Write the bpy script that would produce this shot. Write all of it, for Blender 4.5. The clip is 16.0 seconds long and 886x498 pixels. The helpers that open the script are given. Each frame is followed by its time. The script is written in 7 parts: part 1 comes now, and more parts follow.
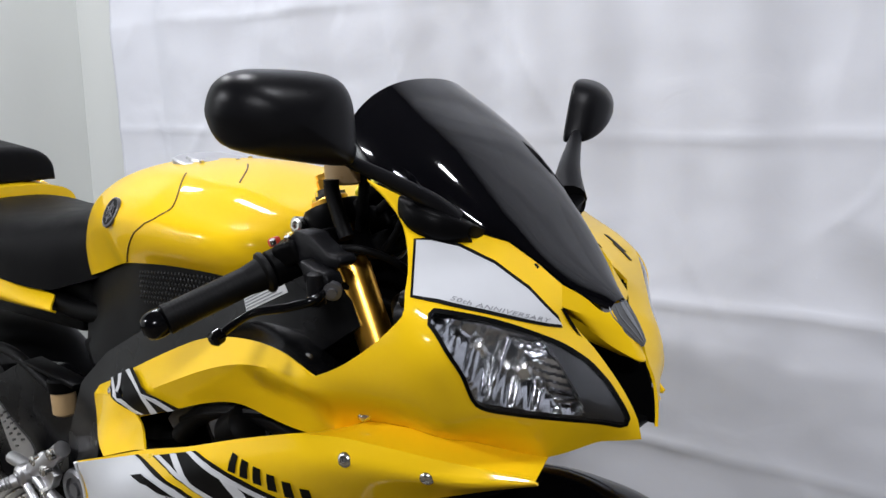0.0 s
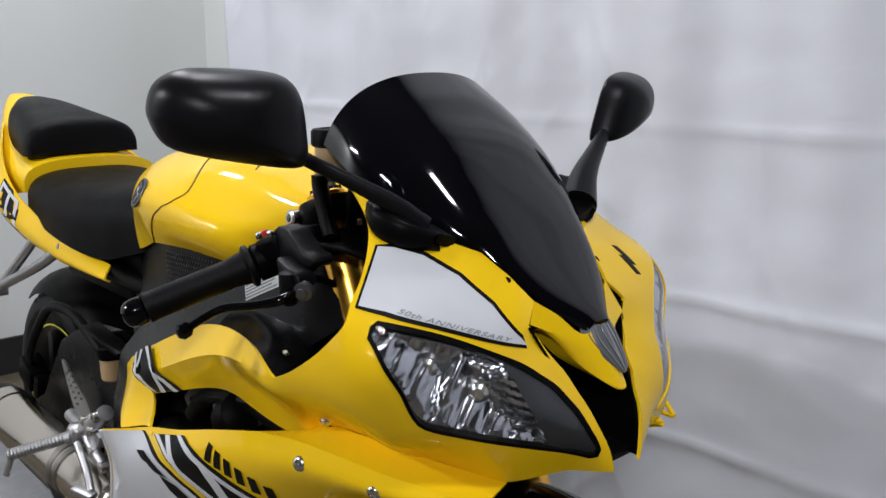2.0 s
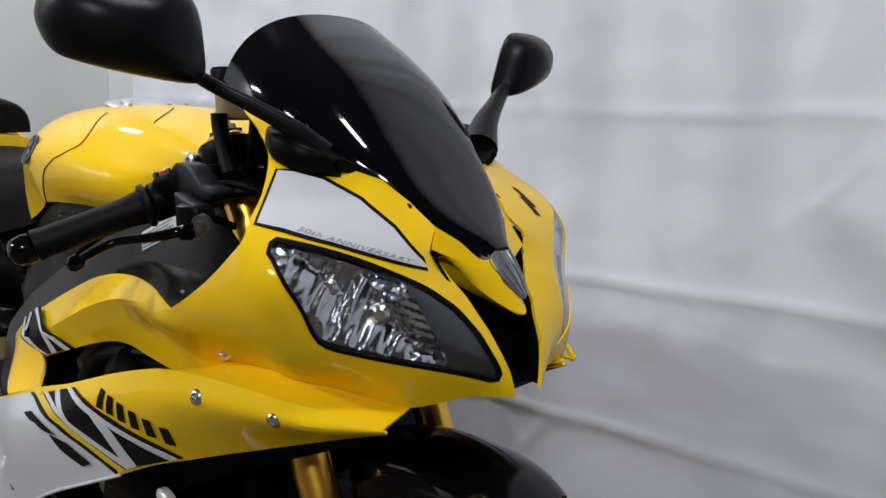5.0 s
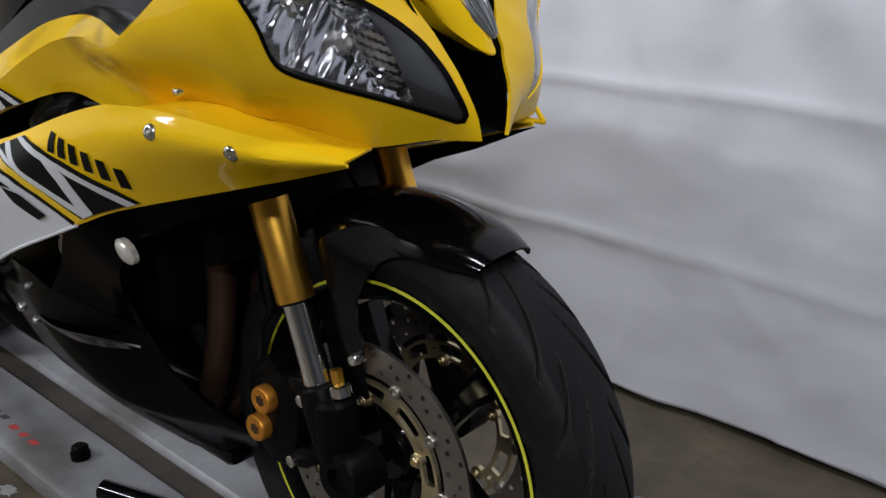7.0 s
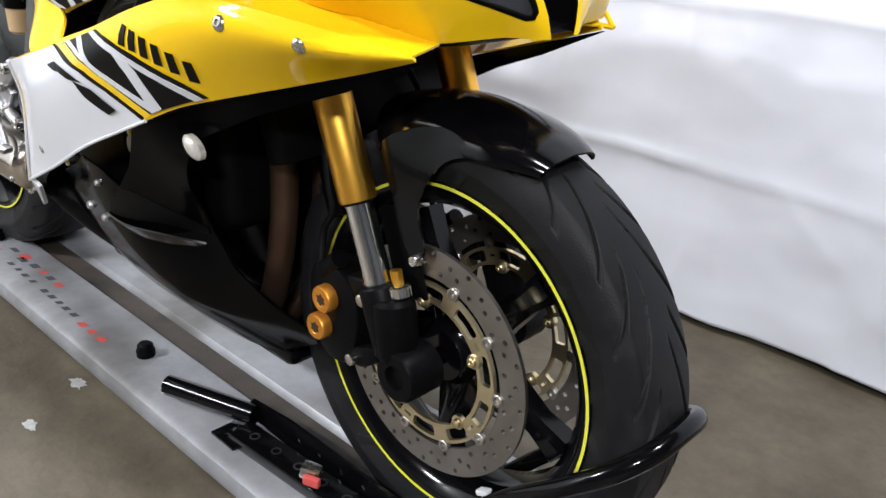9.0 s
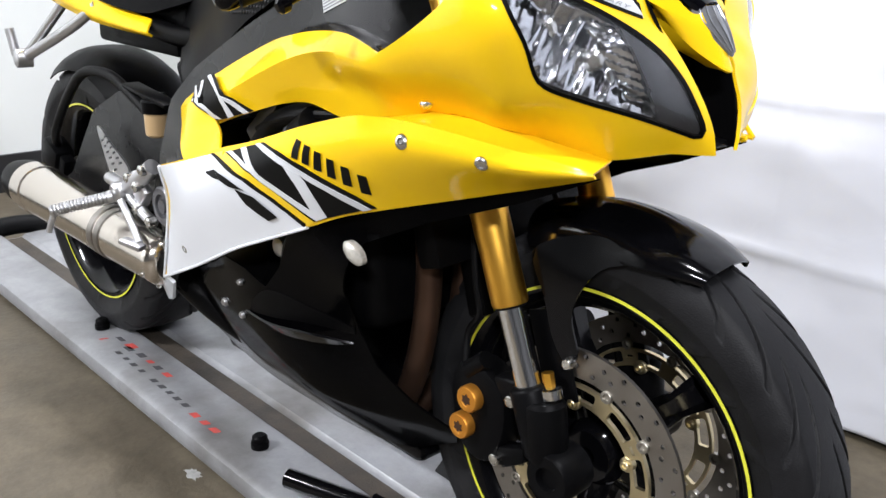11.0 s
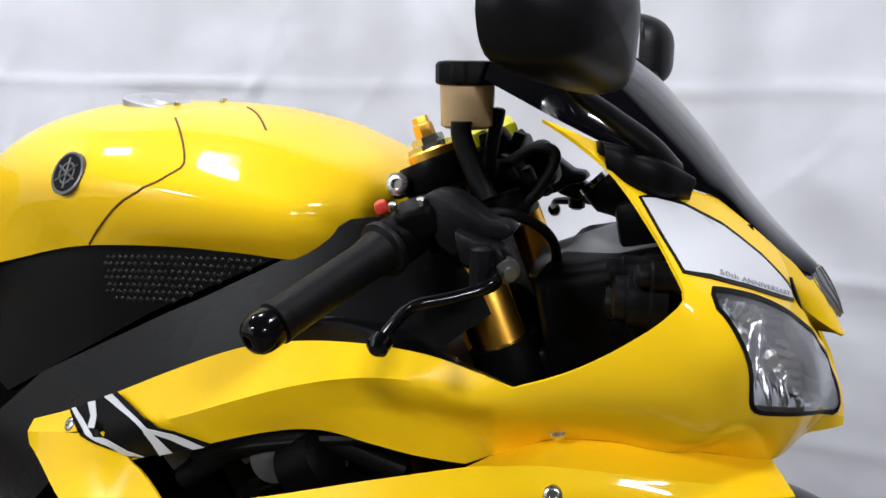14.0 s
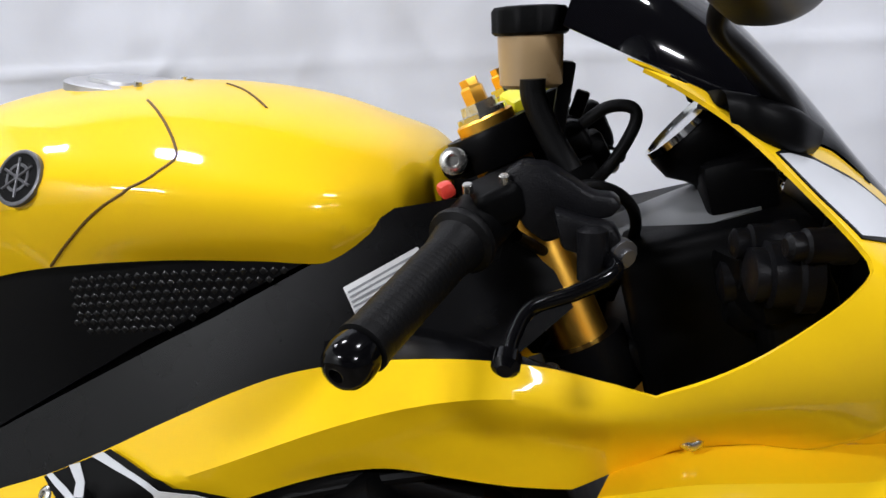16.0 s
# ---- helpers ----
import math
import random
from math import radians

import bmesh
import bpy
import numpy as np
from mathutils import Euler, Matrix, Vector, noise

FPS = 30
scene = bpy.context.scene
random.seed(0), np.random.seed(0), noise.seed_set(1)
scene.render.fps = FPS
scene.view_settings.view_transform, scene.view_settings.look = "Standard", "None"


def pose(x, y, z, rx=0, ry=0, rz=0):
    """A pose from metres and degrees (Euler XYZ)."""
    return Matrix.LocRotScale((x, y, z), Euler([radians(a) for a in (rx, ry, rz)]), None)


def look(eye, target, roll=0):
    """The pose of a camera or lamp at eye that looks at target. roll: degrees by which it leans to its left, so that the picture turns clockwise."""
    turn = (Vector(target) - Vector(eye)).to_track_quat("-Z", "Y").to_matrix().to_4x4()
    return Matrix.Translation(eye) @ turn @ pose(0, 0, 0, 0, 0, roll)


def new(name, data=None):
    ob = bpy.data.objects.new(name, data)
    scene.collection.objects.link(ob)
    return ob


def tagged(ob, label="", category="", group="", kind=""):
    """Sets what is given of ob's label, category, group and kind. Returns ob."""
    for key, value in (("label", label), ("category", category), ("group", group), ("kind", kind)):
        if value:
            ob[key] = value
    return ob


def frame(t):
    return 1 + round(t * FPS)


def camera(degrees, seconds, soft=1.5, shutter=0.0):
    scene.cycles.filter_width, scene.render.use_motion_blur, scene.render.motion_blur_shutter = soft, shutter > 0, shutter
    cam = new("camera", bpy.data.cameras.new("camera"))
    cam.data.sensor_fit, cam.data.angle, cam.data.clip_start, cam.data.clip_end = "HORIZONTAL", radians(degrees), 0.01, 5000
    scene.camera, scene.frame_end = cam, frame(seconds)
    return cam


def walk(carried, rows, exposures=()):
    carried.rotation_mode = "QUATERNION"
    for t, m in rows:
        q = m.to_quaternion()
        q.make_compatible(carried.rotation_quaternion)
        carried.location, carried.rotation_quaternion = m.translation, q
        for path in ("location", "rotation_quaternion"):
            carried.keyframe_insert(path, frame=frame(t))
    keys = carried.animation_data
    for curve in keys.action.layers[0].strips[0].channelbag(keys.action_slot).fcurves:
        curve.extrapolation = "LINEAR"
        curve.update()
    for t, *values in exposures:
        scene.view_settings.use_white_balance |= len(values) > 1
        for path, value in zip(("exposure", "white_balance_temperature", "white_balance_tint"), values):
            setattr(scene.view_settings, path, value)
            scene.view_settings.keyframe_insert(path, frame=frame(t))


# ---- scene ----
cam = camera(53.7, 16.0)
PATH = [
    (0, (0.498, -0.907, 1.142), (-0.694, 0.66, 0.79), -1.1),
    (0.5, (0.537, -0.823, 1.16), (-0.806, 0.607, 0.774), -0.9),
    (1, (0.587, -0.761, 1.168), (-0.8, 0.613, 0.735), 0.3),
    (1.5, (0.601, -0.738, 1.174), (-0.812, 0.61, 0.74), 0.8),
    (2, (0.607, -0.74, 1.174), (-0.827, 0.59, 0.753), 0.2),
    (2.5, (0.615, -0.75, 1.166), (-0.836, 0.562, 0.748), -0.1),
    (3, (0.629, -0.747, 1.162), (-0.801, 0.586, 0.738), -0.1),
    (3.2, (0.63, -0.751, 1.16), (-0.789, 0.599, 0.754), 0.2),
    (5.3, (0.633, -0.748, 1.046), (-0.633, 0.76, 0.697), 1.6),
    (5.5, (0.634, -0.745, 1.034), (-0.609, 0.781, 0.677), 2.1),
    (6, (0.639, -0.744, 1.001), (-0.587, 0.788, 0.614), 2.3),
    (6.5, (0.634, -0.746, 0.979), (-0.585, 0.736, 0.416), 2.4),
    (7, (0.64, -0.74, 0.951), (-0.548, 0.72, 0.275), 2.7),
    (7.5, (0.651, -0.741, 0.937), (-0.511, 0.706, 0.189), 3.1),
    (8, (0.645, -0.75, 0.925), (-0.514, 0.661, 0.109), 3.1),
    (8.2, (0.644, -0.752, 0.92), (-0.52, 0.641, 0.082), 3.2),
    (10.3, (0.601, -0.802, 0.935), (-0.74, 0.479, 0.185), 2.3),
    (10.5, (0.588, -0.819, 0.941), (-0.752, 0.473, 0.212), 2.8),
    (11, (0.55, -0.876, 0.957), (-0.783, 0.458, 0.291), 2.4),
    (11.5, (0.484, -0.934, 0.987), (-0.792, 0.489, 0.396), 2.3),
    (12, (0.402, -0.949, 1.01), (-0.805, 0.573, 0.536), 3.1),
    (12.5, (0.256, -0.886, 1.027), (-0.893, 0.682, 0.556), 1.8),
    (13, (0.138, -0.857, 1.052), (-0.936, 0.766, 0.591), 0.9),
    (13.5, (0.038, -0.886, 1.083), (-0.722, 0.918, 0.671), 0.9),
    (14, (-0.009, -0.907, 1.096), (-0.633, 0.945, 0.672), 0.5),
    (14.5, (-0.02, -0.92, 1.098), (-0.64, 0.933, 0.671), 0.4),
    (15, (-0.043, -0.927, 1.101), (-0.664, 0.925, 0.673), 1.2),
    (15.5, (-0.103, -0.894, 1.081), (-0.694, 0.962, 0.625), 0.9),
    (16, (-0.204, -0.812, 1.072), (-0.544, 1.103, 0.608), -2.4),
]
walk(cam, [(t, look(eye, target, roll)) for t, eye, target, roll in PATH], [(0, -0.28), (0.6, -0.5), (3.0, -0.48), (5.5, -0.6), (6.5, -0.72), (7.2, -0.35), (8.0, 0.24), (10.4, 0.8), (11.0, 0.77), (12.0, 0.45), (12.6, 0.08), (13.5, -0.08), (15.0, -0.08), (16.0, -0.2)])

# ---- world and light ----
world = bpy.data.worlds.new("room_world")
scene.world = world
world.use_nodes = True
world.node_tree.nodes["Background"].inputs[0].default_value = (0.9, 0.95, 1.0, 1)
world.node_tree.nodes["Background"].inputs[1].default_value = 0.05


def ceiling_lamp(x, y, z, lx, ly, watts):
    d = bpy.data.lights.new("tube_light", "AREA")
    d.shape, d.size, d.size_y, d.energy, d.color = "RECTANGLE", lx, ly, watts, (0.93, 0.94, 1.0)
    ob = new("tube_light", d)
    ob.matrix_world = pose(x, y, z)
    return ob


# place along and across the room, length, width, watts
# fourth lamp: unseen key, added to brighten the bike's side
LAMPS = [(-2.2, 0.22, 0.40, 0.18, 27), (-1.05, 0.16, 0.34, 0.16, 25), (0.85, -0.30, 0.36, 0.17, 30), (-2.1, -3.1, 0.8, 0.26, 175), (2.4, -2.9, 0.8, 0.26, 195)]
for lx_, ly_, long_, wide_, watts in LAMPS:
    ceiling_lamp(lx_, ly_, 2.925, long_, wide_, watts)


# ---- materials ----
def mat(name, col, rough=0.5, metal=0.0, var=0.12, scale=14.0, bump=0.0, bscale=180.0, coat=0.0, rvar=0.12, spec=0.5, dirt=0.0, dirtcol=(0.1, 0.08, 0.06), grain=0.0):
    m = bpy.data.materials.new(name)
    m.use_nodes = True
    n, l = m.node_tree.nodes, m.node_tree.links
    b = n["Principled BSDF"]
    tc = n.new("ShaderNodeTexCoord")
    big = n.new("ShaderNodeTexNoise")
    big.inputs["Scale"].default_value, big.inputs["Detail"].default_value = scale, 6.0
    l.new(tc.outputs["Object"], big.inputs["Vector"])
    mix = n.new("ShaderNodeMix")
    mix.data_type = "RGBA"
    mix.inputs[6].default_value = (*[c * (1 - var) for c in col], 1)
    mix.inputs[7].default_value = (*[min(1, c * (1 + var)) for c in col], 1)
    l.new(big.outputs["Fac"], mix.inputs[0])
    out = mix.outputs[2]
    if dirt:
        spot = n.new("ShaderNodeTexNoise")
        spot.inputs["Scale"].default_value, spot.inputs["Detail"].default_value = scale * 0.35, 8.0
        l.new(tc.outputs["Object"], spot.inputs["Vector"])
        ramp = n.new("ShaderNodeMapRange")
        ramp.inputs[1].default_value, ramp.inputs[2].default_value, ramp.inputs[4].default_value = 0.5, 0.72, dirt
        l.new(spot.outputs["Fac"], ramp.inputs[0])
        mix2 = n.new("ShaderNodeMix")
        mix2.data_type = "RGBA"
        l.new(ramp.outputs[0], mix2.inputs[0])
        l.new(out, mix2.inputs[6])
        mix2.inputs[7].default_value = (*dirtcol, 1)
        out = mix2.outputs[2]
    if grain:
        speck = n.new("ShaderNodeTexNoise")
        speck.inputs["Scale"].default_value, speck.inputs["Detail"].default_value, speck.inputs["Roughness"].default_value = scale * 3.5, 10.0, 0.75
        l.new(tc.outputs["Object"], speck.inputs["Vector"])
        amt = n.new("ShaderNodeMapRange")
        amt.inputs[1].default_value, amt.inputs[2].default_value, amt.inputs[3].default_value, amt.inputs[4].default_value = 0.3, 0.7, 1 - grain, 1 + grain
        l.new(speck.outputs["Fac"], amt.inputs[0])
        mul = n.new("ShaderNodeVectorMath")
        mul.operation = "SCALE"
        l.new(out, mul.inputs[0])
        l.new(amt.outputs[0], mul.inputs["Scale"])
        out = mul.outputs[0]
    l.new(out, b.inputs["Base Color"])
    rr = n.new("ShaderNodeMapRange")
    rr.inputs[3].default_value, rr.inputs[4].default_value = max(0.02, rough - rvar), min(1, rough + rvar)
    fine = n.new("ShaderNodeTexNoise")
    fine.inputs["Scale"].default_value, fine.inputs["Detail"].default_value = bscale, 4.0
    l.new(tc.outputs["Object"], fine.inputs["Vector"])
    l.new(big.outputs["Fac"], rr.inputs[0])
    l.new(rr.outputs[0], b.inputs["Roughness"])
    b.inputs["Metallic"].default_value = metal
    b.inputs["Coat Weight"].default_value = coat
    b.inputs["Coat Roughness"].default_value = 0.04
    b.inputs["Specular IOR Level"].default_value = spec
    if bump:
        bp = n.new("ShaderNodeBump")
        bp.inputs["Strength"].default_value, bp.inputs["Distance"].default_value = bump, 0.002
        l.new(fine.outputs["Fac"], bp.inputs["Height"])
        l.new(bp.outputs[0], b.inputs["Normal"])
    return m


YELLOW = mat("yellow_paint", (0.885, 0.562, 0.008), 0.45, 0, 0.03, 5, 0, 300, 0.6, 0.04, 0.05)
YELLOW.node_tree.nodes["Principled BSDF"].inputs["Coat Roughness"].default_value = 0.055
WHITE = mat("white_paint", (0.66, 0.68, 0.71), 0.3, 0, 0.03, 6, 0, 300, 0.6, 0.05)
GLOSSBLACK = mat("gloss_black_paint", (0.002, 0.002, 0.0025), 0.12, 0, 0.3, 20, 0, 300, 0.0, 0.05, 0.22)
LOWERBLACK = mat("lower_fairing_black", (0.0010, 0.0010, 0.0012), 0.12, 0, 0.3, 20, 0, 300, 0.0, 0.04, 0.03)
INNERBLACK = mat("inner_panel_black", (0.003, 0.003, 0.0035), 0.2, 0, 0.3, 20, 0.04, 900, 0.0, 0.05, 0.16)
STRIPEBLACK = mat("black_graphic_film", (0.003, 0.003, 0.0033), 0.42, 0, 0.2, 30, 0, 300, 0.0, 0.05, 0.1)
WHITEFILM = mat("white_graphic_film", (0.60, 0.615, 0.64), 0.35, 0, 0.04, 30, 0, 300, 0.3)
YELLOWFILM = mat("yellow_graphic_film", (0.84, 0.54, 0.004), 0.3, 0, 0.03, 30, 0, 300, 0.5)
SATIN = mat("satin_black_paint", (0.0025, 0.0025, 0.0028), 0.38, 0, 0.25, 14, 0.05, 900, 0, 0.08, spec=0.06)
FRAMEBLACK = mat("powder_coated_frame", (0.004, 0.004, 0.0045), 0.27, 0.0, 0.2, 9, 0.04, 1500, 0, 0.05, spec=0.24)
MIRRORBLACK = mat("mirror_shell_black", (0.006, 0.006, 0.007), 0.32, 0, 0.2, 25, 0.08, 900, spec=0.13)
PLASTIC = mat("black_plastic", (0.002, 0.002, 0.0022), 0.42, 0, 0.25, 25, 0.15, 900, spec=0.05)
RUBBER = mat("rubber", (0.003, 0.003, 0.0033), 0.5, 0, 0.3, 40, 0.2, 700, spec=0.12)
TYRE = mat("tyre_rubber", (0.0065, 0.0065, 0.0072), 0.52, 0, 0.5, 22, 0.25, 500, 0, 0.14, 0.17, 0.5, (0.030, 0.030, 0.031))
VINYL = mat("seat_vinyl", (0.003, 0.003, 0.0036), 0.42, 0, 0.2, 20, 0.35, 900, spec=0.07)
CAPGOLD = mat("gold_caliper_cap", (0.62, 0.26, 0.035), 0.42, 0.8, 0.15, 60)
# duct grey: the curtain's reflection is put into the base colour
DUCTSHEEN = mat("duct_curtain_sheen", (0.16, 0.165, 0.17), 0.4, 0, 0.1, 30, 0.1, 500)
GREYCAST = mat("grey_painted_casting", (0.005, 0.005, 0.006), 0.36, 0.1, 0.25, 40, 0.2, 600, spec=0.15)
GOLD = mat("gold_anodised", (0.98, 0.53, 0.08), 0.33, 1.0, 0.04, 12, 0.0, 600)
CHROME = mat("hard_chrome", (0.75, 0.76, 0.78), 0.12, 1.0, 0.04, 15, 0, 400, 0, 0.05)
STEEL = mat("bolt_steel", (0.62, 0.61, 0.58), 0.25, 1.0, 0.08, 80)
CASTALU = mat("cast_aluminium", (0.52, 0.52, 0.53), 0.38, 1.0, 0.12, 60, 0.2, 700)
TITAN = mat("brushed_titanium", (0.66, 0.61, 0.55), 0.21, 1.0, 0.03, 12, 0.05, 500)
DISC = mat("brake_disc_steel", (0.28, 0.262, 0.24), 0.38, 1.0, 0.15, 35, 0.1, 900)
CARRIER = mat("disc_carrier_gold", (0.62, 0.53, 0.33), 0.36, 1.0, 0.1, 35)
BUTTON = mat("dull_rotor_steel", (0.40, 0.38, 0.34), 0.42, 1.0, 0.12, 80)
ENGINE = mat("engine_black", (0.002, 0.002, 0.0022), 0.42, 0.1, 0.3, 30, 0.3, 500, spec=0.07)
DARKMETAL = mat("dark_cast_metal", (0.13, 0.13, 0.138), 0.38, 0.7, 0.3, 40, 0.2, 500)
HEADER = mat("header_stain_socket_shade", (0.085, 0.048, 0.032), 0.45, 0.8, 0.35, 18)
RESIN = mat("brake_fluid_cup", (0.42, 0.29, 0.15), 0.3, 0, 0.15, 30)
REDPLASTIC = mat("red_switch", (0.7, 0.05, 0.03), 0.4)
LIME = mat("lime_tape", (0.58, 0.57, 0.04), 0.4, 0, 0.05, 40)
LIMEYELLOW = mat("lime_yellow_plastic", (0.78, 0.75, 0.02), 0.45, 0, 0.08, 60)
REFLECT = mat("headlight_reflector", (0.58, 0.59, 0.61), 0.13, 1.0, 0.03, 20)
BEZEL = mat("headlight_bezel", (0.010, 0.0105, 0.012), 0.35, 0, 0.1, 40)
RAILGREY = mat("silver_painted_steel", (0.29, 0.295, 0.305), 0.42, 0.35, 0.3, 9, 0.15, 260, 0, 0.12, 0.5, 0.95, (0.085, 0.075, 0.062), grain=0.12)
GRIME = mat("grimy_channel", (0.050, 0.040, 0.030), 0.6, 0.1, 0.8, 26, 0.6, 200, dirt=0.9, dirtcol=(0.012, 0.010, 0.008))
REDINK = mat("red_ink", (0.45, 0.06, 0.05), 0.6, 0, 0.3, 90)
BLACKINK = mat("black_ink", (0.05, 0.05, 0.055), 0.6, 0, 0.3, 90)
GREYINK = mat("grey_ink", (0.24, 0.25, 0.27), 0.5, 0, 0.1, 90)
PAPER = mat("paper_label", (0.72, 0.73, 0.74), 0.5, 0, 0.05, 90)
AMBER = mat("clear_amber_lens", (0.50, 0.48, 0.43), 0.16, 0.35, 0.35, 160)
WALLPAINT = mat("grey_wall_paint", (0.68, 0.70, 0.68), 0.8, 0, 0.05, 1.2, 0.15, 60)
DARKWALL = mat("unseen_room_dark", (0.11, 0.11, 0.112), 0.8, 0, 0.1, 2, 0.1, 60)
CEILPAINT = mat("white_ceiling_paint", (0.72, 0.72, 0.72), 0.8, 0, 0.05, 2, 0.1, 60)
BASEBLACK = mat("black_baseboard", (0.012, 0.012, 0.013), 0.55, 0, 0.2, 20)
FLOOR = mat("stained_concrete", (0.080, 0.066, 0.045), 0.55, 0, 0.6, 7.0, 0.6, 70, 0, 0.2, 0.35, 0.85, (0.045, 0.036, 0.024), grain=0.25)
WHITESTAIN = mat("white_paint_spill", (0.30, 0.30, 0.29), 0.6, 0, 0.5, 90)
CURTAIN = mat("white_curtain_fabric", (0.69, 0.708, 0.762), 0.7, 0, 0.03, 3, 0.06, 20, 0, 0.1, 0.3)


def crease_fold(m, scale, strength):
    """Sharp little packing creases on top of the cloth's own weave."""
    n, l = m.node_tree.nodes, m.node_tree.links
    tc, b = n.new("ShaderNodeTexCoord"), n["Principled BSDF"]
    mp = n.new("ShaderNodeMapping")
    mp.inputs["Scale"].default_value = (1.0, 1.0, 1.25)
    l.new(tc.outputs["Object"], mp.inputs["Vector"])
    last = None
    for sc, amount in ((scale, 1.0), (scale * 3.1, 0.35)):
        no = n.new("ShaderNodeTexNoise")
        no.inputs["Scale"].default_value, no.inputs["Detail"].default_value, no.inputs["Distortion"].default_value = sc, 3.0, 0.6
        l.new(mp.outputs[0], no.inputs["Vector"])
        a = n.new("ShaderNodeMath")
        a.operation = "SUBTRACT"
        a.inputs[1].default_value = 0.5
        l.new(no.outputs["Fac"], a.inputs[0])
        c = n.new("ShaderNodeMath")
        c.operation = "ABSOLUTE"
        l.new(a.outputs[0], c.inputs[0])
        d = n.new("ShaderNodeMath")
        d.operation = "MULTIPLY"
        d.inputs[1].default_value = amount
        l.new(c.outputs[0], d.inputs[0])
        if last:
            e = n.new("ShaderNodeMath")
            l.new(last, e.inputs[0])
            l.new(d.outputs[0], e.inputs[1])
            last = e.outputs[0]
        else:
            last = d.outputs[0]
    bp = n.new("ShaderNodeBump")
    bp.inputs["Strength"].default_value, bp.inputs["Distance"].default_value = strength, 0.03
    l.new(last, bp.inputs["Height"])
    old = b.inputs["Normal"].links[0].from_socket if b.inputs["Normal"].links else None
    if old:
        l.new(old, bp.inputs["Normal"])
    l.new(bp.outputs[0], b.inputs["Normal"])


crease_fold(CURTAIN, 2.6, 0.13)


def clear_glass(name, col, ior=1.3):
    m = bpy.data.materials.new(name)
    m.use_nodes = True
    b = m.node_tree.nodes["Principled BSDF"]
    b.inputs["Base Color"].default_value = (*col, 1)
    b.inputs["Roughness"].default_value = 0.02
    b.inputs["Transmission Weight"].default_value = 1.0
    b.inputs["IOR"].default_value = ior
    return m


LAMPCLEAR = mat("clear_ribbed_lens", (0.30, 0.31, 0.33), 0.15, 0.6, 0.2, 60)
GLASS = clear_glass("clear_lens", (0.97, 0.98, 1.0), 1.28)
SCREEN = mat("smoked_screen", (0.002, 0.002, 0.003), 0.07, 0, 0.2, 12, 0, 300, 0.1, 0.03, 0.4)


# ---- mesh helpers ----
def lathe_pts(profile, n):
    """Rings of (across, radius) turned about the y axis."""
    return [[(r * math.cos(2 * math.pi * k / n), a, r * math.sin(2 * math.pi * k / n)) for k in range(n)] for a, r in profile]


def obj(name, verts, faces, material, parent=None, label="", smooth=True, sharp=40):
    me = bpy.data.meshes.new(name)
    me.from_pydata([tuple(v) for v in verts], [], faces)
    bm = bmesh.new()
    bm.from_mesh(me)
    bmesh.ops.recalc_face_normals(bm, faces=bm.faces)
    bm.to_mesh(me)
    bm.free()
    me.materials.append(material)
    if smooth:
        me.shade_smooth()
        me.set_sharp_from_angle(angle=radians(sharp))
    ob = new(name, me)
    if parent is not None:
        ob.parent = parent
    if label:
        ob["label"] = label
    return ob


def part(name, bm, material, parent, label="", sharp=40):
    bmesh.ops.recalc_face_normals(bm, faces=bm.faces)
    me = bpy.data.meshes.new(name)
    bm.to_mesh(me)
    bm.free()
    me.materials.append(material)
    me.shade_smooth()
    me.set_sharp_from_angle(angle=radians(sharp))
    ob = new(name, me)
    ob.parent = parent
    if label:
        ob["label"] = label
    return ob


def spline(pts, n):
    """n points evenly spread along a smooth curve through pts."""
    p = np.array(pts, float)
    ext = np.vstack([2 * p[0] - p[1], p, 2 * p[-1] - p[-2]])
    out = []
    for i in range(len(p) - 1):
        a, b, c, d = ext[i], ext[i + 1], ext[i + 2], ext[i + 3]
        for t in np.linspace(0, 1, 16, endpoint=False):
            out.append(0.5 * (2 * b + (c - a) * t + (2 * a - 5 * b + 4 * c - d) * t * t + (3 * b - a - 3 * c + d) * t**3))
    out.append(p[-1])
    out = np.array(out)
    s = np.r_[0, np.cumsum(np.linalg.norm(np.diff(out, axis=0), axis=1))]
    q = np.linspace(0, s[-1], n)
    return np.stack([np.interp(q, s, out[:, k]) for k in range(out.shape[1])], 1)


def grid_faces(nr, nc, closed=False, base=0):
    f = []
    for i in range(nr - 1):
        for j in range(nc if closed else nc - 1):
            k = (j + 1) % nc
            f.append((base + i * nc + j, base + i * nc + k, base + (i + 1) * nc + k, base + (i + 1) * nc + j))
    return f


def thick(verts, faces, t, way=None):
    """A sheet given thickness t on the side away from way (mean outward direction)."""
    v = np.array(verts, float)
    nrm = np.zeros_like(v)
    for f in faces:
        a, b, c = v[f[0]], v[f[1]], v[f[2]]
        w = np.cross(b - a, c - a)
        for k in f:
            nrm[k] += w
    nrm /= np.linalg.norm(nrm, axis=1)[:, None] + 1e-12
    if way is not None and (nrm @ np.array(way)).sum() < 0:
        nrm = -nrm
    n = len(v)
    edges = {}
    for f in faces:
        for a, b in zip(f, (*f[1:], f[0])):
            edges[(a, b)] = edges.get((a, b), 0) + 1
    rim = [(a, b) for (a, b) in edges if (b, a) not in edges]
    allf = list(faces) + [tuple(n + k for k in reversed(f)) for f in faces] + [(b, a, n + a, n + b) for a, b in rim]
    return np.vstack([v, v - t * nrm]), allf


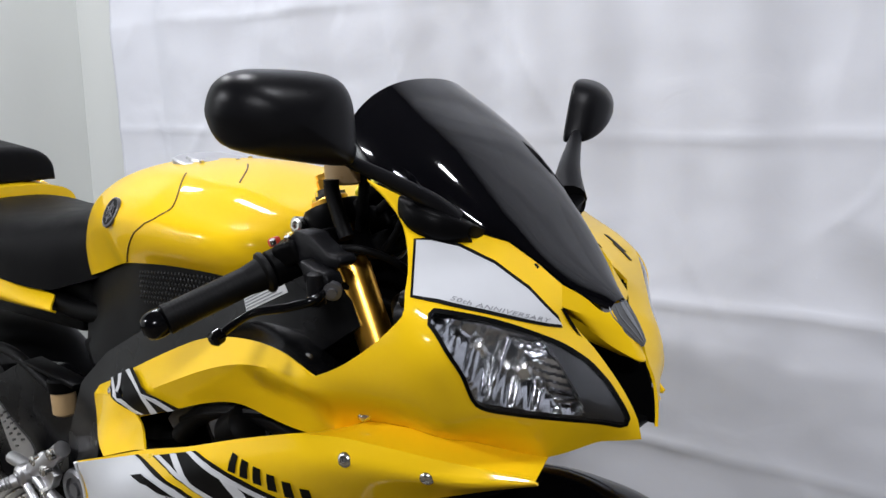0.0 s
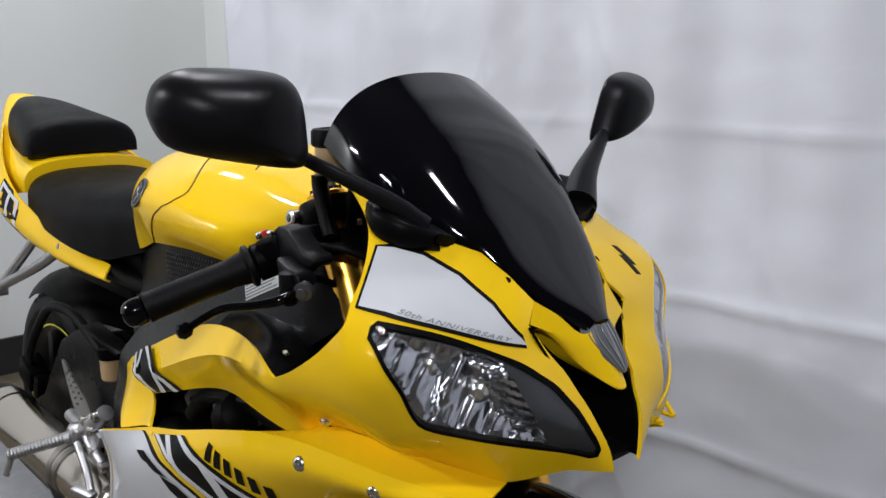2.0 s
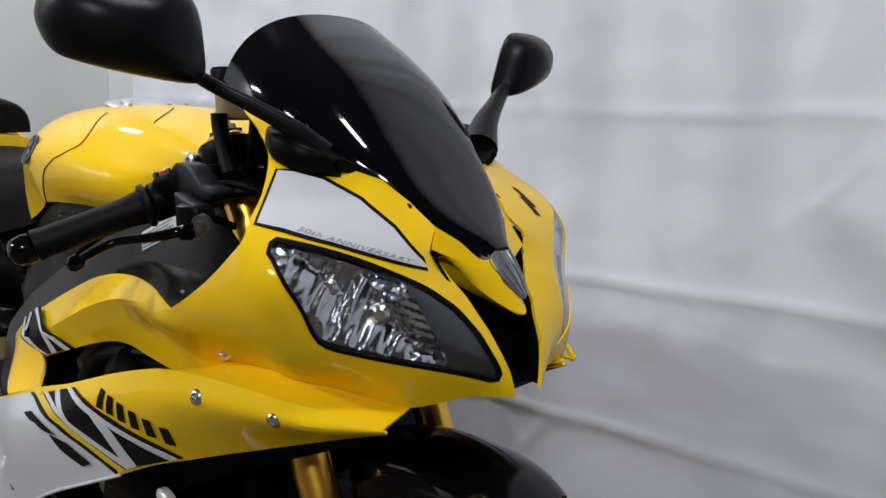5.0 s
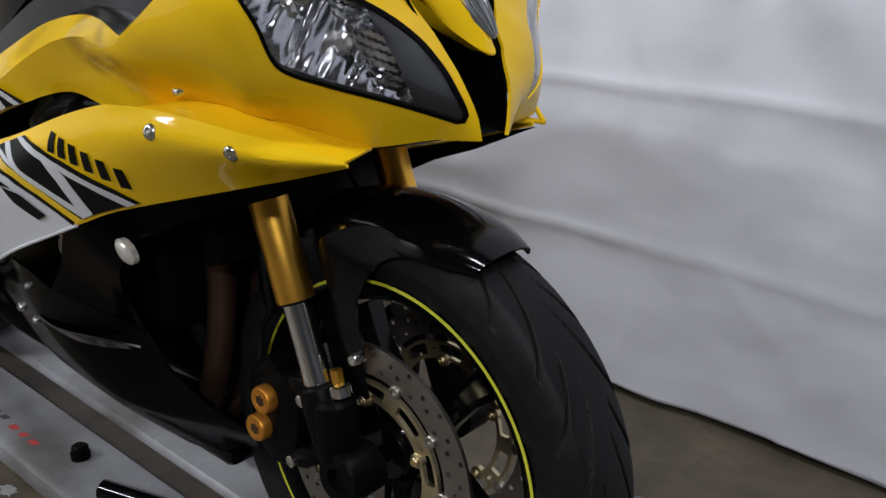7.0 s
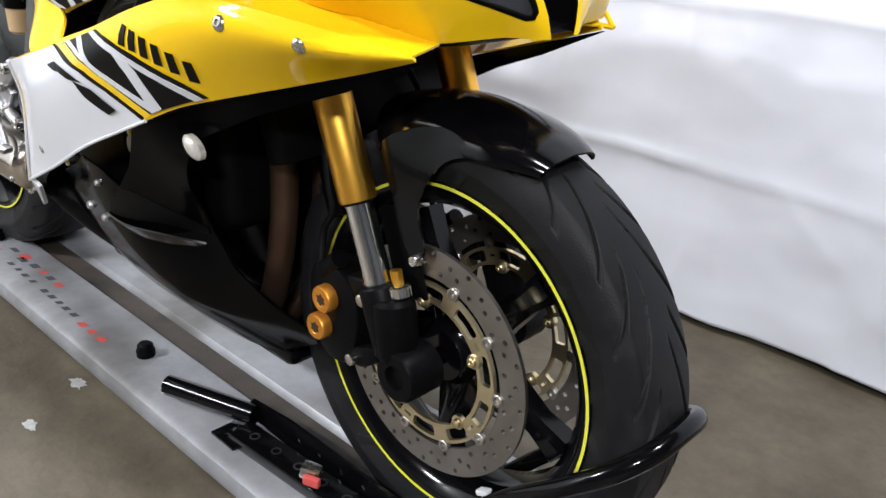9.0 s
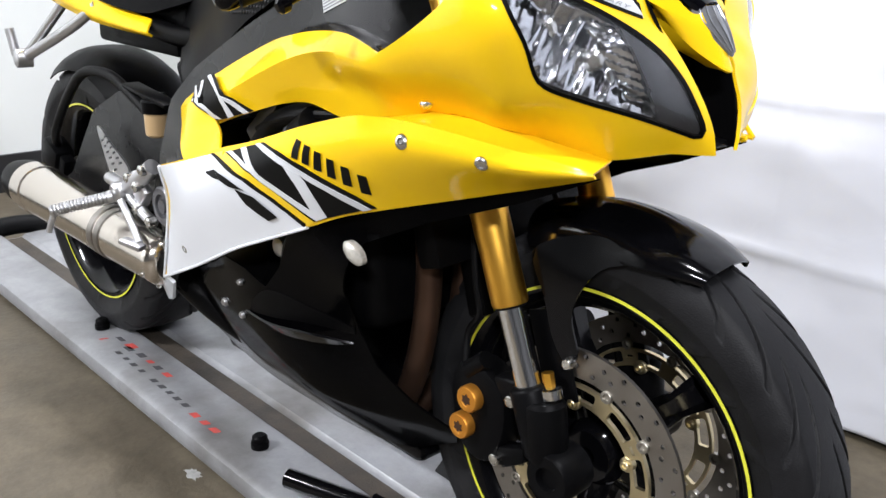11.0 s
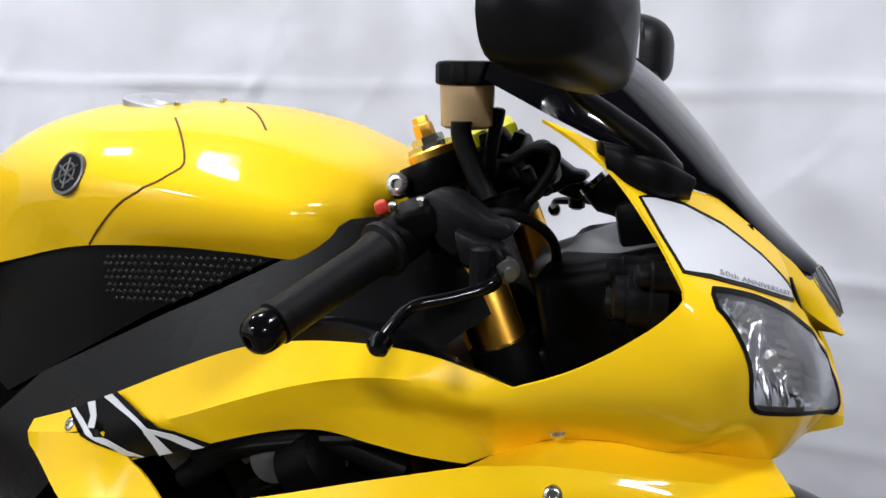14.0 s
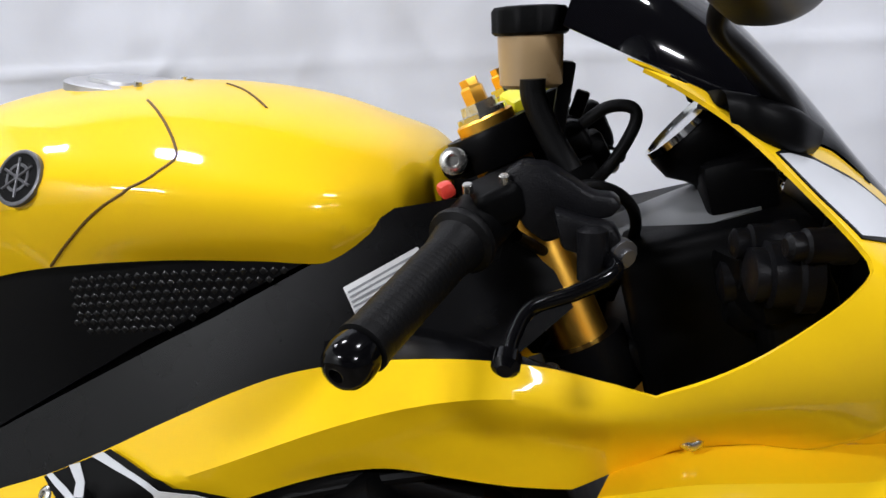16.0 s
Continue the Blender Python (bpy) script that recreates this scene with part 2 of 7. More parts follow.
def loft(rows, n=40, m=1, t=0.003, way=None, crease=False):
    """A panel through curves: each row is a smooth curve of n points; m steps between rows."""
    c = [spline(r, n) for r in rows]
    if crease or len(c) == 2:
        g = []
        for a, b in zip(c[:-1], c[1:]):
            g += [a + (b - a) * k / m for k in range(m)]
        g.append(c[-1])
    else:
        across = np.stack([spline([r[j] for r in c], m * (len(c) - 1) + 1) for j in range(n)], 1)
        g = list(across)
    v = np.vstack(g)
    f = grid_faces(len(g), n)
    return thick(v, f, t, way) if t else (v, f)


def tube(path, r, n=12, steps=None, taper=None):
    p = spline(path, steps or max(2, 10 * (len(path) - 1))) if len(path) > 2 else np.array(path, float)
    tan = np.gradient(p, axis=0)
    tan /= np.linalg.norm(tan, axis=1)[:, None]
    ref = np.array([0, 0, 1.0]) if abs(tan[0][2]) < 0.9 else np.array([1.0, 0, 0])
    v = []
    side = np.cross(tan[0], ref)
    for i in range(len(p)):
        side = side - (side @ tan[i]) * tan[i]
        side /= np.linalg.norm(side)
        up = np.cross(side, tan[i])
        rr = r(i / (len(p) - 1)) if callable(r) else r if taper is None else r + (taper - r) * i / (len(p) - 1)
        for k in range(n):
            a = 2 * math.pi * k / n
            v.append(p[i] + rr * (math.cos(a) * side + math.sin(a) * up))
    f = grid_faces(len(p), n, True)
    f += [tuple(range(n - 1, -1, -1)), tuple(range(len(v) - n, len(v)))]
    return np.array(v), f


def turned(a, b, profile, n=24):
    """A turned body from a towards b: profile of (distance along, radius)."""
    a, b = np.array(a, float), np.array(b, float)
    w = (b - a) / np.linalg.norm(b - a)
    ref = np.array([0, 0, 1.0]) if abs(w[2]) < 0.9 else np.array([1.0, 0, 0])
    s = np.cross(w, ref)
    s /= np.linalg.norm(s)
    u = np.cross(s, w)
    v = []
    for d, r in profile:
        for k in range(n):
            q = 2 * math.pi * k / n
            v.append(a + d * w + r * (math.cos(q) * s + math.sin(q) * u))
    f = grid_faces(len(profile), n, True) + [tuple(range(n - 1, -1, -1)), tuple(range(len(v) - n, len(v)))]
    return np.array(v), f


def box(c, size, rot=(0, 0, 0), bevel=0.004, seg=2):
    bm = bmesh.new()
    bmesh.ops.create_cube(bm, size=1)
    bmesh.ops.scale(bm, vec=size, verts=bm.verts)
    if bevel:
        bmesh.ops.bevel(bm, geom=list(bm.edges), offset=min(bevel, 0.45 * min(size)), segments=seg, affect="EDGES", profile=0.5)
    bmesh.ops.transform(bm, matrix=pose(*c, *rot), verts=bm.verts)
    return bm


def prism(outline, y0, y1, bevel=0.003):
    """A casting: an outline in (x, z) carried from y0 to y1 with rounded edges."""
    bm = bmesh.new()
    a = [bm.verts.new((x, y0, z)) for x, z in outline]
    b = [bm.verts.new((x, y1, z)) for x, z in outline]
    bm.faces.new(a)
    bm.faces.new(list(reversed(b)))
    for k in range(len(a)):
        m = (k + 1) % len(a)
        bm.faces.new((a[k], b[k], b[m], a[m]))
    bmesh.ops.recalc_face_normals(bm, faces=bm.faces)
    if bevel:
        bmesh.ops.bevel(bm, geom=list(bm.edges), offset=bevel, segments=2, affect="EDGES", profile=0.5)
    return bm_vf(bm)


def joined(*pieces):
    """Several (verts, faces) as one."""
    v, f, n = [], [], 0
    for pv, pf in pieces:
        v += [tuple(q) for q in pv]
        f += [tuple(k + n for k in q) for q in pf]
        n += len(pv)
    return v, f


def bm_vf(bm):
    bm.verts.index_update()
    out = ([tuple(v.co) for v in bm.verts], [tuple(v.index for v in f.verts) for f in bm.faces])
    bm.free()
    return out


def flip_y(vf):
    return [(x, -y, z) for x, y, z in vf[0]], [tuple(reversed(f)) for f in vf[1]]


def inside(p, poly):
    c = False
    for (x1, y1), (x2, y2) in zip(poly, poly[1:] + poly[:1]):
        if (y1 > p[1]) != (y2 > p[1]) and p[0] < (x2 - x1) * (p[1] - y1) / (y2 - y1) + x1:
            c = not c
    return c


def rounded(poly, n):
    """A closed smooth outline of n points through poly."""
    p = [*poly, poly[0]]
    ring = spline([poly[-1], *p, poly[1]], 16 * (len(poly) + 2) + 1)[16:-17]
    s = np.r_[0, np.cumsum(np.linalg.norm(np.diff(np.vstack([ring, ring[:1]]), axis=0), axis=1))]
    ring = np.vstack([ring, ring[:1]])
    q = np.linspace(0, s[-1], n, endpoint=False)
    return [tuple(np.interp(t, s, ring[:, k]) for k in range(2)) for t in q]


def flat_mesh(outline, holes=(), step=0.02, lines=()):
    """Triangles filling an outline with holes, on an even grid, with edges along the given lines."""
    from mathutils import geometry

    def cut(loop):
        out = []
        for a, b in zip(loop, [*loop[1:], loop[0]]):
            k = max(1, int(math.dist(a, b) / step))
            out += [(a[0] + (b[0] - a[0]) * i / k, a[1] + (b[1] - a[1]) * i / k) for i in range(k)]
        return out

    loops = [cut(list(outline))] + [cut(list(h)) for h in holes]
    pts, edges, faces = [], [], []
    for lp in loops:
        n = len(pts)
        pts += lp
        edges += [(n + i, n + (i + 1) % len(lp)) for i in range(len(lp))]
    for ln in lines:
        n = len(pts)
        pts += [tuple(p) for p in ln]
        edges += [(n + i, n + i + 1) for i in range(len(ln) - 1)]
    fixed = len(pts)
    xs, ys = [p[0] for p in loops[0]], [p[1] for p in loops[0]]
    rows = int((max(ys) - min(ys)) / (step * 0.87)) + 1
    for j in range(rows):
        y = min(ys) + (j + 0.5) * step * 0.87
        for i in range(int((max(xs) - min(xs)) / step) + 2):
            x = min(xs) + (i + 0.5 * (j % 2)) * step
            if inside((x, y), loops[0]) and not any(inside((x, y), h) for h in loops[1:]):
                near = min((x - p[0]) ** 2 + (y - p[1]) ** 2 for p in pts[:fixed])
                if near > (0.55 * step) ** 2:
                    pts.append((x, y))
    v, _, f, *_ = geometry.delaunay_2d_cdt([Vector(p) for p in pts], edges, [], 0, 1e-7)
    keep = []
    for t in f:
        c = (sum(v[k][0] for k in t) / len(t), sum(v[k][1] for k in t) / len(t))
        if inside(c, loops[0]) and not any(inside(c, h) for h in loops[1:]):
            keep.append(tuple(t))
    return [tuple(p) for p in v], keep


class Field:
    """A smooth surface over a plane through control points (a, b, height)."""

    def __init__(self, ctrl, stiff=1e-5):
        self.c = np.array(ctrl, float)
        n = len(self.c)
        k = self._k(self.c[:, :2]) + np.diag(np.broadcast_to(stiff, n))
        p = np.c_[np.ones(n), self.c[:, :2]]
        a = np.block([[k, p], [p.T, np.zeros((3, 3))]])
        self.w = np.linalg.solve(a, np.r_[self.c[:, 2], 0, 0, 0])

    def _k(self, q):
        d = np.linalg.norm(q[:, None] - self.c[None, :, :2], axis=2) + 1e-9
        return d * d * np.log(d)

    def __call__(self, q):
        q = np.atleast_2d(np.array(q, float))
        return self._k(q) @ self.w[:-3] + np.c_[np.ones(len(q)), q] @ self.w[-3:]


def bvh(*vfs):
    from mathutils.bvhtree import BVHTree

    v, f = joined(*vfs)
    return BVHTree.FromPolygons([Vector(p) for p in v], f)


def laid_on(tree, outline, holes=(), step=0.012, lift=0.0012, t=0.001, start=-1.0, way=(0, 1, 0), place=None):
    """A film or panel laid on a surface: its outline in (x, z) is carried sideways onto it."""
    q, f = flat_mesh(outline, holes, step)
    out = []
    for a, b in q:
        o = Vector(place(a, b)) if place else Vector((a, start, b))
        hit, nrm, _, _ = tree.ray_cast(o, Vector(way).normalized())
        if hit is None:
            hit, nrm, _, _ = tree.find_nearest(Vector((a, -0.25, b)))
        if nrm.dot(Vector(way)) > 0:
            nrm = -nrm
        out.append(hit + lift * nrm)
    return thick(out, f, t, [-c for c in way])


# ---- room ----
floor_bm = bmesh.new()
bmesh.ops.create_grid(floor_bm, x_segments=2, y_segments=2, size=1)
bmesh.ops.transform(floor_bm, matrix=Matrix.Translation((1.6, -3.3, 0)) @ Matrix.Diagonal((4.5, 4.5, 1, 1)), verts=floor_bm.verts)
tagged(part("floor", floor_bm, FLOOR, None), "stained brown-grey concrete workshop floor", "floor", kind="structure")


def slab(name, c, size, material, label, category):
    return tagged(part(name, box(c, size, bevel=0), material, None), label, category, kind="structure")


slab("wall_end", (-2.9, -3.3, 1.5), (0.1, 9.0, 3.0), WALLPAINT, "plain grey painted end wall", "wall")
slab("wall_side", (1.6, 1.15, 1.5), (8.9, 0.1, 3.0), WALLPAINT, "plain grey painted wall behind the curtain", "wall")
# unseen back, front and ceiling, added dark to limit bounce and sheen
slab("wall_back", (1.6, -7.75, 1.5), (8.9, 0.1, 3.0), DARKWALL, "unseen dark workshop wall that keeps bounced light low", "wall")
slab("wall_front", (6.05, -3.3, 1.5), (0.1, 9.0, 3.0), DARKWALL, "unseen dark workshop wall that keeps bounced light low", "wall")
slab("ceiling", (1.6, -3.3, 3.05), (9.2, 9.2, 0.1), DARKWALL, "unseen dark workshop ceiling that keeps bounced light low", "ceiling")
slab("baseboard", (-2.842, -3.3, 0.07), (0.016, 8.8, 0.14), BASEBLACK, "black rubber baseboard along the end wall", "baseboard")
for lx_, ly_, long_, wide_, watts in LAMPS:
    tagged(part("ceiling_light", box((lx_, ly_, 2.970), (long_ + 0.08, wide_ + 0.08, 0.07), bevel=0.008), CEILPAINT, None), "unseen white steel panel light on the ceiling", "light", "ceiling lights")


# white curtain hung beside the motorcycle, with vertical folds and pressed creases
def curtain():
    xs = np.r_[np.arange(-2.27, 1.6, 0.0125), np.arange(1.6, 6.0, 0.08)]
    zs = np.r_[np.arange(0.012, 1.9, 0.0125), np.arange(1.9, 2.95, 0.05), 2.95]
    X, Z = np.meshgrid(xs, zs)
    up = 0.25 + 0.75 * np.clip(Z / 1.6, 0, 1)
    fold = 0.016 * up * np.sin(2 * np.pi * X / 0.43 + 0.9 * np.sin(1.7 * X) + 0.25 * Z)
    fold += 0.007 * up * np.sin(2 * np.pi * X / 0.19 + 1.3 * np.sin(2.3 * X + 1))
    Y = 0.880 + fold
    for zc, amp, wave in ((1.04, 0.006, 0.3), (0.677, 0.008, 1.1), (0.345, 0.008, 2.0), (1.385, 0.006, 0.0), (1.73, 0.006, 0.7), (2.08, 0.006, 0.4)):
        zl = zc + 0.005 * np.sin(1.3 * X + wave) + 0.003 * np.sin(9 * X + wave)
        strength = 0.65 + 0.35 * np.sin(3.7 * X + 2 * wave)
        Y -= amp * strength * np.exp(-np.abs(Z - zl) / 0.009) + 0.3 * amp * np.exp(-np.abs(Z - zl) / 0.05)
    for xc in (-2.0, -1.52, -1.08, -0.65, -0.22, 0.21, 0.64, 1.07, 1.5):
        Y -= 0.006 * (0.6 + 0.4 * np.sin(5 * Z + xc * 7)) * np.exp(-np.abs(X - xc - 0.008 * np.sin(3 * Z)) / 0.009)
    rng = random.Random(4)
    for _ in range(70):
        cx, cz, a = rng.uniform(-2.2, 1.2), rng.uniform(0.05, 1.6), rng.uniform(-0.9, 0.9)
        ln, amp, w = rng.uniform(0.05, 0.22), rng.uniform(0.002, 0.0055), rng.uniform(0.006, 0.016)
        du = (X - cx) * math.sin(a) + (Z - cz) * math.cos(a)
        dv = (X - cx) * math.cos(a) - (Z - cz) * math.sin(a)
        Y -= amp * np.exp(-((du / ln) ** 2)) * np.exp(-np.abs(dv) / w)
    for i in range(X.shape[0]):
        for j in range(X.shape[1]):
            p = Vector((X[i, j] * 2.2, 0, Z[i, j] * 2.6))
            Y[i, j] += 0.014 * noise.noise(p) + 0.0045 * noise.noise(p * 3.1) + 0.0010 * noise.noise(p * 8.3)
    Z = Z + np.where(Z < 0.02, 0.006 * np.sin(9 * X) * np.sin(2.3 * X) + 0.004, 0)
    v = np.stack([X.ravel(), Y.ravel(), Z.ravel()], 1)
    v, f = thick(v, grid_faces(len(zs), len(xs)), 0.0015, (0, -1, 0))
    return obj("curtain", v, f, CURTAIN, sharp=180)


tagged(curtain(), "white creased fabric curtain hanging to the floor", "curtain")
v, f = tube([(-2.4, 0.93, 2.955), (6.0, 0.93, 2.955)], 0.014)
tagged(obj("curtain_rod", v, f, STEEL), "grey steel curtain rod under the ceiling", "rod")

# ---- rail dolly under the motorcycle ----
dolly = tagged(new("motorcycle_dolly"), "silver painted steel motorcycle dolly rail lying on the floor", "dolly")
prof = [(-0.180, 0.008), (-0.185, 0.028), (-0.180, 0.043), (-0.168, 0.050), (-0.052, 0.050), (-0.046, 0.047), (-0.042, 0.034), (-0.036, 0.031), (0.010, 0.031), (0.018, 0.034), (0.024, 0.0395), (0.095, 0.0415), (0.105, 0.048), (0.150, 0.050), (0.172, 0.046), (0.176, 0.010)]
stations = np.linspace(-2.2, 0.46, 60)
rv = [(x, y, z) for x in stations for y, z in prof]
rv2, rf2 = thick(rv, grid_faces(len(stations), len(prof)), 0.004, (0, 0, 1))
obj("rail", rv2, rf2, RAILGREY, dolly)
part("channel_liner", box((-0.87, -0.013, 0.0325), (2.64, 0.046, 0.0015), bevel=0), GRIME, dolly, "dark grimy wheel channel")
for bx, by in ((-1.362, -0.102), (-0.682, -0.105)):
    v, f = turned((bx, by, 0.05), (bx, by, 0.08), [(0, 0.017), (0.012, 0.017), (0.013, 0.0145), (0.022, 0.0145), (0.026, 0.010)], 16)
    obj("knob", v, f, PLASTIC, dolly, "black domed nut")
v, f = tube([(-0.53, -0.147, 0.078), (-0.36, -0.090, 0.078)], 0.017, 16)
obj("lock_handle", v, f, GLOSSBLACK, dolly, "black tubular handle")
part("mounting_plate", box((-0.367, -0.123, 0.0535), (0.062, 0.055, 0.006), bevel=0.002), GLOSSBLACK, dolly, "small black mounting plate")
for px_, py_ in ((-0.367, -0.12),):
    v, f = turned((px_, py_, 0.056), (px_, py_, 0.07), [(0, 0.008), (0.006, 0.008), (0.007, 0.005)], 8)
    obj("bolt", v, f, STEEL, dolly)
for side in (-1, 1):
    v, f = flat_mesh([(-0.40, 0.06), (-0.30, 0.055), (0.10, 0.055), (0.16, 0.075), (0.14, 0.10), (-0.28, 0.105), (-0.38, 0.095)], [[(x + 0.006 * math.cos(a), 0.078 + 0.006 * math.sin(a)) for a in np.linspace(0, 2 * math.pi, 8, endpoint=False)] for x in (-0.26, -0.21, -0.16, -0.11, -0.06, 0.0, 0.05)], 0.03)
    v3 = [(x, side * 0.082, z) for x, z in v]
    v3, f3 = thick(v3, f, 0.005, (0, side, 0))
    obj("chock_plate", v3, f3, GLOSSBLACK, dolly, "black perforated wheel chock plate")
v, f = tube([(0.02, -0.092, 0.09), (0.10, -0.098, 0.175), (0.17, -0.101, 0.247), (0.235, -0.098, 0.300), (0.277, -0.080, 0.333), (0.303, -0.048, 0.356), (0.312, 0.0, 0.369), (0.303, 0.048, 0.356), (0.277, 0.080, 0.333), (0.235, 0.098, 0.300), (0.10, 0.098, 0.175), (0.02, 0.092, 0.09)], 0.0125, 14)
obj("chock_hoop", v, f, GLOSSBLACK, dolly, "scuffed black wheel hoop")
for side in (-1, 1):
    cb = obj("chock_bar", *bm_vf(box((-0.10, side * 0.108, 0.062), (0.52, 0.046, 0.022), (0, 0, side * -3), 0.004)), GLOSSBLACK, dolly, "black perforated steel chock bar")
    for k in range(9):
        x = -0.32 + 0.052 * k
        y = side * (0.108 - 0.052 * (x + 0.10))
        v, f = turned((x, y, 0.0725), (x, y, 0.0745), [(0, 0.0085), (0.0012, 0.0085), (0.0012, 0.0060), (0.0, 0.0058)], 14)
        obj("hole_rim", v, f, BASEBLACK, cb)
clip = obj("ratchet_clip", *bm_vf(box((-0.176, -0.122, 0.092), (0.030, 0.022, 0.020), (0, 12, 30), 0.004)), STEEL, dolly, "scuffed silver ratchet clip")
part("warning_tag", box((-0.160, -0.134, 0.090), (0.026, 0.010, 0.014), (0, 0, 20), 0.002), REDINK, clip, "small red tag")
v, f = tube([(-2.20, -0.15, 0.05), (-2.24, 0.0, 0.06), (-2.20, 0.16, 0.05)], 0.03, 12)
obj("end_ramp", v, f, RUBBER, dolly, "black rubber end stop")

# ---- motorcycle ----
bike = tagged(new("motorcycle"), "yellow sport motorcycle with black stripes standing on a dolly", "motorcycle")

AXLE = np.array([0.0, 0.0, 0.34])
REAR = np.array([-1.39, 0.0, 0.353])


def ring_at(c, vf):
    return [(x + c[0], y + c[1], z + c[2]) for x, y, z in vf[0]], vf[1]


def lathe(profile, n=96, closed=True):
    rows = lathe_pts(profile, n)
    v = [p for r in rows for p in r]
    f = grid_faces(len(rows), n, True)
    if closed:
        f += [(((len(rows) - 1) * n) + j, ((len(rows) - 1) * n) + (j + 1) % n, (j + 1) % n, j) for j in range(n)]
    return v, f


def tyre_mesh(R, half, bead, grooves):
    """A tyre with its crown cut by curved rain grooves."""
    nth, ncr = (960, 200) if R < 0.31 else (540, 120)
    u = np.linspace(-1, 1, ncr)
    ang = u * radians(112)
    crown = half * np.sin(np.clip(ang, -math.pi / 2, math.pi / 2)) * 1.0
    y = np.where(np.abs(ang) < math.pi / 2, crown, np.sign(ang) * (half - 0.012 * (np.abs(ang) - math.pi / 2) / radians(22)))
    k = np.abs(u)
    r = R - (R - bead) * (0.05 * (k / 0.4) ** 2 * (k < 0.4) + (k >= 0.4) * (0.05 + 0.95 * (np.clip(k - 0.4, 0, 1) / 0.6) ** 1.55))
    th = np.linspace(0, 2 * math.pi, nth, endpoint=False)
    T, Yg = np.meshgrid(th, y)
    Rg = np.repeat(r[:, None], nth, 1)
    s = Yg / half
    cut = np.zeros_like(Rg)
    pitch = 2 * math.pi / grooves
    for ph, a, lo, hi, sgn in ((0.0, 0.72, 0.10, 0.90, 1), (0.5, 0.72, 0.10, 0.90, -1), (0.56, 0.72, 0.34, 0.975, 1), (0.06, 0.72, 0.34, 0.975, -1)):
        w = sgn * s
        line = ph * pitch - a * w - 0.05 * np.sin(5 * w)
        d = np.abs((T - line + pitch / 2) % pitch - pitch / 2) * Rg
        cut = np.maximum(cut, np.where((w > lo) & (w < hi), np.clip((0.0080 - d) / 0.0022, 0, 1) * np.clip(np.minimum((w - lo) / 0.10, (hi - w) / 0.04), 0, 1), 0))
    Rg = Rg - 0.0065 * cut
    v = np.stack([Rg * np.cos(T), Yg, Rg * np.sin(T)], 2).reshape(-1, 3)
    f = grid_faces(ncr, nth, True)
    f += [((ncr - 1) * nth + j, (ncr - 1) * nth + (j + 1) % nth, (j + 1) % nth, j) for j in range(nth)]
    return v, f


def rim_mesh(width, lip):
    w = width / 2
    prof = [(-w, lip - 0.006), (-w, lip), (-w + 0.004, lip + 0.001), (-w + 0.012, lip - 0.012), (-w * 0.5, lip - 0.026), (w * 0.5, lip - 0.026), (w - 0.012, lip - 0.012), (w - 0.004, lip + 0.001), (w, lip), (w, lip - 0.006), (w - 0.008, lip - 0.020), (w * 0.45, lip - 0.036), (-w * 0.45, lip - 0.036), (-w + 0.008, lip - 0.020)]
    return lathe(prof, 96)


def spoke_set(parent, c, lip, hub, wide, count, material):
    for k in range(count):
        a = 2 * math.pi * (k + 0.35) / count
        m = Matrix.Rotation(a, 4, "Y")
        bm = bmesh.new()
        rings = []
        for r, hw, hy in ((hub, 0.030, wide), (hub + 0.04, 0.022, wide * 0.8), (lip * 0.65, 0.016, wide * 0.62), (lip - 0.03, 0.022, wide * 0.72)):
            rings.append([bm.verts.new((r, sy * hy, sx * hw)) for sy, sx in ((-1, -0.5), (-0.6, -1), (0.6, -1), (1, -0.5), (1, 0.5), (0.6, 1), (-0.6, 1), (-1, 0.5))])
        for p, q in zip(rings[:-1], rings[1:]):
            for j in range(8):
                bm.faces.new((p[j], p[(j + 1) % 8], q[(j + 1) % 8], q[j]))
        bmesh.ops.transform(bm, matrix=Matrix.Translation(c) @ m, verts=bm.verts)
        part("spoke", bm, material, parent)


def wheel(name, c, R, half, width, grooves, label):
    v, f = ring_at(c, rim_mesh(width, 0.228))
    w = obj(name, v, f, GLOSSBLACK, bike, label)
    v, f = ring_at(c, tyre_mesh(R, half, 0.222, grooves))
    obj("tyre", v, f, TYRE, w, "black treaded sport tyre", sharp=70)
    for side in (-1, 1):
        y = side * (width / 2 + 0.0008)
        v, f = ring_at(c, lathe([(y, 0.2235), (y + side * 0.0008, 0.2235), (y + side * 0.0008, 0.2275), (y, 0.2275)], 120))
        obj("rim_tape", v, f, LIME, w, "lime yellow rim tape")
    v, f = ring_at(c, lathe([(-0.05, 0.012), (-0.05, 0.034), (-0.035, 0.045), (0.035, 0.045), (0.05, 0.034), (0.05, 0.012)], 40))
    obj("hub", v, f, GLOSSBLACK, w)
    spoke_set(w, c, 0.214, 0.038, 0.030, 5, GLOSSBLACK)
    return w


def circle(cx, cy, r, n=10):
    return [(cx + r * math.cos(2 * math.pi * k / n), cy + r * math.sin(2 * math.pi * k / n)) for k in range(n)]


def sector(r0, r1, a0, a1, n=5):
    return [(r1 * math.cos(a), r1 * math.sin(a)) for a in np.linspace(a0, a1, n)] + [(r0 * math.cos(a), r0 * math.sin(a)) for a in np.linspace(a1, a0, n)]


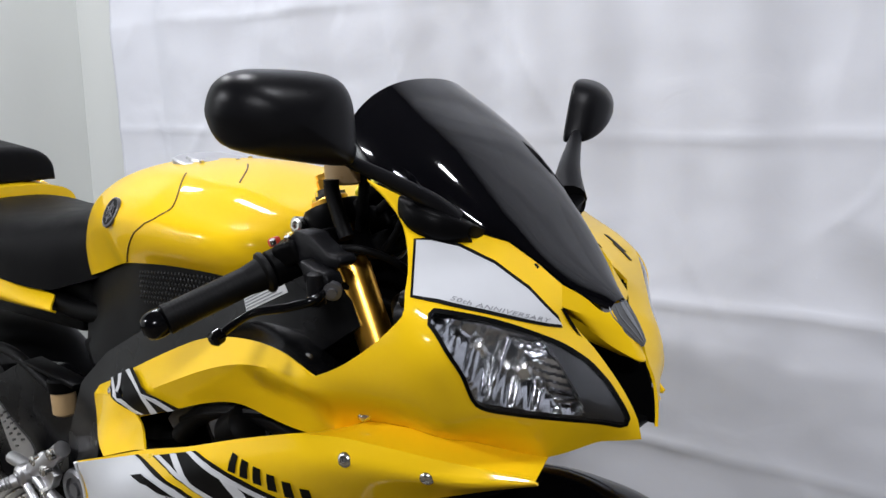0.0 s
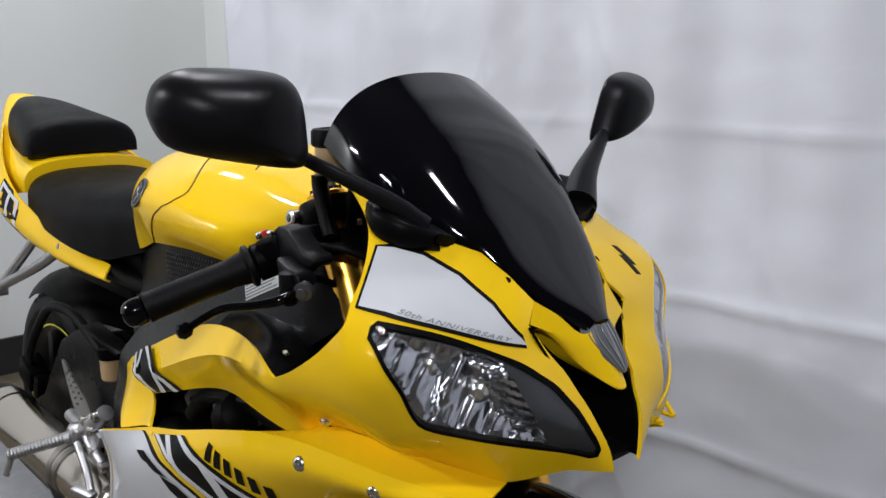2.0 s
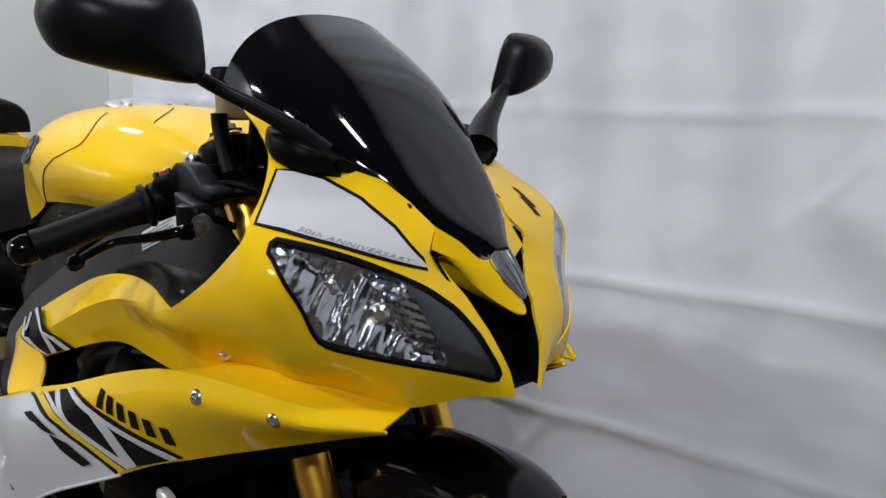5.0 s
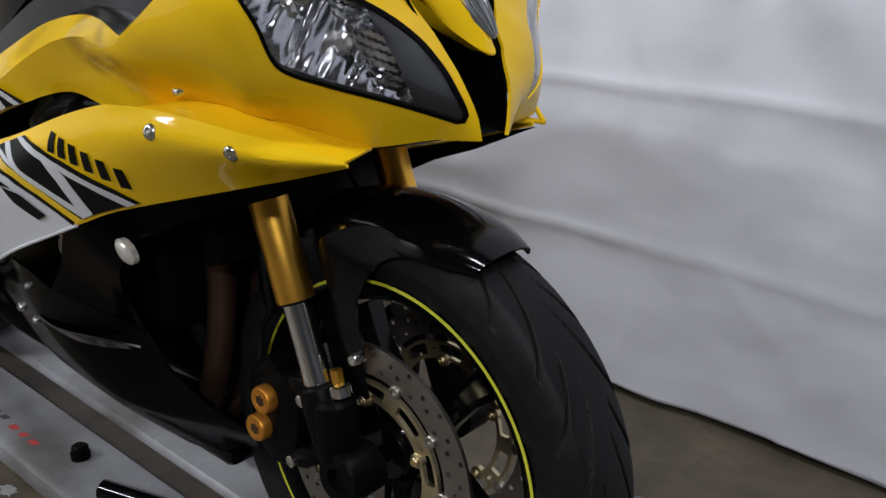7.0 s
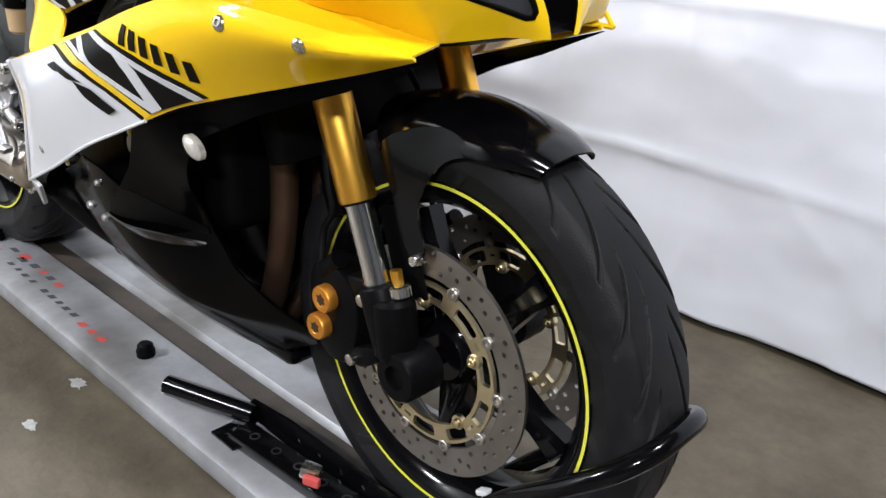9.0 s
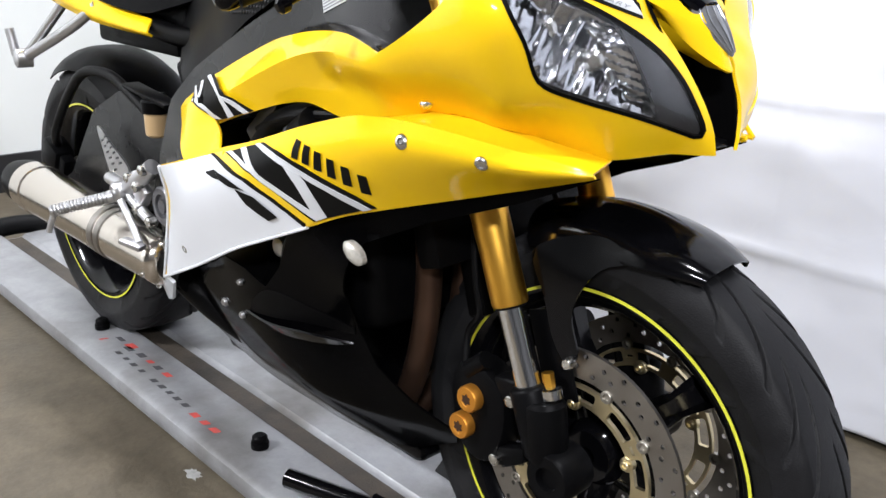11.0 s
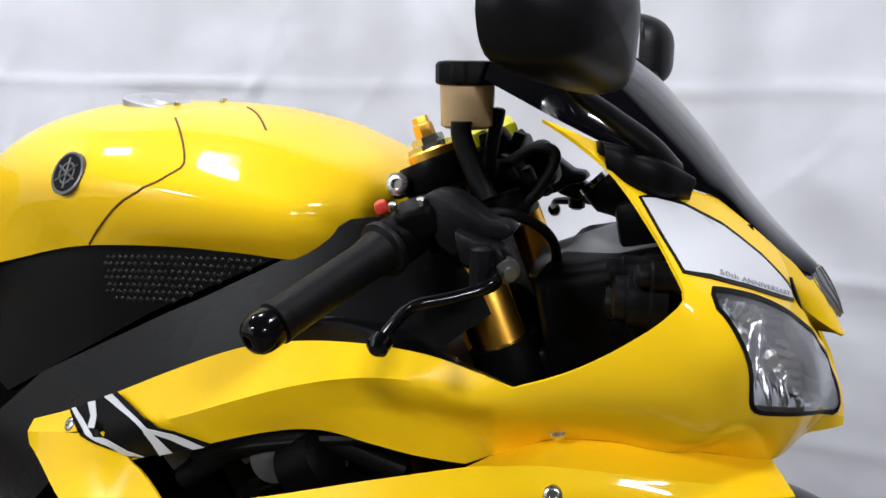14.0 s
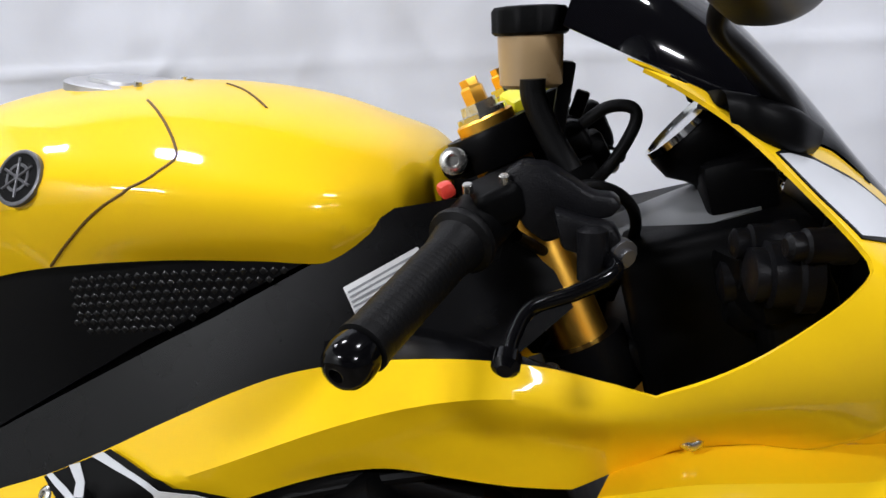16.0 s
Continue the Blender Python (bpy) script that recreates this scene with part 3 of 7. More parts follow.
def eased_sector(r0, r1, a0, a1):
    """A ring sector with eased corners."""
    e, g = 0.0035, 0.035
    rim = [(r1, a) for a in np.linspace(a0 + g, a1 - g, 4)] + [(r1 - e * 0.3, a1 - g * 0.3), (r1 - e, a1), (r0 + e, a1), (r0 + e * 0.3, a1 - g * 0.3)]
    rim += [(r0, a) for a in np.linspace(a1 - g, a0 + g, 4)] + [(r0 + e * 0.3, a0 + g * 0.3), (r0 + e, a0), (r1 - e, a0), (r1 - e * 0.3, a0 + g * 0.3)]
    return [(r * math.cos(a), r * math.sin(a)) for r, a in rim]


def brake_disc(parent, c, y, r_out, r_in, carrier_in):
    holes = []
    for k in range(64):
        a = 2 * math.pi * k / 64
        r = r_out - (0.007, 0.022, 0.014, 0.029)[k % 4]
        holes.append(circle(r * math.cos(a), r * math.sin(a), 0.0035, 8))
    q, f = flat_mesh(circle(0, 0, r_out, 72), [circle(0, 0, r_in, 48)] + holes, 0.02)
    v, f = thick([(c[0] + a, y, c[2] + b) for a, b in q], f, 0.005, (0, -1, 0))
    d = obj("brake_disc", v, f, DISC, parent, "drilled steel brake disc")
    wins, c_out = [], r_in - 0.008
    w0, w1 = carrier_in + 0.20 * (c_out - carrier_in), c_out - 0.17 * (c_out - carrier_in)
    for k in range(10):
        a = 2 * math.pi * k / 10
        wins.append(eased_sector(w0, w1, a + 0.11, a + 0.50))
        if k % 2:
            wins.append(sector(0.5 * (w0 + w1) - 0.002, 0.5 * (w0 + w1) + 0.002, a - 0.07, a + 0.05, 3))
    q, f = flat_mesh(circle(0, 0, c_out, 60), [circle(0, 0, carrier_in, 40)] + wins, 0.016)
    v, f = thick([(c[0] + a, y - 0.002, c[2] + b) for a, b in q], f, 0.006, (0, -1, 0))
    obj("carrier", v, f, CARRIER, d, "pale gold disc carrier")
    for k in range(5):
        a = 2 * math.pi * (k + 0.35) / 5
        p = (c[0] + (carrier_in - 0.001) * math.cos(a), y, c[2] + (carrier_in - 0.001) * math.sin(a))
        lug = joined(turned((p[0], y + 0.004, p[2]), (p[0], y - 0.004, p[2]), [(0, 0.0095), (0.0072, 0.0095), (0.0076, 0.009)], 16), turned((p[0], y - 0.003, p[2]), (p[0], y - 0.012, p[2]), [(0, 0.006), (0.005, 0.006), (0.006, 0.005), (0.006, 0.0028), (0.003, 0.0026)], 14))
        obj("mounting_bolt", *lug, CARRIER, d, "bolt on a pale gold lug")
    for k in range(10):
        a = 2 * math.pi * (k + 0.0) / 10
        p = (c[0] + (r_in - 0.003) * math.cos(a), y, c[2] + (r_in - 0.003) * math.sin(a))
        v, f = turned((p[0], p[1] + 0.004, p[2]), (p[0], p[1] - 0.01, p[2]), [(0, 0.0080), (0.0065, 0.0080), (0.0073, 0.0072), (0.0073, 0.0045), (0.003, 0.0042)], 16)
        obj("rotor_button", v, f, BUTTON, d, "dull steel rotor button")
    return d


def rim_weight(w, c, deg, y):
    a = radians(deg)
    part("wheel_weight", box((c[0] + 0.198 * math.cos(a), y, c[2] + 0.198 * math.sin(a)), (0.008, 0.016, 0.022), (0, -deg, 0), 0.002), PAPER, w, "pale stick-on wheel weight")


fw = wheel("front_wheel", AXLE, 0.2985, 0.0595, 0.104, 12, "gloss black front wheel with lime rim tape")
rw = wheel("rear_wheel", REAR, 0.316, 0.0900, 0.166, 12, "gloss black rear wheel with lime rim tape")
rim_weight(fw, AXLE, 92, -0.02)
rim_weight(fw, AXLE, -68, -0.03)
for sy in (-1, 1):
    brake_disc(fw, AXLE, sy * 0.073, 0.155, 0.117, 0.084)

# front fork: gold tubes, chrome sliders, black feet
FK = np.array([-0.381, 0, 0.925])
FK /= np.linalg.norm(FK)


def on_fork(z, y):
    return np.array([-0.056 - 0.412 * (z - 0.44), y, z])


for sy in (-1, 1):
    y = sy * 0.108
    lo, hi = on_fork(0.535, y), on_fork(1.004, y)
    L = np.linalg.norm(hi - lo)
    v, f = turned(lo, hi, [(0, 0.0205), (0.0, 0.0222), (0.004, 0.0234), (0.075, 0.0234), (0.09, 0.0242), (L - 0.01, 0.0242), (L, 0.022)], 32)
    leg = obj("fork_tube", v, f, GOLD, bike, "gold anodised upside-down fork tube")
    v, f = turned(on_fork(0.532, y), on_fork(0.55, y), [(0, 0.0195), (0.008, 0.0212), (0.012, 0.0215)], 28)
    obj("dust_seal", v, f, RUBBER, leg)
    v, f = turned(on_fork(0.42, y), on_fork(0.56, y), [(0, 0.0178), (0.15, 0.0178)], 28)
    obj("slider", v, f, CHROME, leg, "polished chrome slider")
    foot = joined(turned(on_fork(0.350, y), on_fork(0.445, y), [(0, 0.020), (0.012, 0.0265), (0.060, 0.0268), (0.092, 0.0262), (0.096, 0.0245), (0.098, 0.0208)], 28),
                  turned((AXLE[0], y - sy * 0.028, AXLE[2]), (AXLE[0], y + sy * 0.03, AXLE[2]), [(0, 0.034), (0.046, 0.034), (0.052, 0.030), (0.052, 0.016), (0.044, 0.015), (0.044, 0.002)], 28),
                  turned((-0.018, y, 0.352), (-0.030, y, 0.430), [(0, 0.024), (0.01, 0.0275), (0.060, 0.0275), (0.074, 0.0265), (0.079, 0.021)], 24),
                  prism([(-0.062, 0.425), (-0.040, 0.432), (-0.014, 0.400), (0.000, 0.368), (-0.006, 0.345), (-0.030, 0.352), (-0.052, 0.385)], y - sy * 0.018, y + sy * 0.018, 0.006))
    obj("fork_foot", foot[0], foot[1], SATIN, leg, "satin black axle clamp")
    # gold and silver cap adjusters
    a, b = on_fork(1.004, y), on_fork(1.06, y)
    v, f = turned(a, b, [(-0.004, 0.0242), (0.006, 0.0242), (0.008, 0.022)], 28)
    obj("fork_cap", v, f, GOLD, leg)
    v, f = turned(a, b, [(0.007, 0.023), (0.012, 0.023), (0.013, 0.017), (0.020, 0.016)], 6)
    obj("preload_nut", v, f, STEEL, leg, "silver preload adjuster")
    v, f = turned(a, b, [(0.018, 0.010), (0.032, 0.010), (0.034, 0.008), (0.040, 0.008)], 6)
    obj("rebound_adjuster", v, f, GOLD, leg)

# front calipers, black with gold bolt caps
for sy in (-1, 1):
    y = sy * 0.098
    pieces = [prism(rounded([(-0.176, 0.424), (-0.150, 0.438), (-0.116, 0.430), (-0.092, 0.408), (-0.086, 0.372), (-0.094, 0.330), (-0.112, 0.302), (-0.142, 0.300), (-0.166, 0.318), (-0.178, 0.356), (-0.182, 0.396)], 22), y - sy * 0.026, y + sy * 0.018, 0.005),
              prism([(-0.112, 0.432), (-0.072, 0.440), (-0.056, 0.424), (-0.066, 0.404), (-0.100, 0.400)], y - sy * 0.010, y + sy * 0.016, 0.005), prism([(-0.112, 0.330), (-0.080, 0.340), (-0.052, 0.352), (-0.050, 0.330), (-0.078, 0.310), (-0.106, 0.304)], y - sy * 0.010, y + sy * 0.016, 0.005),
              turned((-0.158, y + sy * 0.01, 0.42), (-0.13, y + sy * 0.01, 0.445), [(0, 0.013), (0.04, 0.013)], 12)]
    cal = obj("brake_caliper", *joined(*pieces), SATIN, bike, "satin black radial brake caliper")
    for cx, cz in ((-0.141, 0.390), (-0.153, 0.345)):
        v, f = turned((cx, y + sy * 0.016, cz), (cx, y + sy * 0.04, cz), [(0, 0.0185), (0.014, 0.0185), (0.0165, 0.0165), (0.0165, 0.0100), (0.0160, 0.0095)], 24)
        pc = obj("piston_cap", v, f, CAPGOLD, cal, "gold anodised caliper cap")
        # flat star: the socket recess's shade is put into its dark colour
        star = [((0.0085 if k % 2 else 0.0055) * math.cos(math.pi * k / 6), (0.0085 if k % 2 else 0.0055) * math.sin(math.pi * k / 6)) for k in range(12)]
        q, f = flat_mesh(star, (), 0.006)
        obj("socket", *thick([(cx + a, y + sy * 0.0330, cz + b) for a, b in q], f, 0.001, (0, sy, 0)), HEADER, pc, "dark star-shaped socket")
    for cx, cz in ((-0.075, 0.412), (-0.095, 0.318)):
        v, f = turned((cx, y + sy * 0.012, cz), (cx, y + sy * 0.04, cz), [(0, 0.008), (0.012, 0.008), (0.013, 0.006)], 12)
        obj("bolt", v, f, STEEL, cal)
    v, f = tube([(-0.165, y + sy * 0.01, 0.43), (-0.172, y, 0.47), (-0.155, y, 0.50), (-0.165, y, 0.54), (-0.18, y * 0.9, 0.60), (-0.19, y * 0.6, 0.66)], 0.0045, 8)
    obj("brake_hose", v, f, RUBBER, cal)
v, f = joined(turned((-0.026, -0.1, 0.432), (-0.032, -0.1, 0.452), [(0, 0.0165), (0.012, 0.0165), (0.014, 0.014)], 20))
cap = obj("slider_cap", v, f, CHROME, bike, "silver damper cap with gold screw")
v, f = turned((-0.031, -0.1, 0.445), (-0.036, -0.1, 0.465), [(0, 0.008), (0.018, 0.008)], 6)
obj("adjuster_screw", v, f, GOLD, cap)
v, f = turned((-0.012, -0.085, 0.480), (-0.012, -0.115, 0.482), [(0, 0.0075), (0.010, 0.0075), (0.012, 0.006), (0.012, 0.003)], 14)
obj("bracket_bolt", v, f, STEEL, cap)


# front mudguard: a shell over the tyre with side wings
def fender():
    rows = []
    for a in np.linspace(radians(112), radians(65.5), 30):
        k = (a - radians(65.5)) / radians(46.5)
        R = 0.318 + 0.002 * max(0.0, 1 - k) + 0.012 * k
        wide = 0.072 - 0.022 * (max(0, 0.30 - k) / 0.30) ** 2 - 0.004 * k
        row = []
        for u in np.linspace(-1, 1, 23):
            q = abs(u) ** 2.6
            r = R - (0.014 + 0.030 * min(1.0, k / 0.45)) * q - 0.006 * abs(u)
            row.append((r * math.cos(a), wide * math.sin(u * math.pi / 2 * 0.98), AXLE[2] + r * math.sin(a)))
        rows.append(row)
    v = [p for r in rows for p in r]
    return thick(v, grid_faces(len(rows), 23), 0.003, (0, 0, 1))


mud = obj("front_fender", *fender(), GLOSSBLACK, bike, "gloss black front mudguard")
for sy in (-1, 1):
    q, f = flat_mesh(rounded([(-0.088, 0.602), (-0.04, 0.632), (0.01, 0.640), (0.045, 0.622), (0.012, 0.606), (-0.012, 0.575), (-0.02, 0.535), (-0.004, 0.49), (-0.022, 0.478), (-0.044, 0.505), (-0.062, 0.55)], 44), (), 0.012)
    fld = Field([(-0.09, 0.6, 0.082), (0.045, 0.62, 0.07), (0.0, 0.64, 0.066), (-0.03, 0.56, 0.082), (-0.01, 0.48, 0.086), (-0.05, 0.53, 0.086)])
    v = [(a, sy * float(h), b) for (a, b), h in zip(q, fld(q))]
    obj("fender_wing", *thick(v, f, 0.003, (0, sy, 0)), GLOSSBLACK, mud)
    v, f = joined(bm_vf(box((-0.045, sy * 0.078, 0.475), (0.05, 0.006, 0.12), (0, -20, 0), 0.002)))
    obj("fender_stay", v, f, SATIN, mud)

# steering: clamps, bars, levers, instruments
top = on_fork(0.992, 0)
pieces = [bm_vf(box((top[0] + 0.012, 0, top[2]), (0.07, 0.22, 0.022), (0, -22, 0), 0.008, 3))]
for sy in (-1, 1):
    pieces.append(turned(on_fork(0.975, sy * 0.108), on_fork(1.003, sy * 0.108), [(0, 0.036), (0.004, 0.038), (0.026, 0.038), (0.03, 0.036)], 28))
    pieces.append(bm_vf(box((on_fork(0.985, 0)[0] - 0.028, sy * 0.128, 0.978), (0.03, 0.026, 0.022), (0, -22, 0), 0.006)))
clamp = obj("top_clamp", *joined(*pieces), SATIN, bike, "black top triple clamp")
v, f = turned((-0.311, -0.135, 0.979), (-0.311, -0.155, 0.982), [(0, 0.011), (0.014, 0.011), (0.016, 0.008), (0.016, 0.005), (0.012, 0.004)], 18)
obj("pinch_bolt", v, f, STEEL, clamp)
v, f = turned((top[0] + 0.02, 0, top[2]), (top[0] + 0.02 - 0.38 * 0.05, 0, top[2] + 0.0463), [(0, 0.024), (0.016, 0.024), (0.018, 0.016), (0.026, 0.016)], 6)
obj("stem_nut", v, f, STEEL, clamp)
part("ignition_lock", box((-0.215, 0, 0.985), (0.05, 0.05, 0.05), (0, -22, 0), 0.012, 3), PLASTIC, clamp, "black ignition lock")
low = on_fork(0.80, 0)
pieces = [bm_vf(box((low[0] + 0.01, 0, low[2]), (0.075, 0.24, 0.035), (0, -22, 0), 0.01, 3))]
for sy in (-1, 1):
    pieces.append(turned(on_fork(0.78, sy * 0.108), on_fork(0.83, sy * 0.108), [(0, 0.036), (0.05, 0.036)], 24))
obj("lower_clamp", *joined(*pieces), SATIN, bike, "black lower triple clamp")

for sy in (-1, 1):
    inn, out = np.array([-0.268, sy * 0.150, 0.958]), np.array([-0.349, sy * 0.343, 0.887])
    w = (out - inn) / np.linalg.norm(out - inn)
    L = np.linalg.norm(out - inn)
    v, f = turned(inn, out, [(0, 0.011), (L - 0.02, 0.011)], 16)
    bar = obj("handlebar", v, f, SATIN, bike, "black clip-on handlebar")
    prof = [(L - 0.150, 0.020), (L - 0.148, 0.0255), (L - 0.1445, 0.0262), (L - 0.142, 0.0255), (L - 0.139, 0.0205), (L - 0.128, 0.0188)]
    for k in range(20):
        d = L - 0.120 + k * 0.0048
        prof += [(d, 0.0176), (d + 0.0007, 0.01748), (d + 0.0014, 0.0176)]
    prof += [(L - 0.021, 0.0184), (L - 0.018, 0.0184), (L - 0.017, 0.0160)]
    v, f = turned(inn, out, prof, 24)
    obj("grip", v, f, RUBBER, bar, "black rubber grip with a flanged end")
    v, f = turned(inn, out, [(L - 0.016, 0.0125), (L - 0.015, 0.0165), (L - 0.008, 0.0172), (L - 0.002, 0.0168), (L + 0.004, 0.0150), (L + 0.008, 0.0115), (L + 0.010, 0.0070), (L + 0.0095, 0.005), (L + 0.006, 0.0045)], 24)
    obj("bar_end", v, f, GLOSSBLACK, bar, "black bar end weight")
    clipz = [turned(on_fork(0.935, sy * 0.108), on_fork(0.965, sy * 0.108), [(0, 0.037), (0.03, 0.037)], 24), bm_vf(box(inn - 0.005 * w, (0.05, 0.05, 0.034), (0, -22, 0), 0.01))]
    obj("bar_clamp", *joined(*clipz), SATIN, bar)
    c = inn + (L - 0.172) * w
    sw = [turned(c - 0.022 * w, c + 0.022 * w, [(0, 0.020), (0.003, 0.023), (0.041, 0.023), (0.044, 0.020)], 20),
          bm_vf(box(c + np.array([0.012, 0, 0.016]), (0.034, 0.040, 0.030), (10, -20, 20), 0.007, 3)),
          turned(c + 0.022 * w, c + 0.03 * w, [(0, 0.0185), (0.006, 0.0185)], 20)]
    swi = obj("switch_housing", *joined(*sw), PLASTIC, bar, "black handlebar switch housing")
    for dx, dz in ((0.02, 0.03), (-0.006, 0.024)):
        b = c + np.array([dx, 0.012 * sy, dz])
        v, f = turned(b, b + np.array([0, 0.3 * sy, 1.0]) * 0.02, [(0, 0.004), (0.006, 0.004), (0.007, 0.003)], 10)
        obj("screw", v, f, STEEL, swi)
    if sy < 0:
        part("kill_switch", box((-0.311, -0.186, 0.965), (0.012, 0.018, 0.012), (0, -20, 20), 0.004), REDPLASTIC, swi, "red engine stop switch")
    # lever
    lev = spline([(-0.200, sy * 0.215, 0.925), (-0.190, sy * 0.240, 0.918), (-0.215, sy * 0.262, 0.910), (-0.243, sy * 0.282, 0.905), (-0.252, sy * 0.305, 0.895), (-0.255, sy * 0.322, 0.886)], 40)
    lv, lf = tube(lev, 0.0062, 10, 40, 0.0046)
    lv2, lf2 = turned((-0.2545, sy * 0.318, 0.888), (-0.256, sy * 0.335, 0.881), [(0, 0.006), (0.003, 0.009), (0.012, 0.009), (0.016, 0.005)], 16)
    lever = obj("brake_lever" if sy < 0 else "clutch_lever", *joined((lv, lf), (lv2, lf2)), GLOSSBLACK, bar, "black folding lever with ball end")
    body = [(-0.268, 0.978), (-0.256, 0.986), (-0.236, 0.984), (-0.218, 0.972), (-0.204, 0.962), (-0.190, 0.961), (-0.184, 0.954), (-0.192, 0.946), (-0.208, 0.944), (-0.220, 0.934), (-0.238, 0.928), (-0.252, 0.938), (-0.262, 0.954)]
    mc = [prism(body, sy * 0.172, sy * 0.202, 0.0035),
          prism([(-0.232, 0.956), (-0.210, 0.948), (-0.190, 0.944), (-0.184, 0.930), (-0.200, 0.920), (-0.226, 0.928)], sy * 0.196, sy * 0.222, 0.004),
          turned((-0.250, sy * 0.168, 0.972), (-0.222, sy * 0.196, 0.958), [(0, 0.013), (0.03, 0.013), (0.036, 0.010)], 16),
          turned((-0.205, sy * 0.222, 0.905), (-0.205, sy * 0.222, 0.945), [(0, 0.006), (0.003, 0.011), (0.037, 0.011), (0.04, 0.006)], 14)]
    mcyl = obj("master_cylinder" if sy < 0 else "clutch_perch", *joined(*mc), GREYCAST, bar, "black lever perch with adjuster")
    v, f = turned((-0.188, sy * 0.212, 0.925), (-0.175, sy * 0.23, 0.92), [(0, 0.011), (0.008, 0.011), (0.009, 0.006), (0.013, 0.006)], 12)
    obj("adjuster", v, f, DARKMETAL, mcyl)

# front brake fluid reservoir on its stalk
RC = np.array([-0.252, -0.119, 1.033])
v, f = turned(RC, RC + (0, 0, 0.06), [(0, 0.020), (0.003, 0.0245), (0.035, 0.0255), (0.048, 0.0255)], 28)
res = obj("brake_reservoir", v, f, RESIN, bike, "translucent brake fluid reservoir with black ribbed cap")
v, f = [], []
n = 48
for d, r in ((0.040, 0.027), (0.042, 0.0298), (0.058, 0.0298), (0.061, 0.0275), (0.062, 0.020), (0.0605, 0.019), (0.0605, 0.004)):
    for k in range(n):
        rr = r - (0.0014 if (k % 4 == 0 and 0.041 < d < 0.059) else 0)
        v.append((RC[0] + rr * math.cos(2 * math.pi * k / n), RC[1] + rr * math.sin(2 * math.pi * k / n), RC[2] + d))
f = grid_faces(7, n, True) + [tuple(range(n - 1, -1, -1)), tuple(range(6 * n, 7 * n))]
obj("cap", v, f, PLASTIC, res, "black ribbed screw cap")
v, f = tube([(-0.249, -0.146, 1.041), (-0.248, -0.146, 1.026), (-0.236, -0.148, 0.998), (-0.221, -0.152, 0.972)], 0.0098, 12)
obj("hose", v, f, RUBBER, res)
part("stay", box(RC + np.array([0.022, 0.008, -0.02]), (0.012, 0.012, 0.08), (0, 10, 0), 0.003), SATIN, res)

# cables and hoses around the steering head
for pts, r in (([(-0.214, -0.1, 1.002), (-0.193, -0.1, 1.015), (-0.174, -0.1, 1.014), (-0.172, -0.1, 1.001), (-0.187, -0.1, 0.974), (-0.206, -0.1, 0.952)], 0.0052),
               ([(-0.255, -0.18, 0.955), (-0.2, -0.15, 0.96), (-0.17, -0.09, 0.92), (-0.19, -0.04, 0.84)], 0.005),
               ([(-0.26, -0.185, 0.93), (-0.24, -0.12, 0.90), (-0.2, -0.06, 0.86), (-0.2, 0.0, 0.80)], 0.0045)):
    v, f = tube(pts, r, 10)
    obj("cable", v, f, RUBBER, bike, "black control cable")
for sy, yy in ((-1, -0.06), (1, 0.06)):
    v, f = joined(bm_vf(box((-0.262, yy, 1.012), (0.030, 0.034, 0.036), (12, -22, 25), 0.006)))
    obj("fork_lock_tag", v, f, LIMEYELLOW, bike, "lime yellow tag on the top clamp")

# switches, lock barrel and wiring crowded behind the top clamp
sw_ = [prism([(-0.252, 1.024), (-0.232, 1.032), (-0.222, 1.020), (-0.228, 1.006), (-0.246, 1.002)], -0.085, -0.055, 0.003), prism([(-0.244, 1.004), (-0.214, 1.002), (-0.204, 0.984), (-0.212, 0.968), (-0.240, 0.972)], -0.092, -0.050, 0.004),
       bm_vf(box((-0.206, -0.070, 0.975), (0.026, 0.03, 0.034), (0, -25, 10), 0.004)), bm_vf(box((-0.222, -0.075, 0.955), (0.05, 0.05, 0.03), (0, -22, 0), 0.005)), bm_vf(box((-0.216, -0.066, 1.016), (0.012, 0.016, 0.022), (0, 20, 0), 0.002))]
lockset = obj("brake_switch", *joined(*sw_), PLASTIC, bike, "black brake light switch and connectors")
v, f = turned((-0.214, 0.030, 0.978), (-0.206, 0.026, 1.000), [(0, 0.017), (0.010, 0.017), (0.013, 0.015), (0.020, 0.015), (0.022, 0.010)], 22)
obj("lock_barrel", v, f, DARKMETAL, lockset, "grey metal lock barrel")
obj("connector_wire", *tube([(-0.207, -0.07, 0.985), (-0.192, -0.072, 0.980), (-0.180, -0.072, 0.974), (-0.183, -0.074, 0.968), (-0.198, -0.074, 0.968)], 0.0018, 6), RUBBER, lockset)
obj("connector_wire", *tube([(-0.214, -0.06, 0.96), (-0.206, -0.06, 0.945), (-0.212, -0.07, 0.935), (-0.222, -0.07, 0.94)], 0.0022, 6), CASTALU, lockset)

gauge = [turned((-0.124, -0.020, 0.993), (-0.0826, -0.020, 0.9492), [(0, 0.042), (0.004, 0.045), (0.022, 0.045), (0.036, 0.036), (0.05, 0.03)], 36),
         bm_vf(box((-0.100, 0.05, 0.968), (0.035, 0.10, 0.06), (0, 44, 0), 0.012, 3)), bm_vf(box((-0.085, 0.0, 0.945), (0.06, 0.16, 0.05), (0, -12, 0), 0.01))]
gg = obj("instrument_panel", *joined(*gauge), PLASTIC, bike, "black instrument panel with a chrome-ringed dial")
v, f = turned((-0.1254, -0.020, 0.9945), (-0.0826, -0.020, 0.9492), [(0, 0.039), (-0.003, 0.041), (-0.003, 0.044), (0.003, 0.0452), (0.004, 0.040)], 40)
obj("bezel_ring", v, f, CHROME, gg, "chrome dial ring")
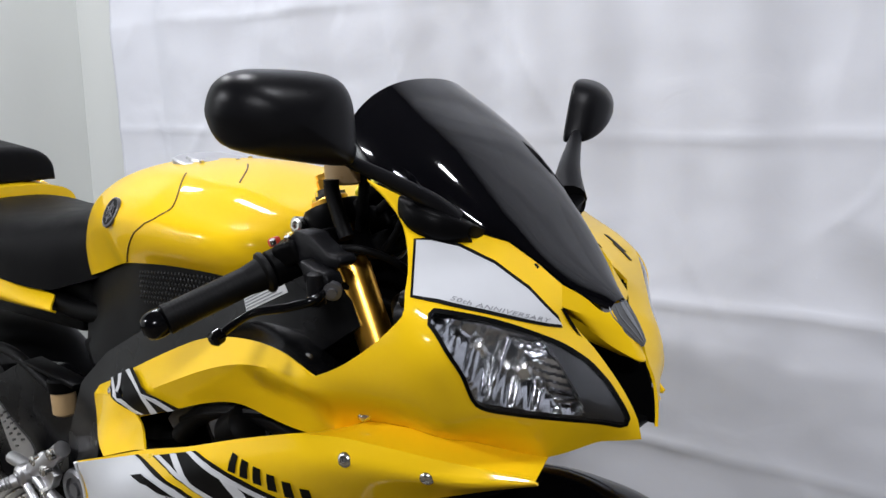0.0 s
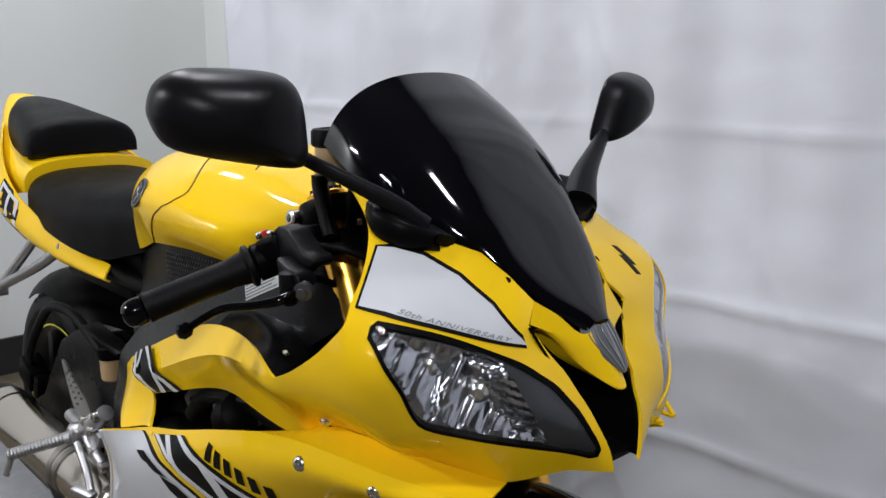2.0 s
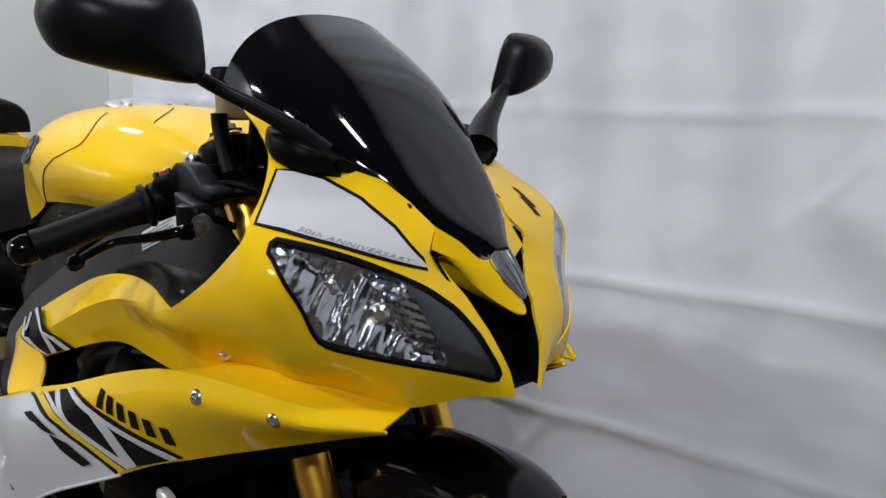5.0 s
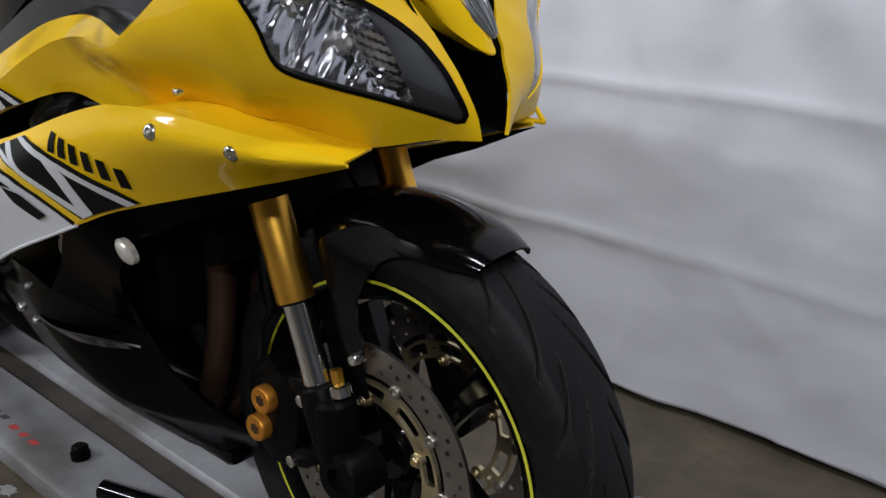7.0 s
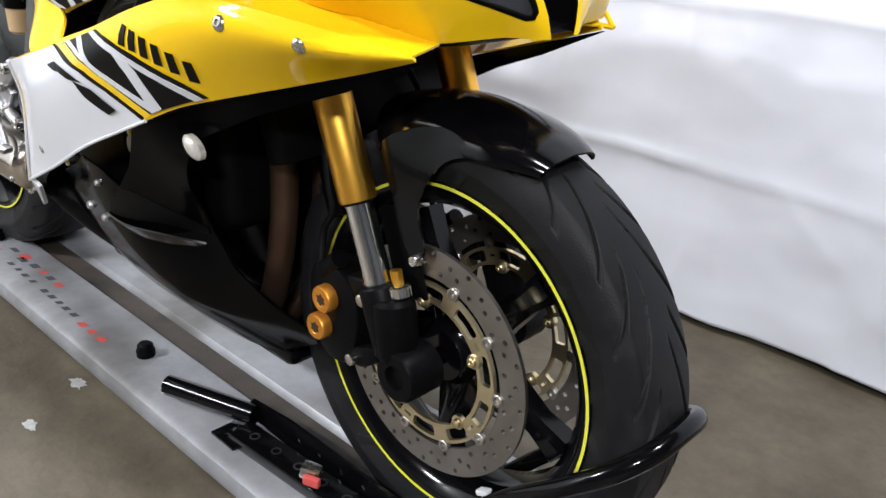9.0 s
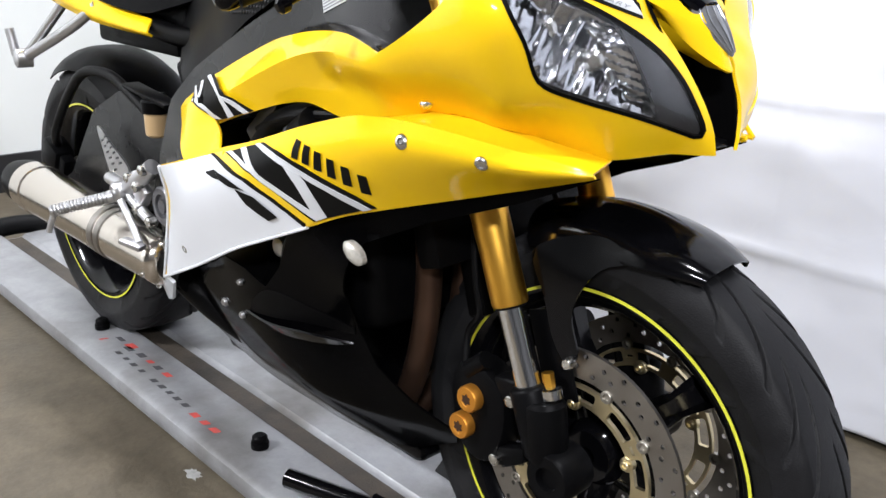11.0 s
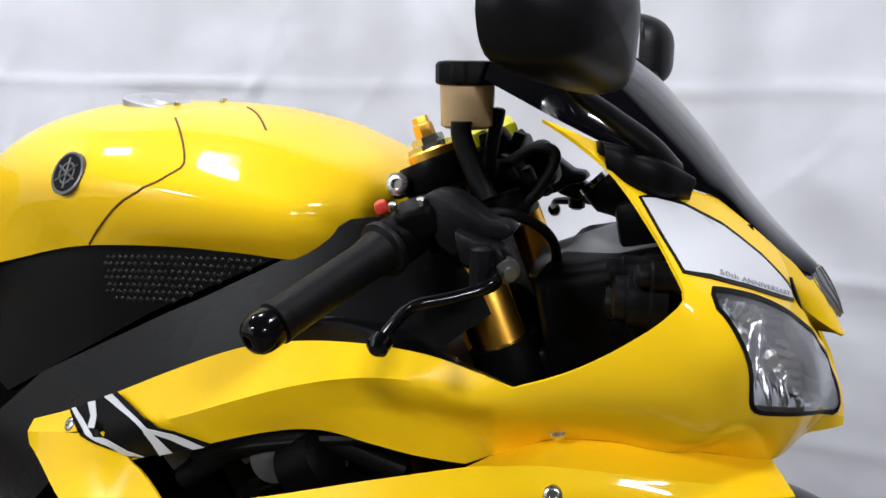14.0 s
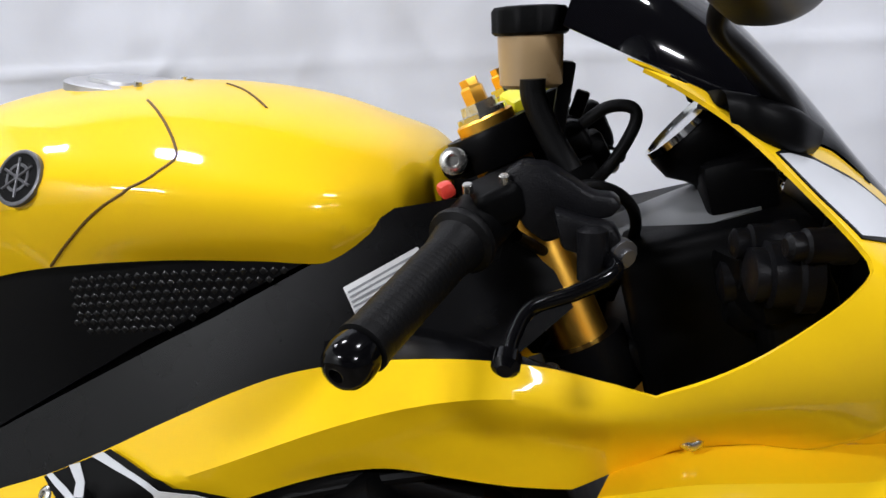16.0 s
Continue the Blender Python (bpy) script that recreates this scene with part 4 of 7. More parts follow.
# dark inner structure behind the nose
inner = [bm_vf(box((-0.095, 0, 0.845), (0.16, 0.26, 0.15), (0, -12, 0), 0.02, 3)), bm_vf(box((-0.05, 0, 0.84), (0.06, 0.36, 0.12), (0, -12, 0), 0.02, 3)), bm_vf(box((-0.075, -0.15, 0.89), (0.06, 0.08, 0.05), (0, -10, 20), 0.012)),
         turned((-0.10, -0.17, 0.90), (-0.05, -0.17, 0.90), [(0, 0.014), (0.01, 0.018), (0.05, 0.018)], 16), turned((-0.105, -0.14, 0.87), (-0.05, -0.14, 0.87), [(0, 0.018), (0.01, 0.026), (0.05, 0.026)], 20)]
obj("headlight_housing", *joined(*inner), PLASTIC, bike, "black headlight backs and brackets")
for a_, b_, r_ in (((-0.108, -0.178, 0.922), (-0.062, -0.172, 0.922), 0.014), ((-0.100, -0.200, 0.905), (-0.055, -0.195, 0.905), 0.024), ((-0.112, -0.150, 0.885), (-0.060, -0.150, 0.890), 0.020), ((-0.080, -0.222, 0.930), (-0.050, -0.215, 0.930), 0.012)):
    v, f = turned(a_, b_, [(0, 0.5 * r_), (0.003, 0.8 * r_), (0.012, 0.8 * r_), (0.014, r_), (0.030, r_), (0.033, 1.15 * r_), (0.045, 1.15 * r_)], 20)
    obj("bulb_holder", v, f, GREYCAST, bike, "dark grey bulb holder behind the headlight")
v, f = loft([[(-0.20, -0.07, 0.885), (-0.12, -0.09, 0.915), (-0.07, -0.08, 0.93)], [(-0.20, 0, 0.90), (-0.12, 0, 0.932), (-0.07, 0, 0.945)], [(-0.20, 0.07, 0.885), (-0.12, 0.09, 0.915), (-0.07, 0.08, 0.93)]], 14, 6, 0.004, (0, 0, 1))
obj("ram_air_duct", v, f, DUCTSHEEN, bike, "moulded ram air duct, greyed to imitate the reflected curtain")


# ---- bodywork ----
def sz(x, y, z):
    """A place seen square to the front right: along, up and out."""
    return 0.8 * x + 0.6 * y, z, 0.6 * x - 0.8 * y


def from_sz(s, z, h):
    return 0.8 * s + 0.6 * h, 0.6 * s - 0.8 * h, z


REAR_EDGE = [(-0.165, -0.271, 0.842), (-0.137, -0.277, 0.854), (-0.106, -0.279, 0.871), (-0.073, -0.277, 0.894), (-0.047, -0.274, 0.917), (-0.037, -0.270, 0.930), (-0.049, -0.252, 0.947), (-0.064, -0.228, 0.963), (-0.086, -0.202, 0.988), (-0.108, -0.185, 1.009), (-0.139, -0.175, 1.030), (-0.169, -0.170, 1.047)]
SCREEN_EDGE = [(-0.11, -0.148, 1.020), (-0.05, -0.122, 0.988), (-0.024, -0.100, 0.977), (0.003, -0.086, 0.955), (0.030, -0.076, 0.931)]
DUCT_EDGE = [(0.042, -0.097, 0.911), (0.050, -0.080, 0.886), (0.065, -0.064, 0.860), (0.084, -0.052, 0.828), (0.097, -0.045, 0.803), (0.104, -0.035, 0.778), (0.107, -0.029, 0.752)]
VALLEY = [(0.072, -0.060, 0.752), (0.040, -0.122, 0.747), (0.024, -0.139, 0.753), (-0.025, -0.175, 0.768), (-0.087, -0.201, 0.778), (-0.138, -0.212, 0.778), (-0.165, -0.212, 0.768), (-0.193, -0.213, 0.756)]
LIGHT = [(-0.030, -0.254, 0.931), (-0.009, -0.258, 0.914), (0.005, -0.255, 0.892), (0.011, -0.240, 0.867), (0.012, -0.224, 0.838), (0.021, -0.216, 0.826), (0.046, -0.195, 0.814), (0.075, -0.140, 0.797), (0.094, -0.075, 0.776), (0.0985, -0.055, 0.772), (0.100, -0.046, 0.780), (0.094, -0.060, 0.807), (0.086, -0.082, 0.836), (0.071, -0.109, 0.864), (0.048, -0.142, 0.888), (0.026, -0.182, 0.908), (0.004, -0.216, 0.922), (-0.018, -0.243, 0.931)]
FLASH = [(-0.079, -0.197, 0.989), (-0.042, -0.250, 0.944), (-0.023, -0.232, 0.938), (0.0, -0.190, 0.924), (0.025, -0.140, 0.906), (0.045, -0.101, 0.892), (0.042, -0.107, 0.903), (0.020, -0.127, 0.934), (-0.010, -0.147, 0.961), (-0.042, -0.168, 0.980), (-0.066, -0.185, 0.988)]

TOP = [(-0.165, -0.271, 0.842), (-0.191, -0.265, 0.848), (-0.234, -0.252, 0.853), (-0.283, -0.236, 0.852), (-0.334, -0.223, 0.847), (-0.384, -0.214, 0.839), (-0.440, -0.208, 0.826), (-0.488, -0.208, 0.808), (-0.547, -0.211, 0.782), (-0.600, -0.213, 0.757), (-0.656, -0.206, 0.731), (-0.728, -0.190, 0.702)]
CREASE = [(-0.178, -0.272, 0.824), (-0.205, -0.267, 0.829), (-0.240, -0.261, 0.831), (-0.287, -0.254, 0.829), (-0.347, -0.247, 0.818), (-0.398, -0.246, 0.800), (-0.440, -0.244, 0.780), (-0.500, -0.238, 0.756), (-0.560, -0.231, 0.737), (-0.620, -0.225, 0.719), (-0.670, -0.217, 0.706), (-0.731, -0.198, 0.690)]
VENT_TOP = [(-0.193, -0.213, 0.750), (-0.220, -0.213, 0.742), (-0.269, -0.212, 0.742), (-0.314, -0.212, 0.747), (-0.366, -0.214, 0.754), (-0.420, -0.219, 0.744), (-0.480, -0.222, 0.725), (-0.547, -0.223, 0.702), (-0.570, -0.226, 0.693)]
VENT_LOW = [(-0.203, -0.277, 0.7695), (-0.290, -0.277, 0.744), (-0.400, -0.271, 0.706), (-0.505, -0.264, 0.674)]
SCOOP = [(-0.185, -0.236, 0.788), (-0.228, -0.235, 0.791), (-0.275, -0.233, 0.795), (-0.331, -0.230, 0.787), (-0.377, -0.228, 0.776), (-0.420, -0.228, 0.762), (-0.470, -0.230, 0.745), (-0.530, -0.231, 0.727), (-0.585, -0.229, 0.712)]
ctrl = [sz(*p) for p in REAR_EDGE + SCREEN_EDGE + DUCT_EDGE + VALLEY + LIGHT[:6] + LIGHT[9:14]]


def eased(line, first, last, degree, n=22):
    """A fair curve through a drawn edge: y and z as smooth functions of x."""
    a = np.array(line, float)
    py, pz = np.polyfit(a[:, 0], a[:, 1], degree), np.polyfit(a[:, 0], a[:, 2], degree)
    return [(x, float(np.polyval(py, x)), float(np.polyval(pz, x))) for x in np.linspace(first, last, n)]


CREASE_FAIR = eased(CREASE[:10], -0.19, -0.60, 4)
SCOOP_FAIR = eased(SCOOP, -0.195, -0.585, 3)
VENT_FAIR = eased(VENT_TOP[:8], -0.220, -0.545, 4, 16)
TOP_FAIR = eased(TOP[1:10], -0.20, -0.60, 4)
ARM_END = [(-0.600, -0.230, 0.722), (-0.600, -0.213, 0.757)]
ctrl += [sz(*p) for p in TOP_FAIR + CREASE_FAIR + SCOOP_FAIR + VENT_FAIR + VENT_TOP[7:] + ARM_END]
ctrl += [sz(0.045, -0.101, 0.892), sz(-0.02, -0.228, 0.80), sz(-0.08, -0.256, 0.825)]
soft_ = np.full(len(ctrl), 1e-4)
soft_[:len(REAR_EDGE)] = 2e-4
soft_[len(REAR_EDGE) + len(SCREEN_EDGE) + len(DUCT_EDGE) + len(VALLEY):len(ctrl) - 0 - len(TOP_FAIR + CREASE_FAIR + SCOOP_FAIR + VENT_FAIR + VENT_TOP[7:] + ARM_END) - 3] = 8e-4
cowl_field = Field(ctrl, soft_)


def eased_step(a, b, x):
    u = min(1.0, max(0.0, (x - a) / (b - a)))
    return u * u * (3 - 2 * u)


def two(pts):
    return [sz(*p)[:2] for p in pts]


CREASE_LINE = spline(two(CREASE_FAIR[1:]), 64)
SCOOP_LINE = spline(two(SCOOP_FAIR[1:]), 64)
ARM_LINES = [np.array(sorted(r)) for r in (VENT_FAIR, SCOOP_FAIR, CREASE_FAIR, TOP_FAIR)]


def arm_depth(x, z):
    """How far out the arm's facets lie at a place seen from the side."""
    zs = [float(np.interp(x, r[:, 0], r[:, 2])) for r in ARM_LINES]
    ys = [float(np.interp(x, r[:, 0], r[:, 1])) for r in ARM_LINES]
    return float(np.interp(z, zs, ys))


def cowl_at(q):
    out = []
    for (s, z), h in zip(q, cowl_field(q)):
        p = from_sz(s, z, float(h))
        k = eased_step(-0.19, -0.30, p[0])
        if k > 0 and z < 0.87:
            x, y = p[0], p[1]
            for _ in range(6):
                y = arm_depth(x, z)
                x = (s - 0.6 * y) / 0.8
            h = h + k * (0.6 * x - 0.8 * y - h)
            p = from_sz(s, z, float(h))
        out.append(p)
    return out


cowl_outline = [tuple(p) for p in spline(two(REAR_EDGE), 40)] + two(SCREEN_EDGE) + [tuple(p) for p in spline(two(DUCT_EDGE), 16)] + two(VALLEY) + [tuple(p) for p in spline(two(VENT_TOP[1:]), 40)] + two([ARM_END[0]]) + [tuple(p) for p in spline(two(TOP[9:0:-1]), 40)]
RIGHT_RING = rounded(two(LIGHT), 70)
q, f = flat_mesh(cowl_outline, [RIGHT_RING], 0.0068, (CREASE_LINE, SCOOP_LINE))
cowl_vf = thick(cowl_at(q), f, 0.0035, (0.6, -0.8, 0))
cowl = obj("front_cowl", *cowl_vf, YELLOW, bike, "glossy yellow front fairing cheek", sharp=50)
cowl_tree = bvh(cowl_vf)


def shrunk(ring, k):
    c = np.mean(np.array(ring), 0)
    out = []
    n = len(ring)
    for i, p in enumerate(ring):
        a, b = np.array(ring[i - 1]), np.array(ring[(i + 1) % n])
        t = (b - a) / (np.linalg.norm(b - a) + 1e-9)
        nrm = np.array([-t[1], t[0]])
        if nrm @ (c - np.array(p)) < 0:
            nrm = -nrm
        out.append(tuple(np.array(p) + k * nrm))
    return out


def from_mid(s, y):
    """Sideways place of an upper-body point y metres out, on the side s."""
    return -y if s < 0 else 0.91 * (y - 0.011) - 0.011


def flip_c(vf):
    """The other side's panel: narrower at the top, fuller towards the chin."""
    out = []
    for x, y, z in vf[0]:
        full = 0.91 + 0.85 * eased_step(-0.06, 0.03, x) * eased_step(0.885, 0.70, z) ** 1.4
        out.append((x, -0.011 - full * (y + 0.011), z))
    return out, [tuple(reversed(f)) for f in vf[1]]


def film(ring, lift, step=0.012, holes=(), t=0.0008):
    q, f = flat_mesh(ring, holes, step)
    p = np.array(cowl_at(q)) + lift * np.array([0.6, -0.8, 0])
    return thick(p, f, t, (0.6, -0.8, 0))


OUT = np.array([0.6, -0.8, 0])


def split_at(z):
    return np.interp(z, [0.77, 0.80, 0.83, 0.86, 0.89, 0.93], [-0.004, -0.004, -0.016, -0.034, -0.056, -0.09])


def headlight(mirror):
    fl = flip_c if mirror else (lambda a: a)
    light_ring = LEFT_RING if mirror else RIGHT_RING
    seal = film(shrunk(light_ring, -0.0012), -0.0030 if mirror else 0.0010, 0.006, [shrunk(light_ring, 0.0026)], 0.008)
    lamp = obj("headlight", *fl(seal), PLASTIC, bike, "clear-lens headlight with a faceted reflector and dark bezel")
    lens = film(light_ring, -0.0020 if mirror else 0.0004, 0.008, (), 0.0018)
    g = obj("lens", *fl(lens), GLASS, lamp, "clear polycarbonate lens")
    g.visible_shadow = False
    q, f = flat_mesh(light_ring, (), 0.0026)
    a = np.array(q)
    edge = np.array(light_ring)
    rim = np.min(np.linalg.norm(a[:, None] - edge[None], axis=2), axis=1)
    base = np.array(cowl_at(q))
    left = a[:, 0] < split_at(a[:, 1])
    c1, c2 = np.array([-0.118, 0.880]), np.array([-0.070, 0.850])
    d1, d2 = np.linalg.norm((a - c1) * (1.0, 0.8), axis=1), np.linalg.norm((a - c2) * (1.0, 0.8), axis=1)
    bowl = np.minimum(0.006 + 1.1 * rim, 0.020 + 0.022 * np.maximum(np.exp(-((d1 / 0.026) ** 2)), np.exp(-((d2 / 0.030) ** 2))))
    u = a[:, 0] - 0.45 * (a[:, 1] - 0.85)
    flute = 0.0060 * np.abs(np.sin(u * 118 + 0.8 * np.sin(30 * a[:, 1]))) + 0.0012 * np.sin(u * 420)
    band = (a[:, 0] > split_at(a[:, 1]) - 0.030) & (a[:, 1] > 0.81)
    flute = np.where(band, 0.0042 * ((a[:, 1] * 125 + a[:, 0] * 40) % 1.0), flute)
    for material, name, want, label in ((REFLECT, "reflector", True, "bright faceted reflector"), (BEZEL, "bezel", False, "dark grey inner bezel")):
        keep = [t for t in f if (left[t[0]] and left[t[1]] and left[t[2]]) == want]
        depth = np.where(left, bowl - flute * np.clip(rim / 0.01, 0, 1), 0.005)
        p = base - depth[:, None] * OUT
        ids = sorted({k for t in keep for k in t})
        at = {k: n for n, k in enumerate(ids)}
        obj(name, *fl(thick(p[ids], [tuple(at[k] for k in t) for t in keep], 0.001, OUT)), material, lamp, label, sharp=55)
    for cc in (c1, c2):
        h = float(cowl_field([cc])[0])
        b = np.array(from_sz(cc[0], cc[1], h - 0.044))
        obj("bulb_cap", *fl(turned(b, b + OUT * 0.03, [(0, 0.011), (0.014, 0.010), (0.018, 0.006)], 18)), STEEL, lamp)


r_min = min(s for s, z in RIGHT_RING)
LEFT_RING = shrunk([(r_min + 0.80 * (s - r_min), z) for s, z in RIGHT_RING], 0.004)
q, f = flat_mesh(cowl_outline, [LEFT_RING], 0.0085)
left_cowl = obj("front_cowl", *flip_c(thick(cowl_at(q), f, 0.0035, (0.6, -0.8, 0))), YELLOW, bike, "glossy yellow front fairing cheek", sharp=50)
headlight(False)
headlight(True)
flash_ring = two(FLASH)
for fl, host in ((lambda a: a, cowl),):
    w = obj("white_flash", *fl(film(flash_ring, 0.0016, 0.008, (), 0.0010)), WHITEFILM, host, "white film with a thin black border")
    obj("flash_border", *fl(film(shrunk(flash_ring, -0.0016), 0.0018, 0.004, [shrunk(flash_ring, 0.0012)], 0.0010)), STRIPEBLACK, w)

tab = [(0.0202, 0.189, 0.7547), (0.0425, 0.185, 0.7334), (0.004, 0.182, 0.7345)]
obj("brace_tab", *joined(*[tube([tab[k], tab[(k + 1) % 3]], 0.0032, 8) for k in range(3)]), YELLOW, left_cowl, "small yellow triangular brace")

# two dark slanted badge bars on the far cheek
for ds in (0.0, 0.010):
    bar_ = [(-0.112 + ds, 0.953 - ds), (-0.105 + ds, 0.956 - ds), (-0.098 + ds, 0.934 - ds), (-0.105 + ds, 0.931 - ds)]
    obj("badge", *flip_c(film(bar_, 0.0014, 0.006)), STRIPEBLACK, left_cowl, "dark slanted badge bar")

# side fairing, built as crisp-edged strips from the nose back
parts_ = [loft([TOP[9:], [(-0.600, -0.2265, 0.7245), *CREASE[9:]]], 24, 4, 0, None, True)]
RIDGE = [(0.056, -0.176, 0.744), (0.02, -0.197, 0.753), (-0.03, -0.223, 0.762), (-0.08, -0.241, 0.769), (-0.134, -0.257, 0.774), (-0.170, -0.269, 0.774), (-0.203, -0.277, 0.770)]
MID = [(0.0575, -0.1765, 0.741), (0.0, -0.214, 0.738), (-0.042, -0.2345, 0.741), (-0.131, -0.264, 0.742), (-0.200, -0.279, 0.727), (-0.295, -0.286, 0.702), (-0.382, -0.288, 0.668), (-0.500, -0.283, 0.620), (-0.600, -0.272, 0.575), (-0.688, -0.252, 0.552)]
LOW = [(0.058, -0.173, 0.738), (-0.002, -0.175, 0.717), (-0.051, -0.186, 0.701), (-0.104, -0.202, 0.684), (-0.155, -0.219, 0.668), (-0.196, -0.236, 0.655), (-0.248, -0.249, 0.637), (-0.310, -0.257, 0.609), (-0.392, -0.259, 0.573), (-0.486, -0.258, 0.531), (-0.614, -0.248, 0.466), (-0.745, -0.238, 0.405)]
UPPER = RIDGE + VENT_LOW[1:] + [(-0.60, -0.264, 0.641), (-0.678, -0.268, 0.614)]
parts_.append(loft([[VALLEY[1], *VALLEY[2:]], RIDGE], 40, 6, 0, None, True))
parts_.append(loft([UPPER, MID, LOW], 90, 8, 0))
side_vf = joined(*[thick(v, f, 0.003, (0, -1, 0.2)) for v, f in parts_])
# arm between the vent and the tank-side edge
arm_q, arm_f = flat_mesh([(-0.731, 0.690), (-0.728, 0.676), (-0.660, 0.650), (-0.612, 0.638), (-0.505, 0.674), (-0.570, 0.693), (-0.60, 0.722), (-0.67, 0.706)], (), 0.012)
arm_fld = Field([(-0.731, 0.690, -0.198), (-0.728, 0.676, -0.200), (-0.66, 0.65, -0.240), (-0.612, 0.638, -0.262), (-0.505, 0.674, -0.264), (-0.57, 0.693, -0.228), (-0.60, 0.722, -0.229), (-0.67, 0.706, -0.217)])
arm_vf = thick([(a, float(h), b) for (a, b), h in zip(arm_q, arm_fld(arm_q))], arm_f, 0.003, (0, -1, 0))
side_vf = joined(side_vf, arm_vf)
side = obj("side_fairing", *side_vf, YELLOW, bike, "glossy yellow side fairing with an air vent", sharp=32)
side_tree = bvh(side_vf, cowl_vf)
obj("side_fairing", [(x, -0.011 - 0.91 * (y + 0.011), z) for x, y, z in side_vf[0]], [tuple(reversed(t)) for t in side_vf[1]], YELLOW, bike, "glossy yellow side fairing with an air vent", sharp=32)

# black inner panel between the fairing's upper edge and the fork
inner_top = [(-0.405, -0.206, 0.832), (-0.36, -0.212, 0.838), (-0.30, -0.226, 0.845), (-0.25, -0.242, 0.847), (-0.20, -0.257, 0.842), (-0.165, -0.264, 0.835)]
inner_mid = [(-0.415, -0.180, 0.842), (-0.36, -0.182, 0.853), (-0.30, -0.190, 0.851), (-0.25, -0.200, 0.840), (-0.20, -0.205, 0.826), (-0.16, -0.205, 0.815)]
inner_low = [(-0.41, -0.150, 0.842), (-0.36, -0.150, 0.850), (-0.30, -0.150, 0.838), (-0.25, -0.150, 0.815), (-0.20, -0.150, 0.795), (-0.15, -0.150, 0.780)]
inner = obj("inner_panel", *loft([inner_top, inner_mid, inner_low], 30, 6, 0.003, (0, 0, 1)), INNERBLACK, bike, "gloss black inner fairing panel")
v, f = turned((-0.235, -0.212, 0.834), (-0.235, -0.215, 0.846), [(0, 0.007), (0.004, 0.007), (0.006, 0.005)], 14)
obj("panel_bolt", v, f, STEEL, inner)

# nose beak with position lamp, over the black central duct
b_top = [(0.030, -0.076, 0.931), (0.046, -0.052, 0.915), (0.064, -0.030, 0.895), (0.071, 0, 0.903), (0.064, 0.030, 0.895), (0.046, 0.052, 0.915), (0.030, 0.076, 0.931)]
b_mid = [(0.0345, -0.0872, 0.9085), (0.055, -0.052, 0.893), (0.074, -0.024, 0.882), (0.084, 0, 0.876), (0.074, 0.024, 0.882), (0.060, 0.052, 0.890), (0.047, 0.0864, 0.898)]
b_low = [(0.034, -0.060, 0.898), (0.050, -0.050, 0.880), (0.070, -0.036, 0.861), (0.090, -0.020, 0.846), (0.100, -0.008, 0.839), (0.101, 0, 0.838), (0.100, 0.008, 0.839), (0.090, 0.020, 0.846), (0.070, 0.036, 0.861), (0.050, 0.050, 0.880), (0.034, 0.060, 0.898)]
b_in = [(0.012, -0.056, 0.892), (0.036, -0.040, 0.866), (0.068, -0.014, 0.846), (0.074, 0, 0.840), (0.068, 0.014, 0.846), (0.036, 0.040, 0.866), (0.012, 0.056, 0.892)]
beak_vf = joined(loft([b_top, b_mid, b_low], 40, 5, 0.003, (1, 0, 0.5), True), loft([b_low, b_in], 40, 2, 0.002, (0, 0, -1)))
beak_vf = ([(x, -0.011 + y * (0.86 if y <= 0 else 0.64 + 0.16 * (y / 0.09) ** 2), z) for x, y, z in beak_vf[0]], beak_vf[1])
beak = obj("nose_beak", *beak_vf, YELLOW, bike, "yellow nose beak with a position lamp", sharp=35)
lamp_rows = [[(0.059, -0.035, 0.902), (0.074, -0.012, 0.904), (0.064, 0.008, 0.903)], [(0.0635, -0.0365, 0.890), (0.084, -0.011, 0.889), (0.070, 0.013, 0.890)], [(0.080, -0.0265, 0.873), (0.093, -0.009, 0.872), (0.083, 0.010, 0.873)], [(0.0925, -0.014, 0.859), (0.098, -0.006, 0.858), (0.0935, 0.004, 0.859)], [(0.0955, -0.009, 0.854), (0.0965, -0.005, 0.853), (0.0955, -0.001, 0.854)]]
pl = obj("position_lamp", *loft(lamp_rows, 15, 5, 0.006, (1, 0, 0.3)), LAMPCLEAR, beak, "clear ribbed position lamp")
for k in range(1, 7):
    rib = [spline(r, 15)[2 * k] for r in lamp_rows[:4]]
    obj("lens_rib", *tube([tuple(p + (0.0006, 0, 0)) for p in rib], 0.0009, 6, 14), LAMPCLEAR, pl)
# added black sheet, stands in for the shade in the beak's recess
part("nose_backing", box((-0.006, -0.006, 0.878), (0.012, 0.085, 0.070), (0, 48, 0), 0.004), SATIN, beak, "added black backing that keeps the beak's recess dark")
duct = [loft([[(0.044, from_mid(s, 0.096), 0.910), (0.067, from_mid(s, 0.068), 0.849), (0.096, from_mid(s, 0.032), 0.756)] if s < 0 else [(0.041, 0.064, 0.908), (0.064, 0.036, 0.855), (0.082, 0.030, 0.826), (0.096, 0.022, 0.790), (0.102, 0.016, 0.755)], [(-0.05, s * 0.05, 0.90), (-0.03, s * 0.045, 0.85), (-0.02, s * 0.045, 0.83), (-0.01, s * 0.04, 0.79), (0.0, s * 0.035, 0.755)]], 14, 3, 0.003, (0, -s, 0)) for s in (-1, 1)]
duct.append(bm_vf(box((-0.03, 0, 0.83), (0.03, 0.16, 0.2), (0, 15, 0), 0.005)))
duct.append(bm_vf(box((0.028, -0.006, 0.757), (0.13, 0.075, 0.008), (0, 0, 0), 0.002)))
obj("intake_duct", *joined(*duct), SATIN, bike, "black central air intake")
